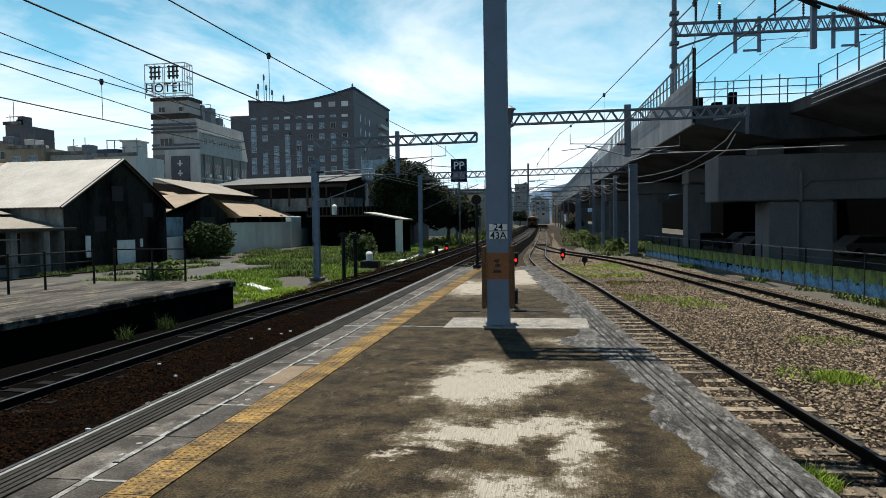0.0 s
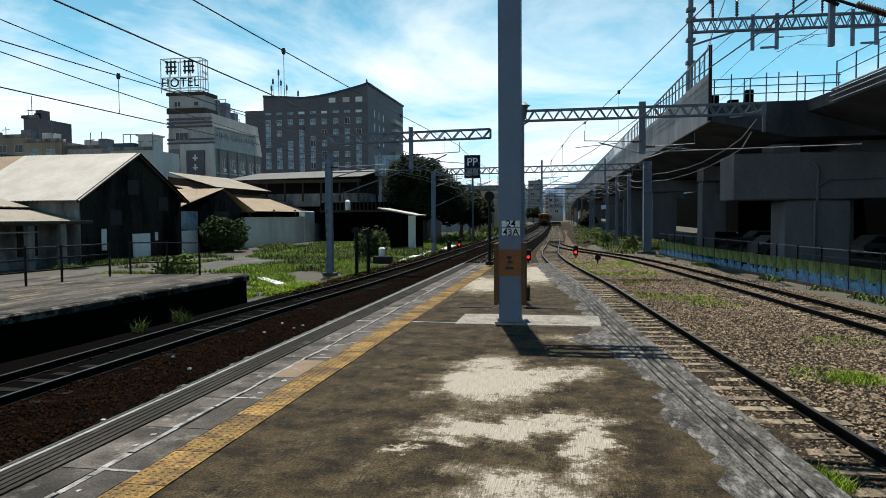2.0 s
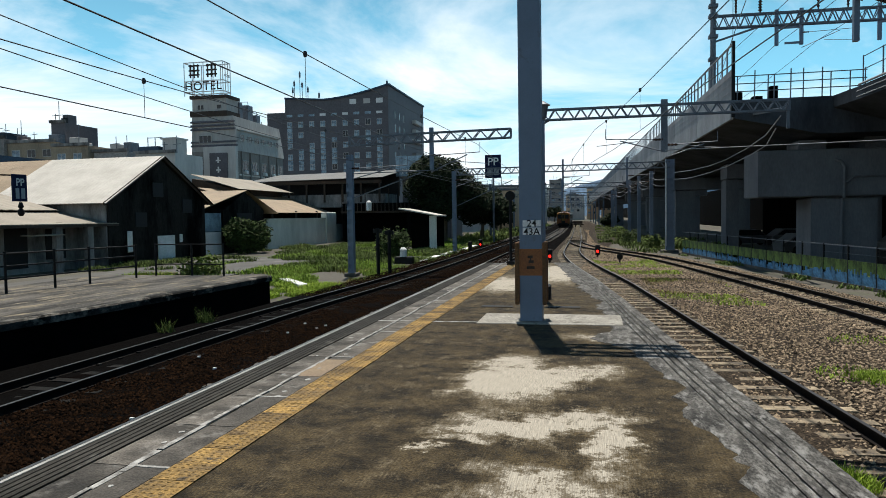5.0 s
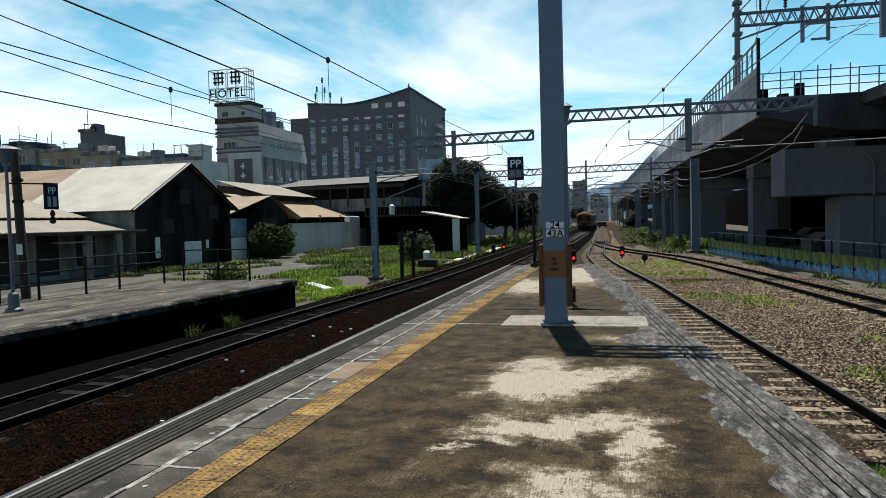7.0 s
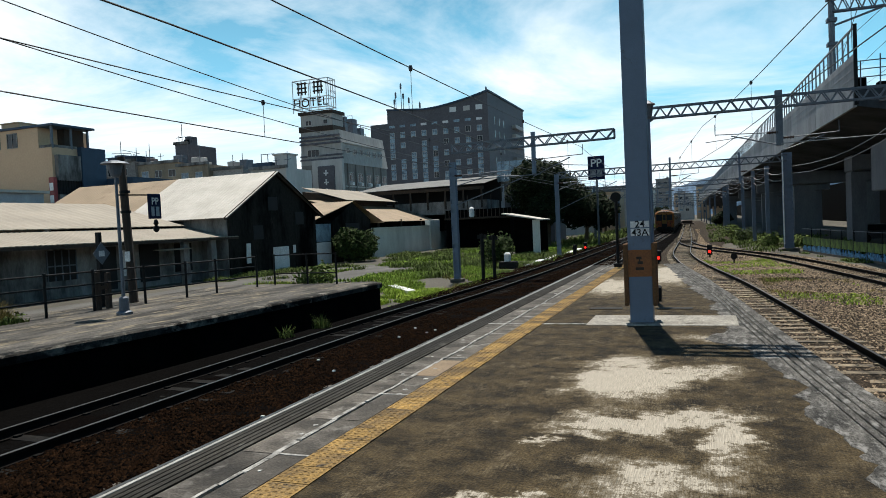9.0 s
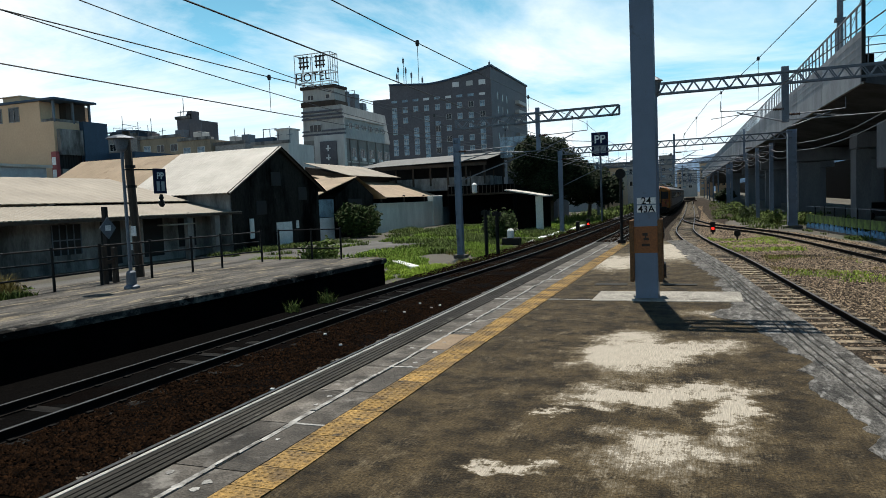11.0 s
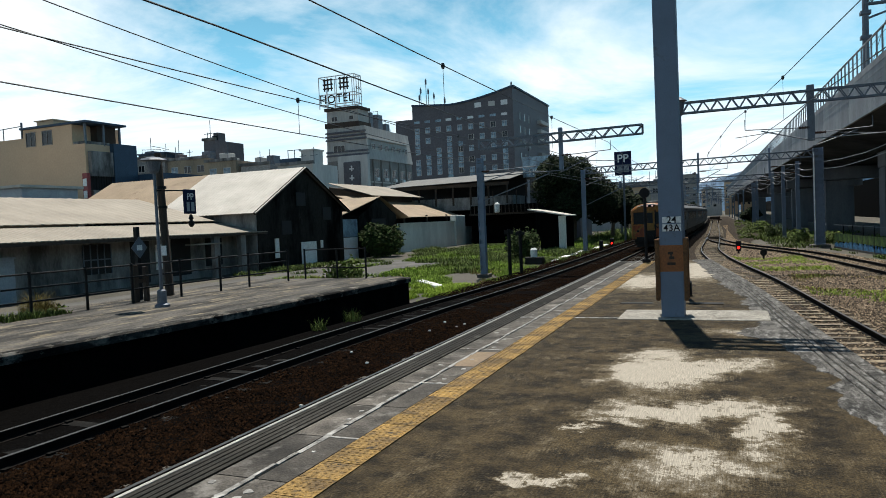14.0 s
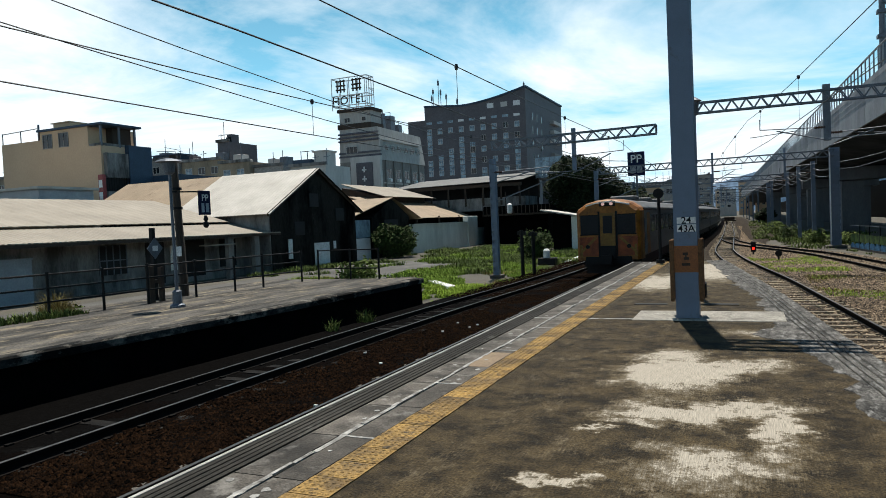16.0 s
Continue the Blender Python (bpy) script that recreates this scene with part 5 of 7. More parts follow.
tk = thing("water_tank", "small pale water tank on a bracket", "tank", (-25.4, 78.3, 2.4))
part("drum", Geo().lathe([(0.22, 0), (0.32, 0.1), (0.32, 1.0), (0.2, 1.15), (0.08, 1.22)]), M_WHITEP, tk)
sh = thing("track_shelter", "small open shelter with a pale slanting roof", "shelter", (0, 0, 0))
part("roof", Geo().prism([(-16.2, 2.3), (-16.2, 2.4), (-12.8, 1.75), (-12.8, 1.65)], 58, 62, "y"), M_ROOFLT, sh)
part("wall", Geo().box(-13.6, 58.4, -1.3, -13.0, 58.6, 1.7), M_PALEWALL, sh)
part("back", Geo().box(-16, 61.5, -1.3, -13, 61.7, 1.9), M_DARKCONC, sh)

# ---- hotel tower ----
hotel = thing("hotel_tower", "grey tiled hotel tower with stepped upper floors", "hotel", (0, 0, 0))
X0, X1, Y0, Y1 = -74.4, -65.3, 121.5, 142.0
part("tower_block", Geo().box(X0, Y0, -1.4, X1, Y1, 14.6), M_TILEGR, hotel, "grey tiled main block")
g = Geo()
g.add([(X0, Y0, 14.6), (X1 + 0.3, Y0, 14.6), (X1 + 0.3, Y1, 14.6), (X0, Y1, 14.6), (X0, Y0 + 0.4, 21.2), (X1 - 0.6, Y0 + 0.4, 21.2), (X1 - 0.7, Y1, 21.0), (X0, Y1, 21.0)],
      [(3, 2, 1, 0), (4, 5, 6, 7), (0, 1, 5, 4), (1, 2, 6, 5), (2, 3, 7, 6), (3, 0, 4, 7)])
part("stepped_floor", g, M_TILEMID, hotel, "light tiled sloping upper floors")
for z, bh in ((15.5, 0.35), (16.2, 0.35), (18.6, 0.35), (19.3, 0.35), (20.0, 0.35)):
    part("dark_band", Geo().add([(X0 - 0.15, Y0 - 0.15, z), (X1 + 0.4 - (z - 14.6) * 0.12, Y0 - 0.15, z), (X1 + 0.4 - (z - 14.6) * 0.12, Y0 + 0.3, z), (X0 - 0.15, Y0 + 0.3, z),
                              (X0 - 0.15, Y0 + 0.0, z + bh), (X1 + 0.35 - (z - 14.6) * 0.12, Y0 + 0.0, z + bh), (X1 + 0.35 - (z - 14.6) * 0.12, Y0 + 0.5, z + bh), (X0 - 0.15, Y0 + 0.5, z + bh)],
                             [(3, 2, 1, 0), (4, 5, 6, 7), (0, 1, 5, 4), (1, 2, 6, 5), (2, 3, 7, 6), (3, 0, 4, 7)]), M_TILEBR, hotel, "dark tiled band")
part("penthouse", Geo().box(X0, Y0 + 0.6, 20.6, X1 - 2.0, Y0 + 5, 24.6), M_TILEMID, hotel, "light penthouse")
part("penthouse_eave", Geo().box(X0 - 0.3, Y0 + 0.2, 24.6, X1 - 1.7, Y0 + 5.3, 25.2).box(X0 - 0.3, Y0 + 0.2, 21.2, X1 - 1.7, Y0 + 5.3, 22.2), M_WOODB, hotel, "dark eaves")
part("corner_pier", Geo().box(-71.6, Y0 - 0.7, -1.4, X1 + 0.3, Y0 + 0.2, 15.4), M_TILELT, hotel, "broad light corner pier")
vs = part("vertical_sign", Geo().box(-70.2, Y0 - 1.0, -1.3, -66.6, Y0 - 0.7, 14.2, None, 0, 0.1), M_TILEBR, hotel, "dark vertical name panel")
for z in (12.3, 10.5, 8.7, 6.9):
    part("sign_mark", Geo().box(-68.9, Y0 - 1.06, z + 0.35, -67.9, Y0 - 1.0, z + 0.6).box(-68.55, Y0 - 1.06, z, -68.25, Y0 - 1.0, z + 1.1), M_SIGNW, vs)


def window(parent, x, y, z, w, h, face, glass, frame_mat, mullions=1, depth=0.15):
    """A framed window on a wall: face '-y' or '+x'."""
    m = pose(x, y, z) if face == "-y" else pose(x, y, z, 0, 0, 90)
    o = [(-w / 2, -h / 2), (w / 2, -h / 2), (w / 2, h / 2), (-w / 2, h / 2)]
    q = [(x + (0.08 if x < 0 else -0.08), zz + (0.08 if zz < 0 else -0.08)) for x, zz in o]
    g = Geo()
    g.add([(x, yy, zz) for yy in (-0.03, depth) for x, zz in o + q],
          [(i, (i + 1) % 4, 4 + (i + 1) % 4, 4 + i) for i in range(4)] + [(8 + i, 12 + i, 12 + (i + 1) % 4, 8 + (i + 1) % 4) for i in range(4)]
          + [(i, 8 + i, 8 + (i + 1) % 4, (i + 1) % 4) for i in range(4)] + [(4 + i, 4 + (i + 1) % 4, 12 + (i + 1) % 4, 12 + i) for i in range(4)])
    win = part("window", g, frame_mat, parent, at=m)
    for i in range(1, mullions + 1):
        xx = -w / 2 + w * i / (mullions + 1)
        part("mullion", Geo().box(xx - 0.035, -0.025, -h / 2 + 0.08, xx + 0.035, 0.01, h / 2 - 0.08), frame_mat, win)
    part("pane", Geo().box(-w / 2 + 0.05, 0.02, -h / 2 + 0.05, w / 2 - 0.05, 0.06, h / 2 - 0.05), glass, win)
    return win


for z in (1.5, 5.0, 8.5, 12.0):
    window(hotel, -73.3, Y0 - 0.05, z, 2.4, 1.7, "-y", M_GLASS, M_TILELT, 2)
    ac = part("air_conditioner", Geo().box(-73.6, Y0 - 0.6, z - 1.5, -72.8, Y0, z - 0.9, None, 0, 0.04), M_WHITEP, hotel)
    for y in (125, 129, 133, 137, 140.5):
        window(hotel, X1 + 0.05, y, z, 2.2, 1.9, "+x", M_GLASS, M_TILELT, 2)
        if (y + z) % 2 > 0.6:
            part("air_conditioner", Geo().box(X1, y - 0.5, z - 1.6, X1 + 0.55, y + 0.4, z - 1.0, None, 0, 0.04), M_WHITEP, hotel)
    part("floor_band", Geo().box(X1 - 0.05, Y0 + 1, z - 2.0, X1 + 0.18, Y1, z - 1.75), M_TILELT, hotel)
for y in (123.5, 127, 131, 135, 138.8):
    part("pilaster", Geo().box(X1, y - 0.15, -1.4, X1 + 0.3, y + 0.15, 14.6), M_TILEGR, hotel)
window(hotel, -71.5, Y0 - 0.1, 16.9, 2.6, 1.5, "-y", M_GLASS, M_TILELT, 2)
window(hotel, -72.6, Y0 + 0.5, 23, 1.4, 1.0, "-y", M_GLASS, M_TILELT, 1)
window(hotel, -68.8, Y0 + 0.5, 23, 1.0, 0.9, "-y", M_GLASS, M_TILELT, 0)
for y in (124, 127, 130, 133, 136, 139):
    window(hotel, X1 + 0.1, y, 17.2, 1.5, 1.2, "+x", M_GLASS, M_TILELT, 1)
    part("ledge", Geo().box(X1 - 1.2, y - 1.5, 18.6, X1 + 0.1, y + 1.5, 18.8), M_TILELT, hotel)
rt = thing("rooftop_plant", "rooftop tanks, railings and pipework on the hotel", "rooftop equipment", (0, 0, 0))
for x, y, w, z0, h in ((-69.5, 131, 2.0, 21, 3.6), (-68.8, 134, 1.6, 20, 3.0), (-70, 137, 2.4, 19.4, 2.0), (-68.7, 127.5, 1.2, 20, 4.6)):
    part("tank", Geo().box(x, y, z0 - 1, x + w, y + w, z0 + h, None, 0, 0.05), M_GALV, rt)
    part("rail", Geo().bar((x, y, z0 + h + 0.6), (x + w, y, z0 + h + 0.6), 0.08).bar((x, y, z0 + h), (x, y, z0 + h + 0.6), 0.08).bar((x + w, y, z0 + h), (x + w, y, z0 + h + 0.6), 0.08), M_BLUE, rt)
hs = thing("rooftop_sign", "white framed rooftop sign box with dark letters", "sign", (0, 0, 0))
g = Geo()
sx0, sx1, sy0, sy1, sz0, sz1 = -75.6, -67.6, 121.6, 124.4, 25.9, 31.4
for z in (sz0, sz0 + 2.0, sz1):
    for a, b in (((sx0, sy0), (sx1, sy0)), ((sx1, sy0), (sx1, sy1)), ((sx1, sy1), (sx0, sy1)), ((sx0, sy1), (sx0, sy0))):
        g.bar((*a, z), (*b, z), 0.16)
for i in range(5):
    x = sx0 + (sx1 - sx0) * i / 4
    g.bar((x, sy0, sz0 - 0.8), (x, sy0, sz1), 0.12)
    g.bar((x, sy1, sz0 - 0.8), (x, sy1, sz1), 0.12)
for i in range(1, 3):
    y = sy0 + (sy1 - sy0) * i / 3
    g.bar((sx1, y, sz0), (sx1, y, sz1), 0.12)
part("frame", g, M_SIGNW, hs, "white painted lattice frame")
for cx in (-73.4, -69.8):
    for z in (28.9, 29.7, 30.6):
        part("emblem_bar", Geo().box(cx - 1.1, sy0 - 0.25, z, cx + 1.1, sy0 - 0.1, z + 0.28), M_WOODB, hs)
    for dx in (-0.9, -0.12, 0.66):
        part("emblem_bar", Geo().box(cx + dx, sy0 - 0.26, 28.5, cx + dx + 0.26, sy0 - 0.11, 31.0), M_WOODB, hs)
lettering("lettering", "HOTEL", 2.3, hs, M_WOODB, pose((sx0 + sx1) / 2, sy0 - 0.2, 26.15, 90), 1.1)
lettering("lettering", "HOTEL", 0.7, hs, M_WOODB, pose(sx1 + 0.15, (sy0 + sy1) / 2, 28.6, 90, 0, 90), 1.0)

# ---- brown slab building ----
bigb = thing("brown_office_block", "tall brown tiled block with a swooping roofline", "office building", (0, 0, 0))
BX0, BX1, BY0, BY1 = -88.6, -56.9, 195.0, 238.0
outline = [(BX0, -1.4), (BX1, -1.4), (BX1, 39.5)]
for i in range(9):
    u = i / 8
    outline.append((BX1 - (BX1 + 76.5) * u, 39.5 - 3.4 * (1 - (1 - u) ** 1.6)))
outline += [(BX0, 37.0)]
part("wall", Geo().prism(outline, BY0, BY1, "y"), M_TILEBR, bigb, "brown tiled wall")
g = Geo()
for a, b in zip(outline[2:], outline[3:]):
    g.bar((a[0], BY0 - 0.1, a[1] + 0.15), (b[0], BY0 - 0.1, b[1] + 0.15), 0.6, 0.5)
g.bar((BX1 + 0.1, BY0, 39.7), (BX1 + 0.1, BY1, 39.7), 0.6, 0.5)
part("coping", g, M_BLUE, bigb, "dark metal coping")
part("lower_wing", Geo().box(-94.8, BY0 + 1, -1.4, BX0, BY1, 33.2), M_TILEBR, bigb)
rr = random.Random(12)
for c in range(9):
    x = -87.2 + c * 3.45
    part("vent_slot", Geo().box(x - 0.9, BY0 - 0.04, 31.6, x + 0.9, BY0 + 0.1, 32.3), M_WHITEP if rr.random() < 0.4 else M_GLASSB, bigb)
    for r, z in enumerate((29.3, 26.2, 23.0, 19.8, 16.7, 13.6, 10.5)):
        if rr.random() < 0.9:
            window(bigb, x, BY0 - 0.03, z, 1.55, 1.7, "-y", M_GLASSB if rr.random() < 0.75 else M_GLASS, M_TILELT, 1)
        if rr.random() < 0.5:
            part("spandrel", Geo().box(x - 0.8, BY0 - 0.05, z - 2.2, x + 0.8, BY0 + 0.1, z - 1.0), M_GLASSB, bigb)
# Light panels stand in for bright sky seen through holes in the wall.
for x in (-67.5, -63.3, -59.5):
    part("roof_light", Geo().box(x - 1.0, BY0 - 0.05, 34.6, x + 1.0, BY0 + 0.1, 36.0), M_WHITEP if x != -63.3 else M_TILELT, bigb, "light panel for sky seen through an opening")
for i, y in enumerate((202, 207, 212)):
    for z in (12, 16, 20, 24, 28, 32):
        window(bigb, BX1 + 0.03, y, z, 1.2, 2.2, "+x", M_GLASS, M_TILEGR, 0)
for z in (26.5, 29.5, 32.5, 22, 18):
    b = part("balcony", Geo().box(BX1, 222, z - 0.6, BX1 + 1.3, 232, z + 0.5), M_TILELT if z > 25 else M_TILEGR, bigb, "projecting balcony")
ant = thing("roof_antennas", "cluster of radio antennas on the roof", "antenna", (0, 0, 0))
for x, z0, h in ((-85, 37.5, 8), (-84.3, 37.5, 5), (-86.8, 37.5, 5.5), (-87.3, 37.5, 3.5), (-82.5, 37, 4), (-79, 36.6, 2.6), (-58, 39.6, 2.0)):
    part("aerial", Geo().tube((x, BY0 + 3, z0 - 1), (x, BY0 + 3, z0 + h), 0.1, 5).box(x - 0.22, BY0 + 2.8, z0 + h - 1.8, x + 0.22, BY0 + 3.2, z0 + h - 0.4), M_GALV, ant)
bl = thing("hotel_billboard", "blue-white hotel billboard on a low roof", "billboard", (-22.6, 88, 6.9))
part("panel", Geo().box(-2.2, -0.1, 0, 2.2, 0.1, 2.6), M_GLASSB, bl, "faded blue panel")
lettering("lettering", "HOTEL", 1.0, bl, M_SIGNW, pose(0.2, -0.12, 0.3, 90))
for x in (-2.0, 1.8):
    part("support", Geo().box(x, 0.1, -2.5, x + 0.2, 0.3, 0.2), M_WOODB, bl)
annex = thing("low_annex", "low grey annex below the brown block", "building", (0, 0, 0))
part("wall", Geo().box(-24.5, 90, -1.4, -18.0, 98, 6.7), M_TILEBR, annex)
part("roof_slab", Geo().box(-24.8, 89.6, 6.7, -17.8, 98.3, 7.0), M_TILEGR, annex)

# ---- beige house and old town behind ----
bei = thing("beige_house", "beige tiled corner house with a roof terrace", "house", (0, 0, 0))
part("wall", Geo().prism([(-79.6, -1.4), (-63.8, -1.4), (-63.8, 11.7), (-65.6, 11.7), (-65.6, 13.9), (-73.1, 13.9), (-73.1, 13.0), (-79.6, 13.0)], 55, 61.5, "y"), M_BEIGE, bei, "plain beige tiled wall")
part("roof", Geo().box(-73.3, 54.7, 13.9, -63.2, 60.2, 14.12), M_BLUE, bei, "dark overhanging metal roof")
for x in (-71.9, -69.35):
    window(bei, x, 54.97, 12.75, 1.55, 1.6, "-y", M_GLASS, M_TILEGR, 1)
part("terrace", Geo().box(-65.6, 55.1, 11.7, -63.85, 58.3, 12.0), M_PLASTER, bei)
for x, y in ((-63.9, 55.2), (-63.9, 59.8), (-63.9, 57.6)):
    part("roof_post", Geo().box(x - 0.1, y - 0.1, 11.6, x + 0.1, y + 0.1, 14.2), M_GALV, bei)
part("terrace_back", Geo().box(-67.0, 57.4, 11.7, -64.6, 59.9, 13.9), M_WOODB, bei)
g = Geo()
for z in (8.4, 5.4):
    part("balcony", Geo().box(-63.8, 55.3, z - 0.2, -63.3, 58.2, z + 1.3 + (1.2 if z > 8 else 0)), M_PLASTER, bei, "grey balcony front")
gg = Geo()
for i in range(9):
    gg.box(-63.35, 55.4 + i * 0.34, 6.7, -63.3, 55.46 + i * 0.34, 8.2)
part("window_grille", gg, M_BLACK, bei)
# Flat panel with the recess's shade put into its colour.
part("door_recess", Geo().box(-63.82, 55.3, 5.5, -63.74, 58.2, 8.2), M_DARK, bei)
part("blue_cladding", Geo().box(-63.8, 58.25, -1.4, -63.2, 61.5, 11.9), M_BLUE, bei, "dark blue sheet cladding")
vs = part("shop_sign", Geo().box(-64.0, 54.6, 5.2, -63.3, 55.0, 8.5, None, 0, 0.04), M_RED, bei, "red vertical shop sign")
part("sign_mark", Geo().box(-63.9, 54.56, 7.1, -63.4, 54.6, 7.9).box(-63.9, 54.56, 5.8, -63.4, 54.6, 6.6), M_SIGNW, vs)
part("roof_rail", Geo().bar((-79.5, 55.1, 14.2), (-73.3, 55.1, 14.4), 0.08).bar((-79.5, 55.1, 13), (-79.5, 55.1, 14.3), 0.08).bar((-76.4, 55.1, 13), (-76.4, 55.1, 14.35), 0.08).bar((-73.4, 55.1, 13), (-73.4, 55.1, 14.8), 0.16), M_GALV, bei)
part("roof_hatch", Geo().box(-71.6, 55.6, 14.1, -69.0, 57.6, 14.75).box(-71.8, 55.4, 14.75, -68.8, 57.8, 14.85), M_BEIGE, bei)
part("rear_wing", Geo().box(-63.8, 61.5, -1.4, -59.5, 68, 8.6), M_BLUE, bei)

rr = random.Random(21)


def old_house(x0, x1, y, top, material, label, depth=8):
    h = thing("town_house", label, "house", (0, 0, 0), "old town houses")
    part("wall", Geo().box(x0, y, -1.4, x1, y + depth, top), material, h)
    part("parapet", Geo().box(x0 - 0.2, y - 0.3, top, x1 + 0.2, y + 0.1, top + 0.5), M_PLASTER, h)
    z = top - 1.8
    while z > 2:
        for i in range(int((x1 - x0) / 3)):
            window(h, x0 + 1.6 + i * 3, y - 0.03, z, 1.6, 1.3, "-y", M_GLASS if rr.random() < 0.7 else M_GLASSB, M_TILELT, 1)
        z -= 3.1
    for i in range(max(2, int((x1 - x0) / 2.5))):
        x = rr.uniform(x0 + 0.3, x1 - 1.5)
        part("roof_tank", Geo().box(x, y + 1.5, top, x + rr.uniform(0.8, 2.2), y + 3.5, top + rr.uniform(0.5, 1.7), None, 0, 0.05), rr.choice((M_GALV, M_TILELT, M_BLUE, M_TILEBR)), h)
        x = rr.uniform(x0, x1)
        part("aerial", Geo().tube((x, y + 1, top), (x, y + 1, top + rr.uniform(1.5, 4)), 0.06, 5).bar((x - 0.7, y + 1, top + 1.4), (x + 0.7, y + 1, top + 1.5), 0.08), M_GALV, h)
    return h


for x0, x1, y, top, mm, lb in ((-103, -95.8, 100, 15.7, M_FARGREY, "grey tenement with a blue roof room"), (-95.6, -86.6, 100.5, 14.9, M_TANWALL, "tan concrete tenement with roof tanks"), (-89.6, -86.9, 103.5, 18.4, M_TILEBR, "dark tiled rooftop stair tower"),
                               (-86.4, -79.8, 100, 14.0, M_TANWALL, "weathered tan tenement with aerials"), (-79.6, -73.4, 101, 12.9, M_FARGREY, "grey tenement with roof aerials"), (-71.2, -64.2, 100, 12.3, M_TILELT, "pale corner house with a roof pavilion"),
                               (-122, -103.2, 96, 15.0, M_FARGREY, "grey tenement row with roof tanks"), (-150, -124, 92, 14.0, M_TANWALL, "tan tenement row with roof tanks")):
    h = old_house(x0, x1, y, top, mm, lb)
    if top == 12.3:
        part("roof_pavilion", Geo().box(-67.0, 101, 12.3, -64.6, 104, 14.6).box(-67.3, 100.8, 14.6, -64.4, 104.2, 14.85), M_TILELT, h, "small roof pavilion")
        part("roof_screen", Geo().box(-71.0, 100.4, 12.8, -67.4, 103, 13.5), M_BLUE, h, "dark blue roof screen")
        part("pergola", Geo().bar((-69.6, 101, 13.5), (-69.6, 101, 15.0), 0.1).bar((-69.6, 101, 14.9), (-67.0, 101, 14.9), 0.1).bar((-68.3, 101, 13.5), (-68.3, 101, 14.9), 0.1), M_GALV, h)
    if top == 15.7:
        part("roof_room", Geo().box(-102.6, 100.6, 15.7, -96.4, 105, 16.6).box(-102.9, 100.3, 16.6, -96.0, 105.3, 16.8), M_BLUE, h, "blue sheet roof room")
        part("clothes_rack", Geo().path([(-102, 101, 16.8), (-102, 101, 17.6), (-97.5, 101, 17.3), (-97.5, 101, 16.8)], 0.06, 5).bar((-100, 101, 18.2), (-96.5, 101, 17.4), 0.09), M_GALV, h)
for i, (x, y, w, top) in enumerate(((-36, 230, 12, 11), (-24, 250, 8, 12.5), (-40, 180, 12, 10), (-19, 330, 6, 13.5), (-27, 300, 8, 12), (-17, 480, 8, 15), (-26, 420, 8, 17), (-27, 130, 8, 7), (-22, 150, 6, 7), (-19, 185, 5, 9), (-12, 390, 8, 12), (-3, 430, 7, 17), (-21, 360, 7, 19), (-30, 380, 7, 15), (6, 470, 9, 13))):
    old_house(x, x + w, y, top, (M_FARGREY, M_TILELT, M_BEIGE)[i % 3], "distant pale town building")

# distant hill, with the blue of the haze put into its colour
g = Geo()
for i in range(41):
    x = -500 + i * 50
    h = 60 + 170 * math.exp(-((x - 420) / 330) ** 2) + 30 * noise.noise((x * 0.004, 1.7, 0))
    g.v += [(x, 2300, -5), (x, 2350, h)]
g.f = [(2 * i, 2 * i + 2, 2 * i + 3, 2 * i + 1) for i in range(40)]
g.k = [0] * 40
tagged(part("distant_hill", g, M_HILL), "hazy blue distant hill", "hill", kind="structure")

# ---- old platform: fence, lamp, posts, signs ----
FZ = -0.30
fence = thing("platform_fence", "dark steel pipe fence along the old platform", "fence", (0, 0, FZ))
def fence_w(y):
    return -15.9 + 0.092 * (y - 11.4)


for y in (-3.6, -1.2, 1.2, 3.6, 6, 7.6, 9.6, 11.4, 12.9, 14.3, 16.0, 17.6, 18.9, 20.9):
    part("post", Geo().tube((fence_w(y), y, 0), (fence_w(y), y, 1.12), 0.036, 8).tube((fence_w(y), y, 1.1), (fence_w(y), y, 1.14), 0.045, 8), M_BLACK, fence)
for x, y in ((-14.85, 21.85), (-13.56, 22.0), (-12.25, 21.8)):
    part("post", Geo().tube((x, y - 0.1, 0), (x, y - 0.1, 1.12), 0.036, 8), M_BLACK, fence)
for z in (0.40, 0.74, 1.08):
    part("rail", Geo().tube((fence_w(-4), -4, z), (fence_w(20.9), 20.9, z), 0.024, 6), M_BLACK, fence)
    if z != 0.74:
        part("rail", Geo().path([(-14.85, 21.75, z), (-13.56, 21.9, z), (-12.25, 21.7, z)], 0.024, 6), M_BLACK, fence)
lamp2 = thing("platform_lamp", "grey platform lamp post with a mushroom lantern", "lamp post", (-13.95, 13.65, FZ))
part("post", Geo().tube((0, 0, 0), (-0.02, 0, 3.6), 0.048, 8, 0.036), M_GALV, lamp2)
part("base", Geo().lathe([(0.2, 0), (0.2, 0.06), (0.13, 0.1), (0.12, 0.42), (0.08, 0.46)]), M_GALV, lamp2)
part("lantern", Geo().lathe([(0.07, 0.0), (0.13, 0.06), (0.19, 0.3), (0.2, 0.32), (0.36, 0.33), (0.30, 0.38), (0.08, 0.43)]), M_GALV, lamp2, "frosted lantern with a wide flat cap", at=(-0.02, 0, 3.5))
dpst = thing("timber_post", "dark leaning timber post with a bracketed sign", "post", (-16.2, 16.3, -0.5))
part("shaft", Geo().tube((0.0, 0, 0), (-0.18, 0, 4.6), 0.13, 8, 0.11), M_WOODB, dpst)
part("notice", Geo().box(-0.1, -0.16, 1.45, 0.08, -0.13, 1.75), M_WHITEP, dpst)
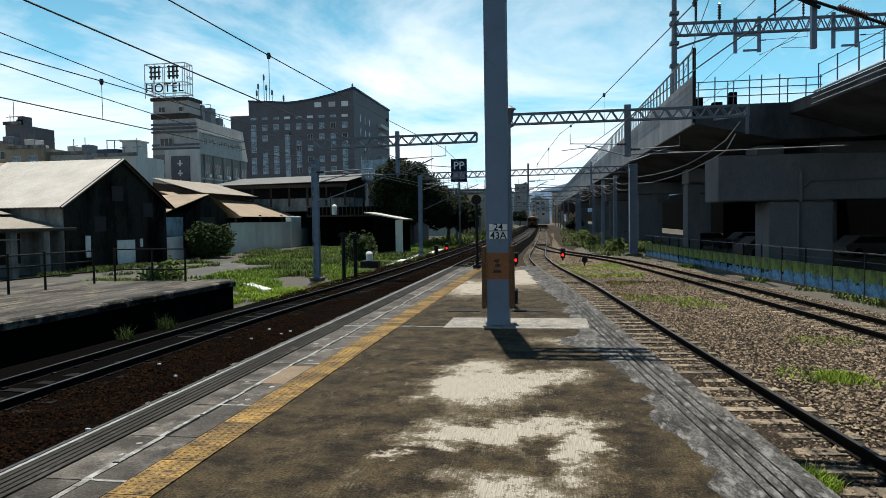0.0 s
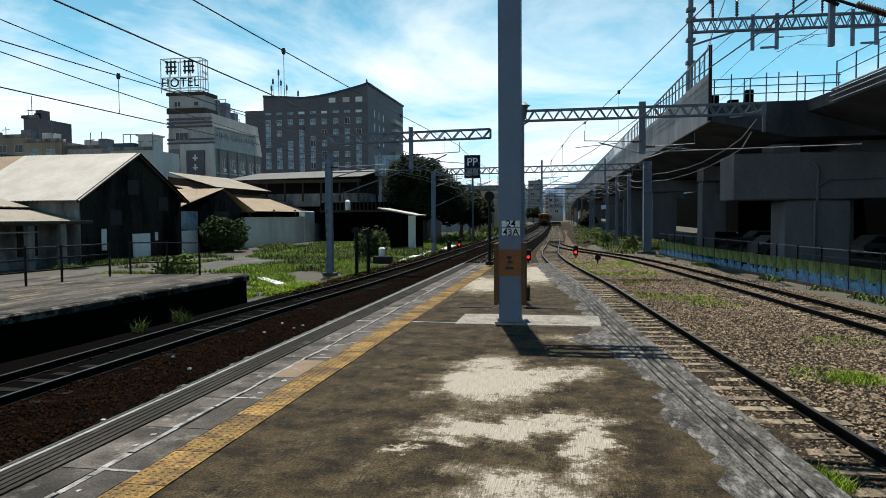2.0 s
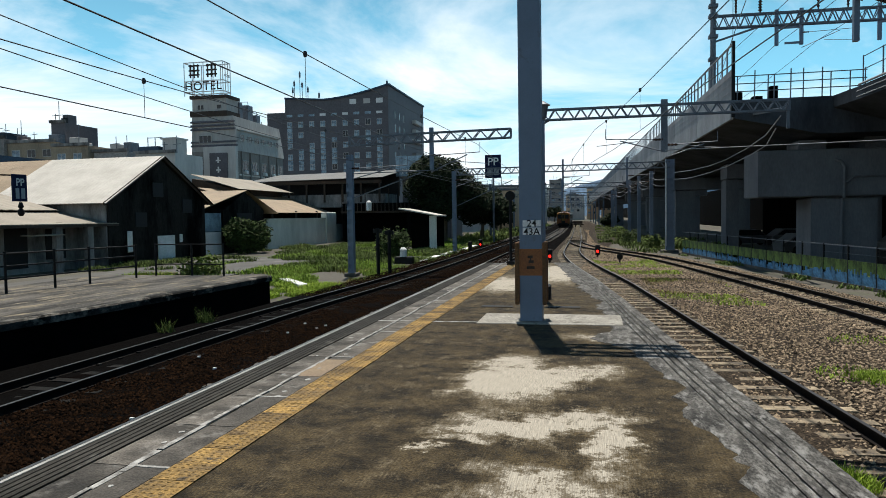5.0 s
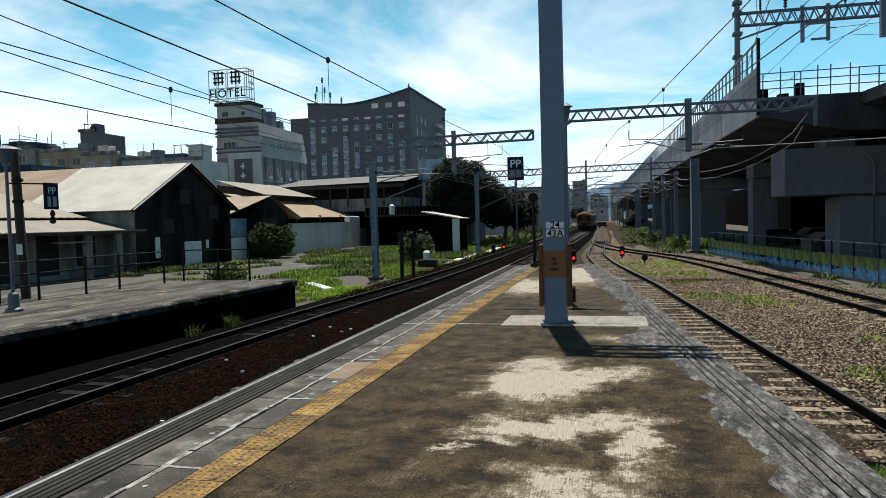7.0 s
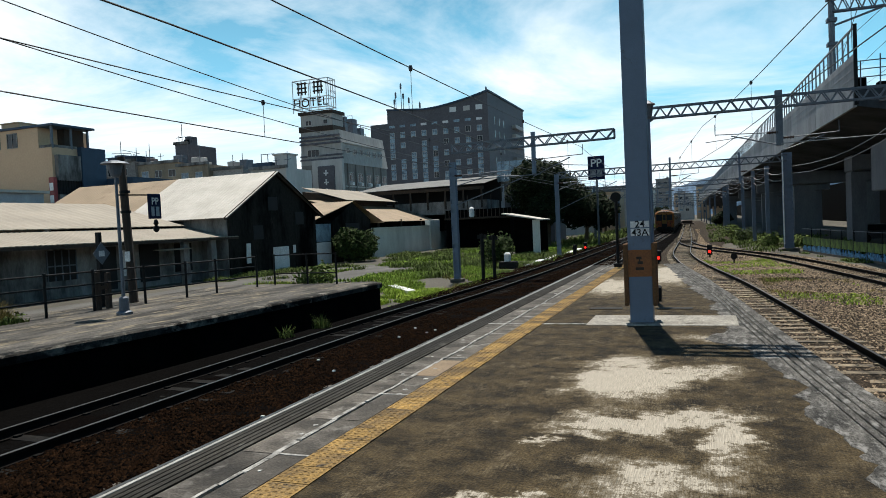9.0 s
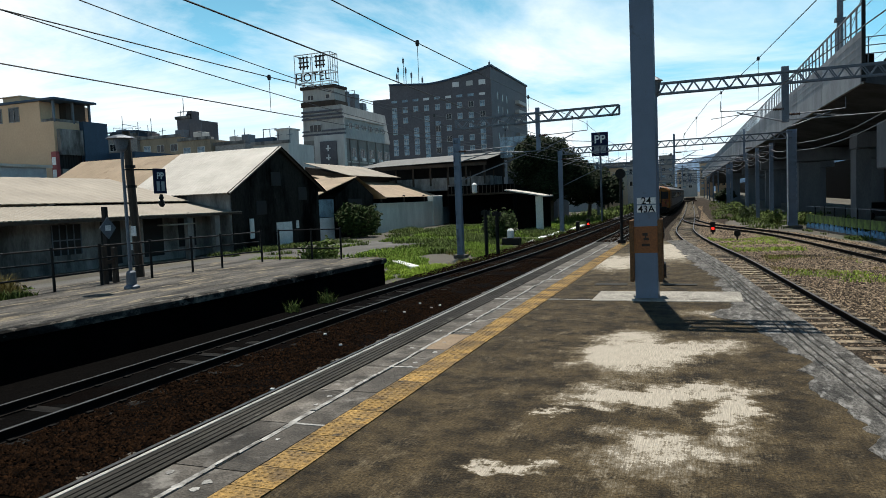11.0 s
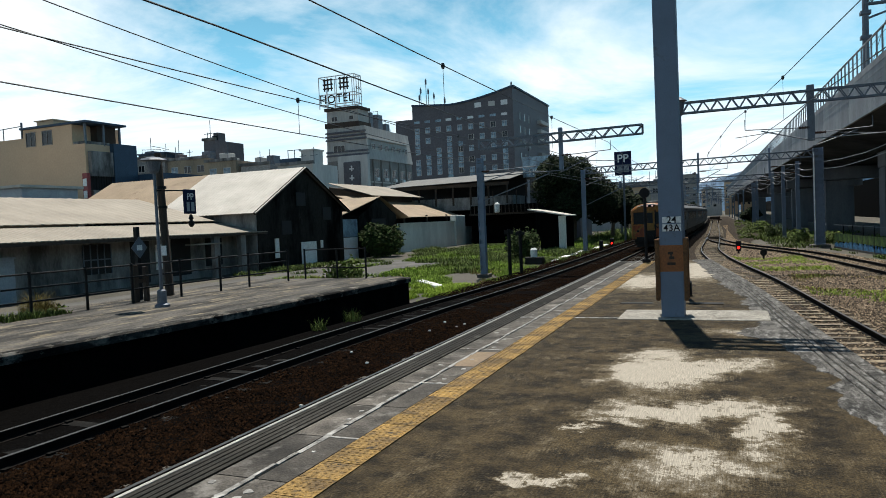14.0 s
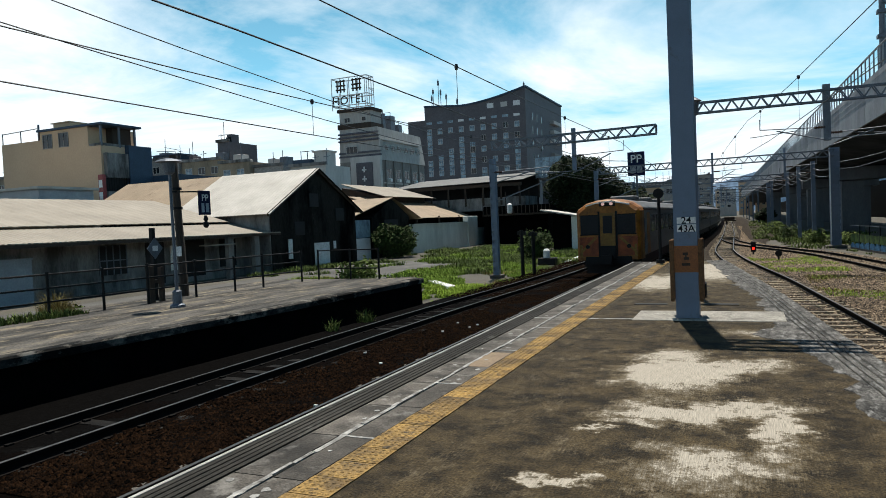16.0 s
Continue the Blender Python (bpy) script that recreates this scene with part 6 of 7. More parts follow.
part("bracket", Geo().bar((-0.1, -0.3, 3.44), (0.1, 1.1, 3.47), 0.04), M_BLACK, dpst)
for z in (2.9, 3.5):
    part("strap", Geo().lathe([(0.15, z), (0.15, z + 0.08)], Matrix.Translation((-0.11, 0, 0)), 8), M_BLACK, dpst)
brd = part("sign_board", Geo().box(0.06, 0.72, 2.72, 0.12, 1.22, 3.5, None, 0, 0.01), M_NAVY, dpst, "small navy sign board")
lettering("lettering", "PP", 0.3, dpst, M_SIGNW, pose(0.125, 0.97, 3.17, 90, 0, 90))
part("mark", Geo().box(0.12, 0.8, 2.8, 0.124, 0.93, 3.1), M_PALEBLUE, dpst)
part("mark", Geo().box(0.12, 1.0, 2.8, 0.124, 1.14, 3.1), M_PALEBLUE, dpst)
part("hanging_lamp", Geo().lathe([(0.04, 2.3), (0.09, 2.36), (0.09, 2.46), (0.04, 2.52), (0.08, 2.57), (0.04, 2.7)], Matrix.Translation((0.09, 1.0, 0)), 10), M_BLACK, dpst)
dia = thing("diamond_sign", "weathered diamond sign on a short post", "sign", (-16.3, 15.2, -0.5))
part("post", Geo().box(-0.06, -0.06, 0, 0.06, 0.06, 2.35), M_BLACK, dia)
part("panel", Geo().add([(0.07, 0, 1.42), (0.07, 0.3, 1.74), (0.07, 0, 2.06), (0.07, -0.3, 1.74), (0.09, 0, 1.42), (0.09, 0.3, 1.74), (0.09, 0, 2.06), (0.09, -0.3, 1.74)],
                      [(3, 2, 1, 0), (4, 5, 6, 7), (0, 1, 5, 4), (1, 2, 6, 5), (2, 3, 7, 6), (3, 0, 4, 7)]), M_GALV, dia)
part("mark", Geo().box(0.09, -0.1, 1.66, 0.094, 0.1, 1.82), M_WHITEP, dia)
tagged(part("slatted_post", Geo().box(-0.08, -0.08, 0, 0.08, 0.08, 1.05).box(-0.06, 0.35, 0, 0.06, 0.47, 1.0).box(-0.03, -0.05, 0.55, 0.03, 0.45, 0.65), M_WOODB, at=(-15.75, 14.5, -0.3)), "dark timber stub posts by the fence", "post")
for x, y, h in ((-9.95, 33.8, 2.3), (-10.3, 33.0, 2.4)):
    tagged(part("marker_post", Geo().tube((0, 0, 0), (0, 0, h), 0.09, 8).box(-0.22, -0.06, h - 0.25, 0.22, 0.06, h - 0.05), M_BLACK, at=(x, y, -1.3)), "dark cable marker post in the weeds", "post")
sw = thing("switch_box", "small white-capped trackside box", "trackside box", (-11.6, 42.5, -1.3))
part("cabinet", Geo().box(-0.5, -0.3, 0, 0.6, 0.3, 0.45, None, 0, 0.03), M_BLACK, sw)
part("cap", Geo().lathe([(0.22, 0.45), (0.22, 0.9), (0.12, 1.02)]), M_WHITEP, sw)
for x, y, ln, a in ((-13.0, 29.0, 3.6, 38), (-11.3, 27.2, 0.9, 5), (-10.7, 46, 6, 3), (-10.9, 53, 5, 3), (-10.8, 62, 9, 2)):
    tagged(part("concrete_duct", Geo().box(-0.2, -ln / 2, 0, 0.2, ln / 2, 0.14, None, 0, 0.02), M_WHITEP if ln > 2 else M_BLACK, at=pose(x, y, -1.28, 0, 0, a)), "pale concrete cable duct lid lying in the weeds", "cable duct")
tagged(part("yard_path", Geo().box(-27.5, -5, -0.05, -18.5, 50, 0.0), M_ROAD, at=(0, 0, -1.28)), "worn grey paved yard path", "path", kind="structure")


# ---- fence by the viaduct ----
def fence_x(y):
    return smooth_line([(-10, 15.0), (10, 12.2), (24.4, 10.45), (30, 9.6), (40, 8.15), (53, 6.4)], y)


ef = thing("painted_fence", "hand-painted blue and green panel fence with a wire top", "fence", (0, 0, -1.25))
n = 40
for i in range(n):
    ya, yb = 14 + i * 0.98, 14 + i * 0.98 + 0.97
    xa, xb = fence_x(ya), fence_x(yb)
    a = math.degrees(math.atan2(xb - xa, yb - ya))
    m = pose(xa, ya, 0, 0, 0, -a)
    pn = part("panel", Geo().box(-0.02, 0, 0.45, 0.02, 0.97, 0.95), M_FGREEN, ef, at=m)
    r = random.Random(i)
    g = Geo()
    for j in range(9):
        g.box(-0.024, j * 0.108, 0.05, 0.024, j * 0.108 + 0.104, 0.34 + r.random() * 0.3 - (0.15 if i > 18 else 0))
    part("painted_slats", g, M_FBLUE, pn, "blue painted grass strokes")
    part("kerb", Geo().box(-0.05, 0, -0.1, 0.05, 0.97, 0.06), M_SLEEPER, pn)
    if i % 2 == 0:
        part("post", Geo().box(xa - 0.03, ya - 0.03, 0, xa + 0.03, ya + 0.03, 1.55), M_BLACK, ef)
g = Geo()
for i in range(20):
    ya, yb = 14 + i * 1.96, 14 + (i + 1) * 1.96
    g.bar((fence_x(ya), ya, 1.5), (fence_x(yb), yb, 1.5), 0.035)
    if i < 9:
        g.bar((fence_x(ya), ya, 1.2), (fence_x(yb), yb, 1.2), 0.012)
part("top_rail", g, M_GALV, ef)


# ---- plants ----
def blades(rnd, g, x, y, z, h, w, lean=1.1):
    a = rnd.uniform(0, math.tau)
    dx, dy = math.cos(a), math.sin(a)
    l = h * lean * rnd.uniform(0.2, 1)
    px, py = -dy * w / 2, dx * w / 2
    o = len(g.v)
    g.v += [(x - px, y - py, z), (x + px, y + py, z), (x + dx * l * 0.4 + px * 0.7, y + dy * l * 0.4 + py * 0.7, z + h * 0.6), (x + dx * l * 0.4 - px * 0.7, y + dy * l * 0.4 - py * 0.7, z + h * 0.6), (x + dx * l, y + dy * l, z + h)]
    g.f += [(o, o + 1, o + 2, o + 3), (o + 3, o + 2, o + 4)]
    g.k += [0, 0]


def raw_mesh(name, g, material):
    me = bpy.data.meshes.new(name)
    me.from_pydata(g.v, [], g.f)
    me.materials.append(material)
    me.update()
    return me


def meadow(name, label, x0, x1, y0, y1, count, h, material, thresh, seed, z=-1.32, w=0.03, taper=None, scale=0.35):
    rnd = random.Random(seed)
    g = Geo()
    tries = 0
    while len(g.f) < count * 2 and tries < count * 9:
        tries += 1
        x, y = rnd.uniform(x0, x1), rnd.uniform(y0, y1)
        if taper and not taper(x, y):
            continue
        v = noise.noise((x * scale, y * scale, seed * 1.7))
        if v < thresh:
            continue
        blades(rnd, g, x, y, z, h * rnd.uniform(0.4, 1.15) * (0.6 + min(v - thresh, 0.6)), w * rnd.uniform(0.6, 1.5))
    return tagged(part(name, raw_mesh(name, g, material), None), label, "grass", kind="stuff")


WEST = lambda x, y: x < smooth_line(T2, y) - 1.7 and not (-27.5 < x < -19 and y < 47 and noise.noise((x * 0.4, y * 0.25, 5)) < 0.15)
meadow("weeds", "bright green weeds in the yard", -24, -9.5, 22.8, 40, 20000, 0.27, M_GRASS, 0.02, 1, taper=WEST)
meadow("weeds", "mixed green weeds in the yard", -30, -9.8, 36, 75, 30000, 0.42, M_GRASSD, -0.02, 2, w=0.045, taper=WEST)
meadow("weeds", "bright green weeds along the track", -24, -9.5, 34, 80, 17000, 0.34, M_GRASS, 0.1, 8, w=0.05, taper=WEST)
meadow("weeds", "lush weeds at the old platform end", -13.5, -10.3, 22.2, 28.5, 6500, 0.28, M_LUSH, -0.12, 18, scale=0.8)
meadow("weeds", "dry tufts on the yard edge", -24, -9.7, 23, 40, 3500, 0.3, M_DRY, 0.15, 3, taper=WEST)
meadow("weeds", "grass strip behind the old platform", -18.5, -16.4, 2, 24, 5000, 0.35, M_GRASSD, 0.0, 4, z=-1.3)
meadow("weeds", "thin grass at the platform fence foot", -16.2, -15.0, 10, 21.5, 900, 0.22, M_GRASSD, 0.1, 5, z=-0.31, taper=lambda x, y: abs(x - fence_w(y)) < 0.25)
BETW = lambda x, y: smooth_line(T3, y) + 0.9 < x < smooth_line(T4, y) - 0.9
meadow("weeds", "green weeds between the diverging tracks", -0.5, 4, 33, 45, 3800, 0.16, M_LUSH, 0.0, 6, z=-1.18, taper=BETW)
meadow("weeds", "yellowing weeds between the tracks", 2, 5.2, 25, 31, 900, 0.12, M_DRY, 0.05, 7, z=-1.17, taper=BETW)
meadow("weeds", "green weeds between the tracks", 2.2, 5.0, 22, 31, 1300, 0.12, M_LUSH, 0.15, 17, z=-1.17, taper=BETW)
meadow("weeds", "sparse green tufts on grey ballast", 3.6, 7, 9, 19, 500, 0.09, M_LUSH, 0.38, 9, z=-1.16, taper=BETW, scale=0.6)
meadow("weeds", "weeds at the fence foot", 5.5, 11, 18, 54, 2200, 0.22, M_GRASSD, 0.1, 10, z=-1.3, w=0.06, taper=lambda x, y: abs(x - fence_x(y) + 0.35) < 0.5)
meadow("weeds", "weeds under the viaduct", 2.5, 12, 54, 95, 4500, 0.38, M_GRASSD, 0.02, 11, z=-1.32, w=0.06)
meadow("weeds", "tall weeds between far tracks and viaduct", 0.6, 6, 70, 190, 6000, 0.4, M_GRASSD, 0.05, 12, z=-1.32, w=0.12)
meadow("weeds", "weeds along the far western track edge", -16, -10.6, 76, 190, 10000, 0.8, M_GRASSD, -0.15, 13, z=-1.32, w=0.12)


def tuft(name, label, x, y, z, r, h, count, material, seed):
    rnd = random.Random(seed)
    g = Geo()
    for _ in range(count):
        a, q = rnd.uniform(0, math.tau), r * math.sqrt(rnd.random())
        blades(rnd, g, q * math.cos(a), q * math.sin(a), 0, h * rnd.uniform(0.4, 1.1) * (1 - 0.5 * q / r), 0.014, 0.9)
    return tagged(part(name, raw_mesh(name, g, material), None, at=(x, y, z)), label, "plant")


tuft("weed_clump", "green weed clump between the rails", 2.45, 7.6, -1.17, 0.32, 0.26, 900, M_LUSH, 31)
tuft("weed_clump", "green weed clump on grey ballast", 4.6, 12.6, -1.17, 0.45, 0.2, 800, M_LUSH, 32)
tuft("weed_clump", "bright weed clump at the ballast edge", 5.2, 9.3, -1.17, 0.5, 0.25, 800, M_LUSH, 33)
tuft("pampas_clump", "dry straw-coloured grass clump", -16.7, 12.2, -0.42, 0.42, 0.85, 900, M_DRY, 34)
tuft("weed_clump", "pale weed growing from the platform wall", -10.3, 17.2, -1.2, 0.25, 0.55, 160, M_GRASSD, 35)
tuft("weed_clump", "pale weed growing from the platform wall", -10.3, 15.4, -1.2, 0.2, 0.5, 120, M_GRASSD, 36)


def leaf_cloud(rnd, g, centre, rad, count, size):
    cx, cy, cz = centre
    for _ in range(count):
        while True:
            p = Vector((rnd.uniform(-1, 1), rnd.uniform(-1, 1), rnd.uniform(-1, 1)))
            if 0.25 < p.length < 1:
                break
        p = p * (1 + 0.25 * noise.noise(p * 2.1))
        c = Vector((cx + p.x * rad[0], cy + p.y * rad[1], cz + p.z * rad[2]))
        u = Vector((rnd.gauss(0, 1), rnd.gauss(0, 1), rnd.gauss(0, 0.6))).normalized()
        v = u.orthogonal().normalized()
        s = size * rnd.uniform(0.6, 1.4)
        o = len(g.v)
        g.v += [tuple(c - u * s), tuple(c + v * s * 0.45 + Vector((0, 0, s * 0.1))), tuple(c + u * s), tuple(c - v * s * 0.45)]
        g.f.append((o, o + 1, o + 2, o + 3))
        g.k.append(0)


def tree(label, x, y, h, r, seed, leaves=9000, size=0.22, material=None):
    rnd = random.Random(seed)
    t = thing("tree", label, "tree", (x, y, -1.35))
    g = Geo().tube((0, 0, 0), (0.2, 0, h * 0.35), r * 0.09, 8, r * 0.06)
    lg = Geo()
    for i in range(11):
        a = i * 2.4 + rnd.uniform(-0.3, 0.3)
        q = r * rnd.uniform(0.35, 0.75)
        c = (q * math.cos(a), q * math.sin(a), h * rnd.uniform(0.42, 0.85))
        g.tube((0.2, 0, h * rnd.uniform(0.25, 0.38)), c, r * 0.035, 6, r * 0.012)
        leaf_cloud(rnd, lg, c, (r * 0.42, r * 0.42, h * 0.2), leaves // 12, size)
    leaf_cloud(rnd, lg, (0, 0, h * 0.68), (r * 0.6, r * 0.6, h * 0.32), leaves // 6, size)
    part("trunk", g, M_BARK, t)
    part("crown", raw_mesh("crown", lg, material or M_LEAF), None, t, "dense dark green foliage")
    return t


tree("broad dark green tree beside the yard", -15.9, 75, 9.3, 5.0, 41, 30000, 0.19)
tree("dark tree further along the track", -12.8, 82, 6.0, 3.0, 43, 6000, 0.28)
for i, (x, y, hh) in enumerate(((-16, 118, 6), (-18, 140, 5), (-17, 200, 6), (-15, 290, 6), (3.6, 150, 3))):
    tree("far dark green tree along the line", x, y, hh, hh * 0.6, 44 + i, 1800, 0.5)


def bush(label, x, y, z, r, h, count, seed, material=None, size=0.11):
    rnd = random.Random(seed)
    g = Geo()
    for i in range(5):
        a = rnd.uniform(0, math.tau)
        leaf_cloud(rnd, g, (r * 0.45 * math.cos(a), r * 0.45 * math.sin(a), h * rnd.uniform(0.35, 0.6)), (r * 0.6, r * 0.6, h * 0.45), count // 5, size)
    b = thing("bush", label, "bush", (x, y, z))
    part("foliage", raw_mesh("foliage", g, material or M_BUSH), None, b)
    st = Geo()
    for i in range(4):
        a = i * 1.6
        st.tube((0, 0, 0), (r * 0.4 * math.cos(a), r * 0.4 * math.sin(a), h * 0.5), 0.03, 5)
    part("stems", st, M_BARK, b)
    return b


bush("rounded green bush in front of the store", -29.2, 56.3, -1.35, 2.2, 3.0, 5000, 51, size=0.16)
bush("flowering weed bush at the platform end", -14.6, 24.0, -1.35, 0.9, 1.7, 1800, 52, M_GRASSD, 0.09)
bush("low bush behind the fence", -18.4, 14.2, -1.35, 0.8, 1.0, 1200, 53, M_GRASSD, 0.08)
bush("bush by the mast", -13.6, 47, -1.35, 1.3, 2.2, 1800, 54, M_BUSH, 0.12)
for i, (x, y, r, h) in enumerate(((6.9, 55, 1.2, 2.4), (7.6, 52, 1.0, 1.9), (8.4, 47.5, 1.1, 1.6), (9.2, 43, 0.8, 1.3), (5.0, 62, 1.2, 2.6), (3.8, 72, 1.5, 3.0), (10.8, 30.5, 0.8, 1.3), (11.6, 26.4, 0.9, 1.5), (3.0, 90, 2.0, 3.2), (10.6, 33, 0.8, 1.7), (9.9, 36, 0.7, 1.5), (9.2, 39.5, 0.8, 1.6), (8.2, 49.5, 0.9, 1.8), (11.3, 29, 0.6, 1.6), (6.2, 58, 1.3, 2.2))):
    bush("straggly green creeper bush by the fence", x, y, -1.35, r * 0.6, h * 0.5, 600, 60 + i, M_BUSH if i % 2 else M_GRASSD, 0.12)


# ---- ballast stones ----
def stones(name, label, count, place, size, material, seed):
    rnd = random.Random(seed)
    g = Geo()
    base = [(1, 0, 0.1), (-0.2, 0.9, 0), (-0.9, -0.3, 0.05), (0.1, -0.8, 0), (0.1, 0.1, 0.75), (0, 0, -0.6)]
    faces = [(0, 1, 4), (1, 2, 4), (2, 3, 4), (3, 0, 4), (1, 0, 5), (2, 1, 5), (3, 2, 5), (0, 3, 5)]
    for _ in range(count):
        x, y, z = place(rnd)
        s = size * rnd.uniform(0.6, 1.5)
        a = rnd.uniform(0, math.tau)
        c, d = math.cos(a) * s, math.sin(a) * s
        hgt = s * rnd.uniform(0.6, 1.2)
        o = len(g.v)
        g.v += [(x + u * c - v * d, y + u * d + v * c, z + w * hgt) for u, v, w in base]
        g.f += [(o + i, o + j, o + k) for i, j, k in faces]
    return tagged(part(name, raw_mesh(name, g, material), None), label, "ballast", kind="stuff")


def west_place(lo, hi):
    def f(rnd):
        y = lo + (hi - lo) * rnd.random() ** 1.5
        x = rnd.uniform(-8.25, -4.4) if y < 23.4 else rnd.uniform(-10.4, -4.4)
        return x, y, -1.15 + 0.03 * noise.noise((x, y, 0))
    return f


def east_place(lo, hi):
    def f(rnd):
        y = lo + (hi - lo) * rnd.random() ** 1.6
        x = rnd.uniform(edge_right(min(y, 23)) + 0.1, smooth_line(T4, y) + 1.8)
        on = abs(x - smooth_line(T3, y)) < 1.05
        return x, y, -1.155 - (rnd.uniform(0.0, 0.04) if on else 0)
    return f


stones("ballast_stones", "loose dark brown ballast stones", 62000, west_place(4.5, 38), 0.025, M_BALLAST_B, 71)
stones("ballast_stones", "loose grey ballast stones further along", 32000, east_place(36, 130), 0.045, M_BALLAST_G, 74)
stones("ballast_stones", "loose brown ballast stones further along", 12000, west_place(36, 80), 0.045, M_BALLAST_B, 75)
stones("ballast_stones", "loose grey-brown ballast stones", 95000, east_place(4.5, 40), 0.026, M_BALLAST_G, 72)
g = Geo()
rnd = random.Random(73)
for _ in range(7):
    x, y = rnd.uniform(-8.0, -5.8), rnd.uniform(8, 26)
    g.box(x, y, -1.14, x + 0.06, y + 0.04, -1.11)
tagged(part("litter", g, M_WHITEP), "small pale litter scraps on the ballast", "litter", kind="stuff")

tro = thing("maintenance_trolley", "low rusty maintenance trolley on the far track", "track trolley", (-2.9, 150, RAIL_Z))
part("deck", Geo().box(-1.2, 0, 0.5, 1.2, 4, 0.75, None, 0, 0.03), M_WOODB, tro)
part("engine_cover", Geo().box(-1.0, 0.8, 0.75, 0.9, 3.4, 1.35, None, 0, 0.08), M_WOODB, tro)
for s in (-1, 1):
    for y in (0.7, 3.3):
        part("wheel", Geo().tube((s * 0.5, y, 0.3), (s * 0.62, y, 0.3), 0.3, 12), M_STEEL, tro)

# ---- train ----
def railcar(front):
    """One car: origin on the rails under its front end, body running to +y, 2.75 m wide."""
    L, W2 = 19.6, 1.37
    car = thing("railcar", "stainless diesel railcar with an orange cab front" if front else "stainless steel railcar with a grey roof", "railcar", (0, 0, 0), "train cars")
    prof = [(-W2, 0.95), (-W2, 2.95), (-W2 + 0.07, 3.12), (-0.95, 3.36), (-0.45, 3.5), (0, 3.53), (0.45, 3.5), (0.95, 3.36), (W2 - 0.07, 3.12), (W2, 2.95), (W2, 0.95)]
    y0 = 0.85 if front else 0.1
    part("body", Geo().prism(prof[:2] + prof[-2:], y0, L, "y"), M_TSTEEL, car, "corrugated stainless body side")
    part("roof", Geo().prism([(-W2, 2.95)] + prof[2:9] + [(W2, 2.95)], y0, L, "y"), M_TROOF, car, "dull grey roof")
    part("gutter", Geo().box(-W2 - 0.03, y0, 3.0, -W2 + 0.08, L, 3.07).box(W2 - 0.08, y0, 3.0, W2 + 0.03, L, 3.07), M_TSTEEL, car)
    ribs = Geo()
    for s in (-1, 1):
        for i in range(6):
            ribs.box(s * W2 - 0.012, y0 + 0.1, 1.08 + i * 0.1, s * W2 + 0.012, L - 0.05, 1.12 + i * 0.1)
    part("ribs", ribs, M_TSTEEL, car)
    for s in (-1, 1):
        for i in range(8):
            y = y0 + 2.3 + i * 1.95
            if y < L - 2:
                part("window", Geo().box(s * W2 - 0.02, y, 1.95, s * W2 + 0.02, y + 1.35, 2.75), M_GLASS, car)
        for y in (y0 + 0.9, L - 1.4):
            part("door", Geo().box(s * W2 - 0.018, y, 1.0, s * W2 + 0.018, y + 0.85, 2.85), M_GALV if not front or y > 3 else M_TORG, car)
    for i in range(3):
        part("roof_vent", Geo().box(-0.55, 4 + i * 5.2, 3.48, 0.55, 5.6 + i * 5.2, 3.74, None, 0, 0.06), M_TROOF, car)
    part("underframe", Geo().box(-1.2, 1.0, 0.42, 1.2, L - 0.4, 0.97), M_BLACK, car)
    for yc in (3.2, L - 3.0):
        b = part("bogie", Geo().box(-1.0, yc - 1.5, 0.28, 1.0, yc + 1.5, 0.62), M_BLACK, car)
        for dy in (-1.0, 1.0):
            part("wheelset", Geo().tube((-0.62, yc + dy, 0.43), (-0.48, yc + dy, 0.43), 0.43, 16).tube((0.48, yc + dy, 0.43), (0.62, yc + dy, 0.43), 0.43, 16).tube((-0.6, yc + dy, 0.43), (0.6, yc + dy, 0.43), 0.08, 8), M_STEEL, b)
    if front:
        # rounded cab shell in rings, then the end wall's fittings
        g = Geo()
        rings = ((0.85, 0.0, 0.0), (0.35, 0.02, 0.02), (0.12, 0.07, 0.06), (0.0, 0.2, 0.15))
        pf = [(-W2 - 0.004, 0.82), (-W2 - 0.004, 2.95), (-W2 + 0.07, 3.13), (-0.95, 3.37), (-0.45, 3.51), (0, 3.54), (0.45, 3.51), (0.95, 3.37), (W2 - 0.07, 3.13), (W2 + 0.004, 2.95), (W2 + 0.004, 0.82)]
        m = len(pf)
        for y, ix, iz in rings:
            g.v += [(x * (1 - ix / W2), y, z - iz if z > 3.0 else z) for x, z in pf]
        for i in range(len(rings) - 1):
            g.f += [(i * m + j, i * m + (j + 1) % m, (i + 1) * m + (j + 1) % m, (i + 1) * m + j) for j in range(m)]
        g.f += [tuple(range(3 * m, 4 * m)), tuple(range(m - 1, -1, -1))]
        g.k = [0] * len(g.f)
        cab = part("cab_shell", g, M_TORG, car, "weathered orange cab front")
        part("front_roof_band", Geo().prism([(-0.9, 3.22), (-0.45, 3.33), (0, 3.36), (0.45, 3.33), (0.9, 3.22), (0.9, 3.27), (0.45, 3.38), (0, 3.42), (-0.45, 3.38), (-0.9, 3.27)], -0.03, 0.1, "y"), M_WHITEP, cab, "pale roof rim")
        for s in (-1, 1):
            w = part("windscreen", Geo().box(s * 0.76 - 0.37, -0.025, 1.98, s * 0.76 + 0.37, 0.02, 2.80, None, 0, 0.03), M_DARK, cab, "dark cab window")
            part("window_frame", Geo().box(s * 0.76 - 0.40, -0.018, 1.93, s * 0.76 + 0.40, 0.02, 1.985).box(s * 0.76 - 0.40, -0.018, 2.795, s * 0.76 + 0.40, 0.02, 2.84), M_BLACK, w)
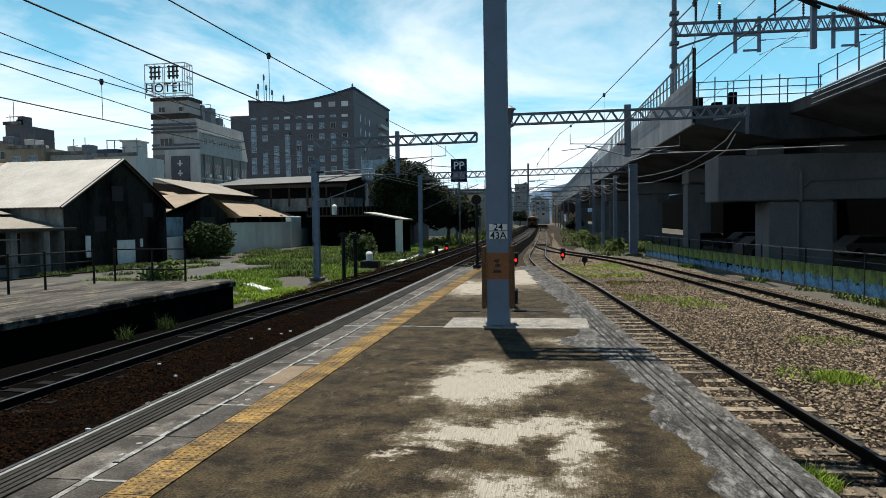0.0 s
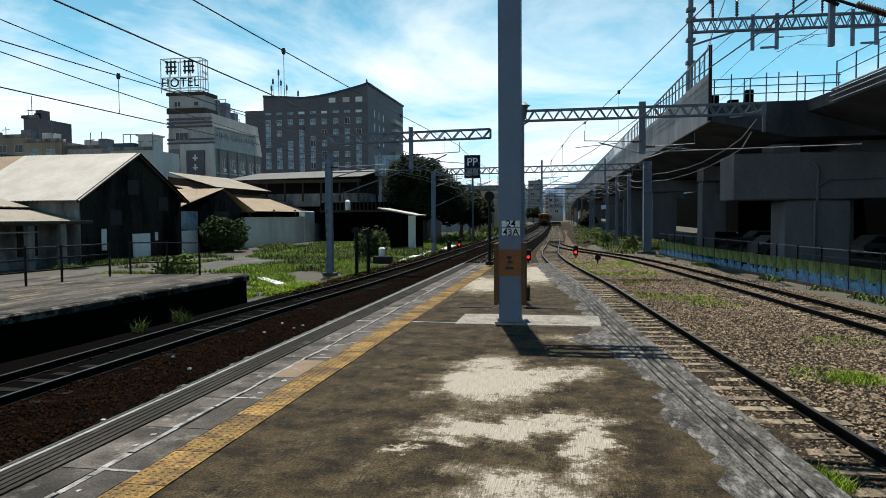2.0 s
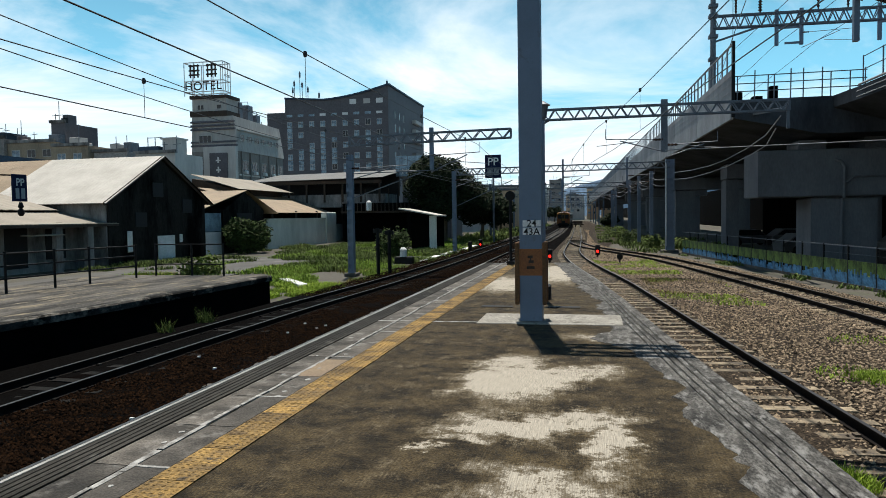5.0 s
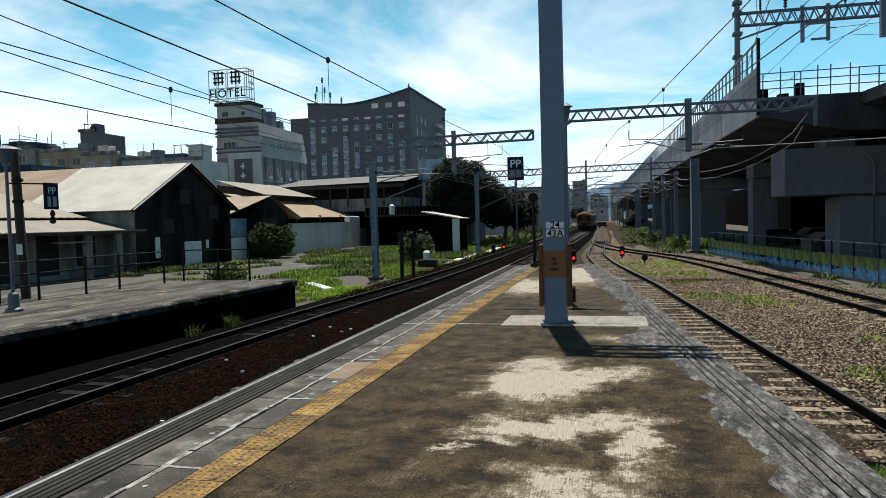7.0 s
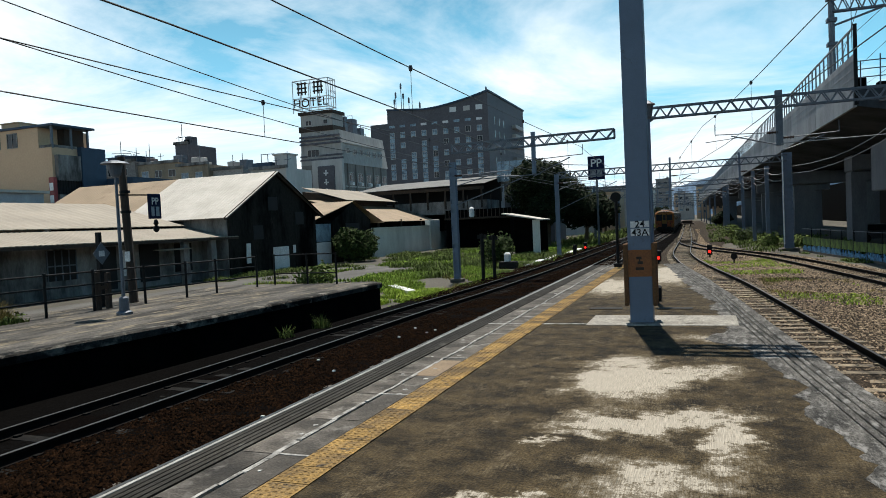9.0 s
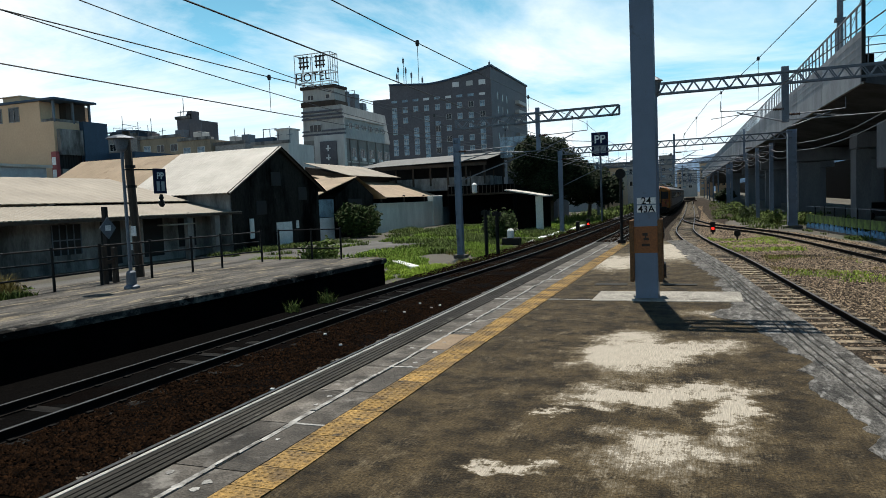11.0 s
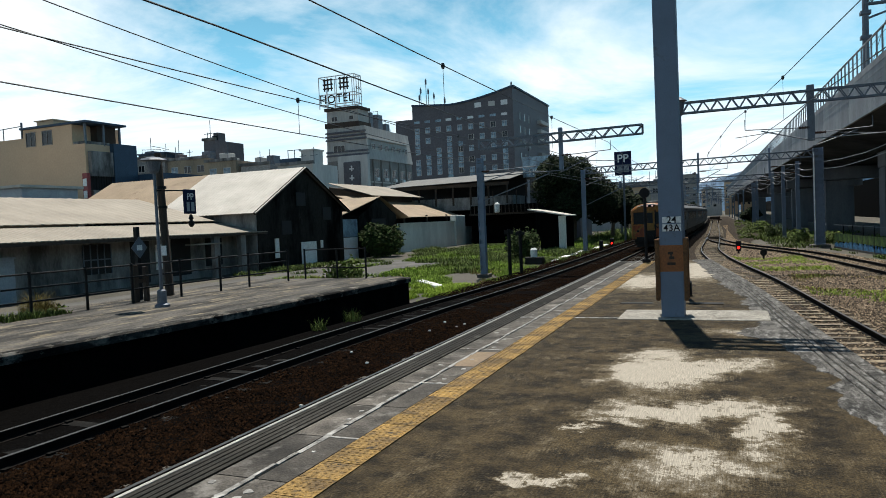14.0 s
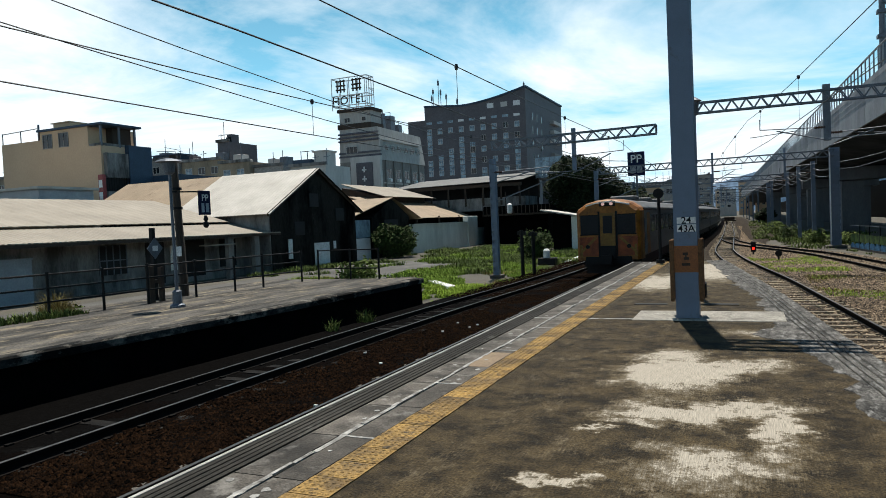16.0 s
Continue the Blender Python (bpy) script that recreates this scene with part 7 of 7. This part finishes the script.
            part("lower_panel", Geo().box(s * 0.8 - 0.4, -0.014, 1.0, s * 0.8 + 0.4, 0.02, 1.85), M_TRED, cab, "red-orange lower panel")
            g = Geo().add([(s * 0.42, -0.02, 1.82), (s * 1.18, -0.02, 1.05), (s * 1.18, -0.02, 1.2), (s * 0.56, -0.02, 1.84)], [(0, 1, 2, 3)])
            part("chevron", g, M_TYEL, cab, "yellow chevron stripe")
            part("tail_lamp", Geo().tube((s * 0.85, -0.06, 1.42), (s * 0.85, 0, 1.42), 0.09, 12), M_BLACK, cab)
            part("headlight", Geo().tube((s * 0.17, -0.06, 3.30), (s * 0.17, 0.1, 3.30), 0.07, 12), M_HEADLAMP, cab, "lit headlight")
            part("corner_post", Geo().box(s * 1.12 - 0.05, -0.03, 0.95, s * 1.12 + 0.05, 0.03, 1.5), M_TYEL, cab)
        part("headlight_housing", Geo().box(-0.34, -0.03, 3.2, 0.34, 0.4, 3.42, None, 0, 0.03), M_BLACK, cab)
        dr = part("gangway_door", Geo().box(-0.3, -0.04, 1.0, 0.3, 0.02, 2.9, None, 0, 0.015), M_TYEL, cab, "yellow gangway door")
        part("pane", Geo().box(-0.19, -0.055, 2.0, 0.19, -0.03, 2.78), M_DARK, dr)
        part("door_surround", Geo().box(-0.4, -0.03, 1.0, -0.32, 0.02, 2.98).box(0.32, -0.03, 1.0, 0.4, 0.02, 2.98), M_BLACK, cab)
        part("gangway_plate", Geo().box(-0.36, -0.22, 0.85, 0.36, 0.0, 1.45, None, 0, 0.04), M_BLACK, cab, "dark gangway plate")
        part("coupler", Geo().box(-0.16, -0.55, 0.72, 0.16, 0.1, 1.0, None, 0, 0.04).box(-0.24, -0.62, 0.66, 0.24, -0.45, 1.06), M_BLACK, cab)
        part("buffer_beam", Geo().box(-0.95, -0.04, 0.62, 0.95, 0.3, 0.97), M_BLACK, cab)
        part("plough", Geo().prism([(-1.05, 0.2), (1.05, 0.2), (0.9, 0.62), (-0.9, 0.62)], 0.35, 0.5, "y"), M_BLACK, cab)
        part("cab_handrail", Geo().tube((W2 + 0.04, 0.7, 1.1), (W2 + 0.04, 0.7, 2.6), 0.02, 6), M_GALV, cab)
    return car


cars = [railcar(True), railcar(False)]
seen = set()
for car in cars:
    for ob in car.children_recursive:
        if ob.data not in seen:
            seen.add(ob.data)
            ob.data.transform(Matrix.Diagonal((1, 1, 0.94, 1)))
for i in range(2, 6):
    cars.append(copy_thing(cars[1], pose(0, 0, 0)))

# position of the leading cab along the track, by the second
RUN = [(0, 203), (1.5, 187.3), (3.5, 166), (5, 150.3), (7, 129.3), (9, 107.8), (11, 85.7), (12, 74.4), (13, 63), (13.5, 57), (14, 51), (14.5, 45.4), (15, 39.9), (15.5, 34.4), (16, 29.0)]


def at_track(y):
    return smooth_line(T1, y)


def motions():
    for i, car in enumerate(cars):
        rows = []
        for t, y in RUN:
            yy = y + i * 20.0
            a = math.degrees(math.atan2(at_track(yy + 17) - at_track(yy + 3), 14))
            rows.append((t, pose(at_track(yy + 3), yy, RAIL_Z, 0, 0, -a)))
        walk(car, rows)


motions()
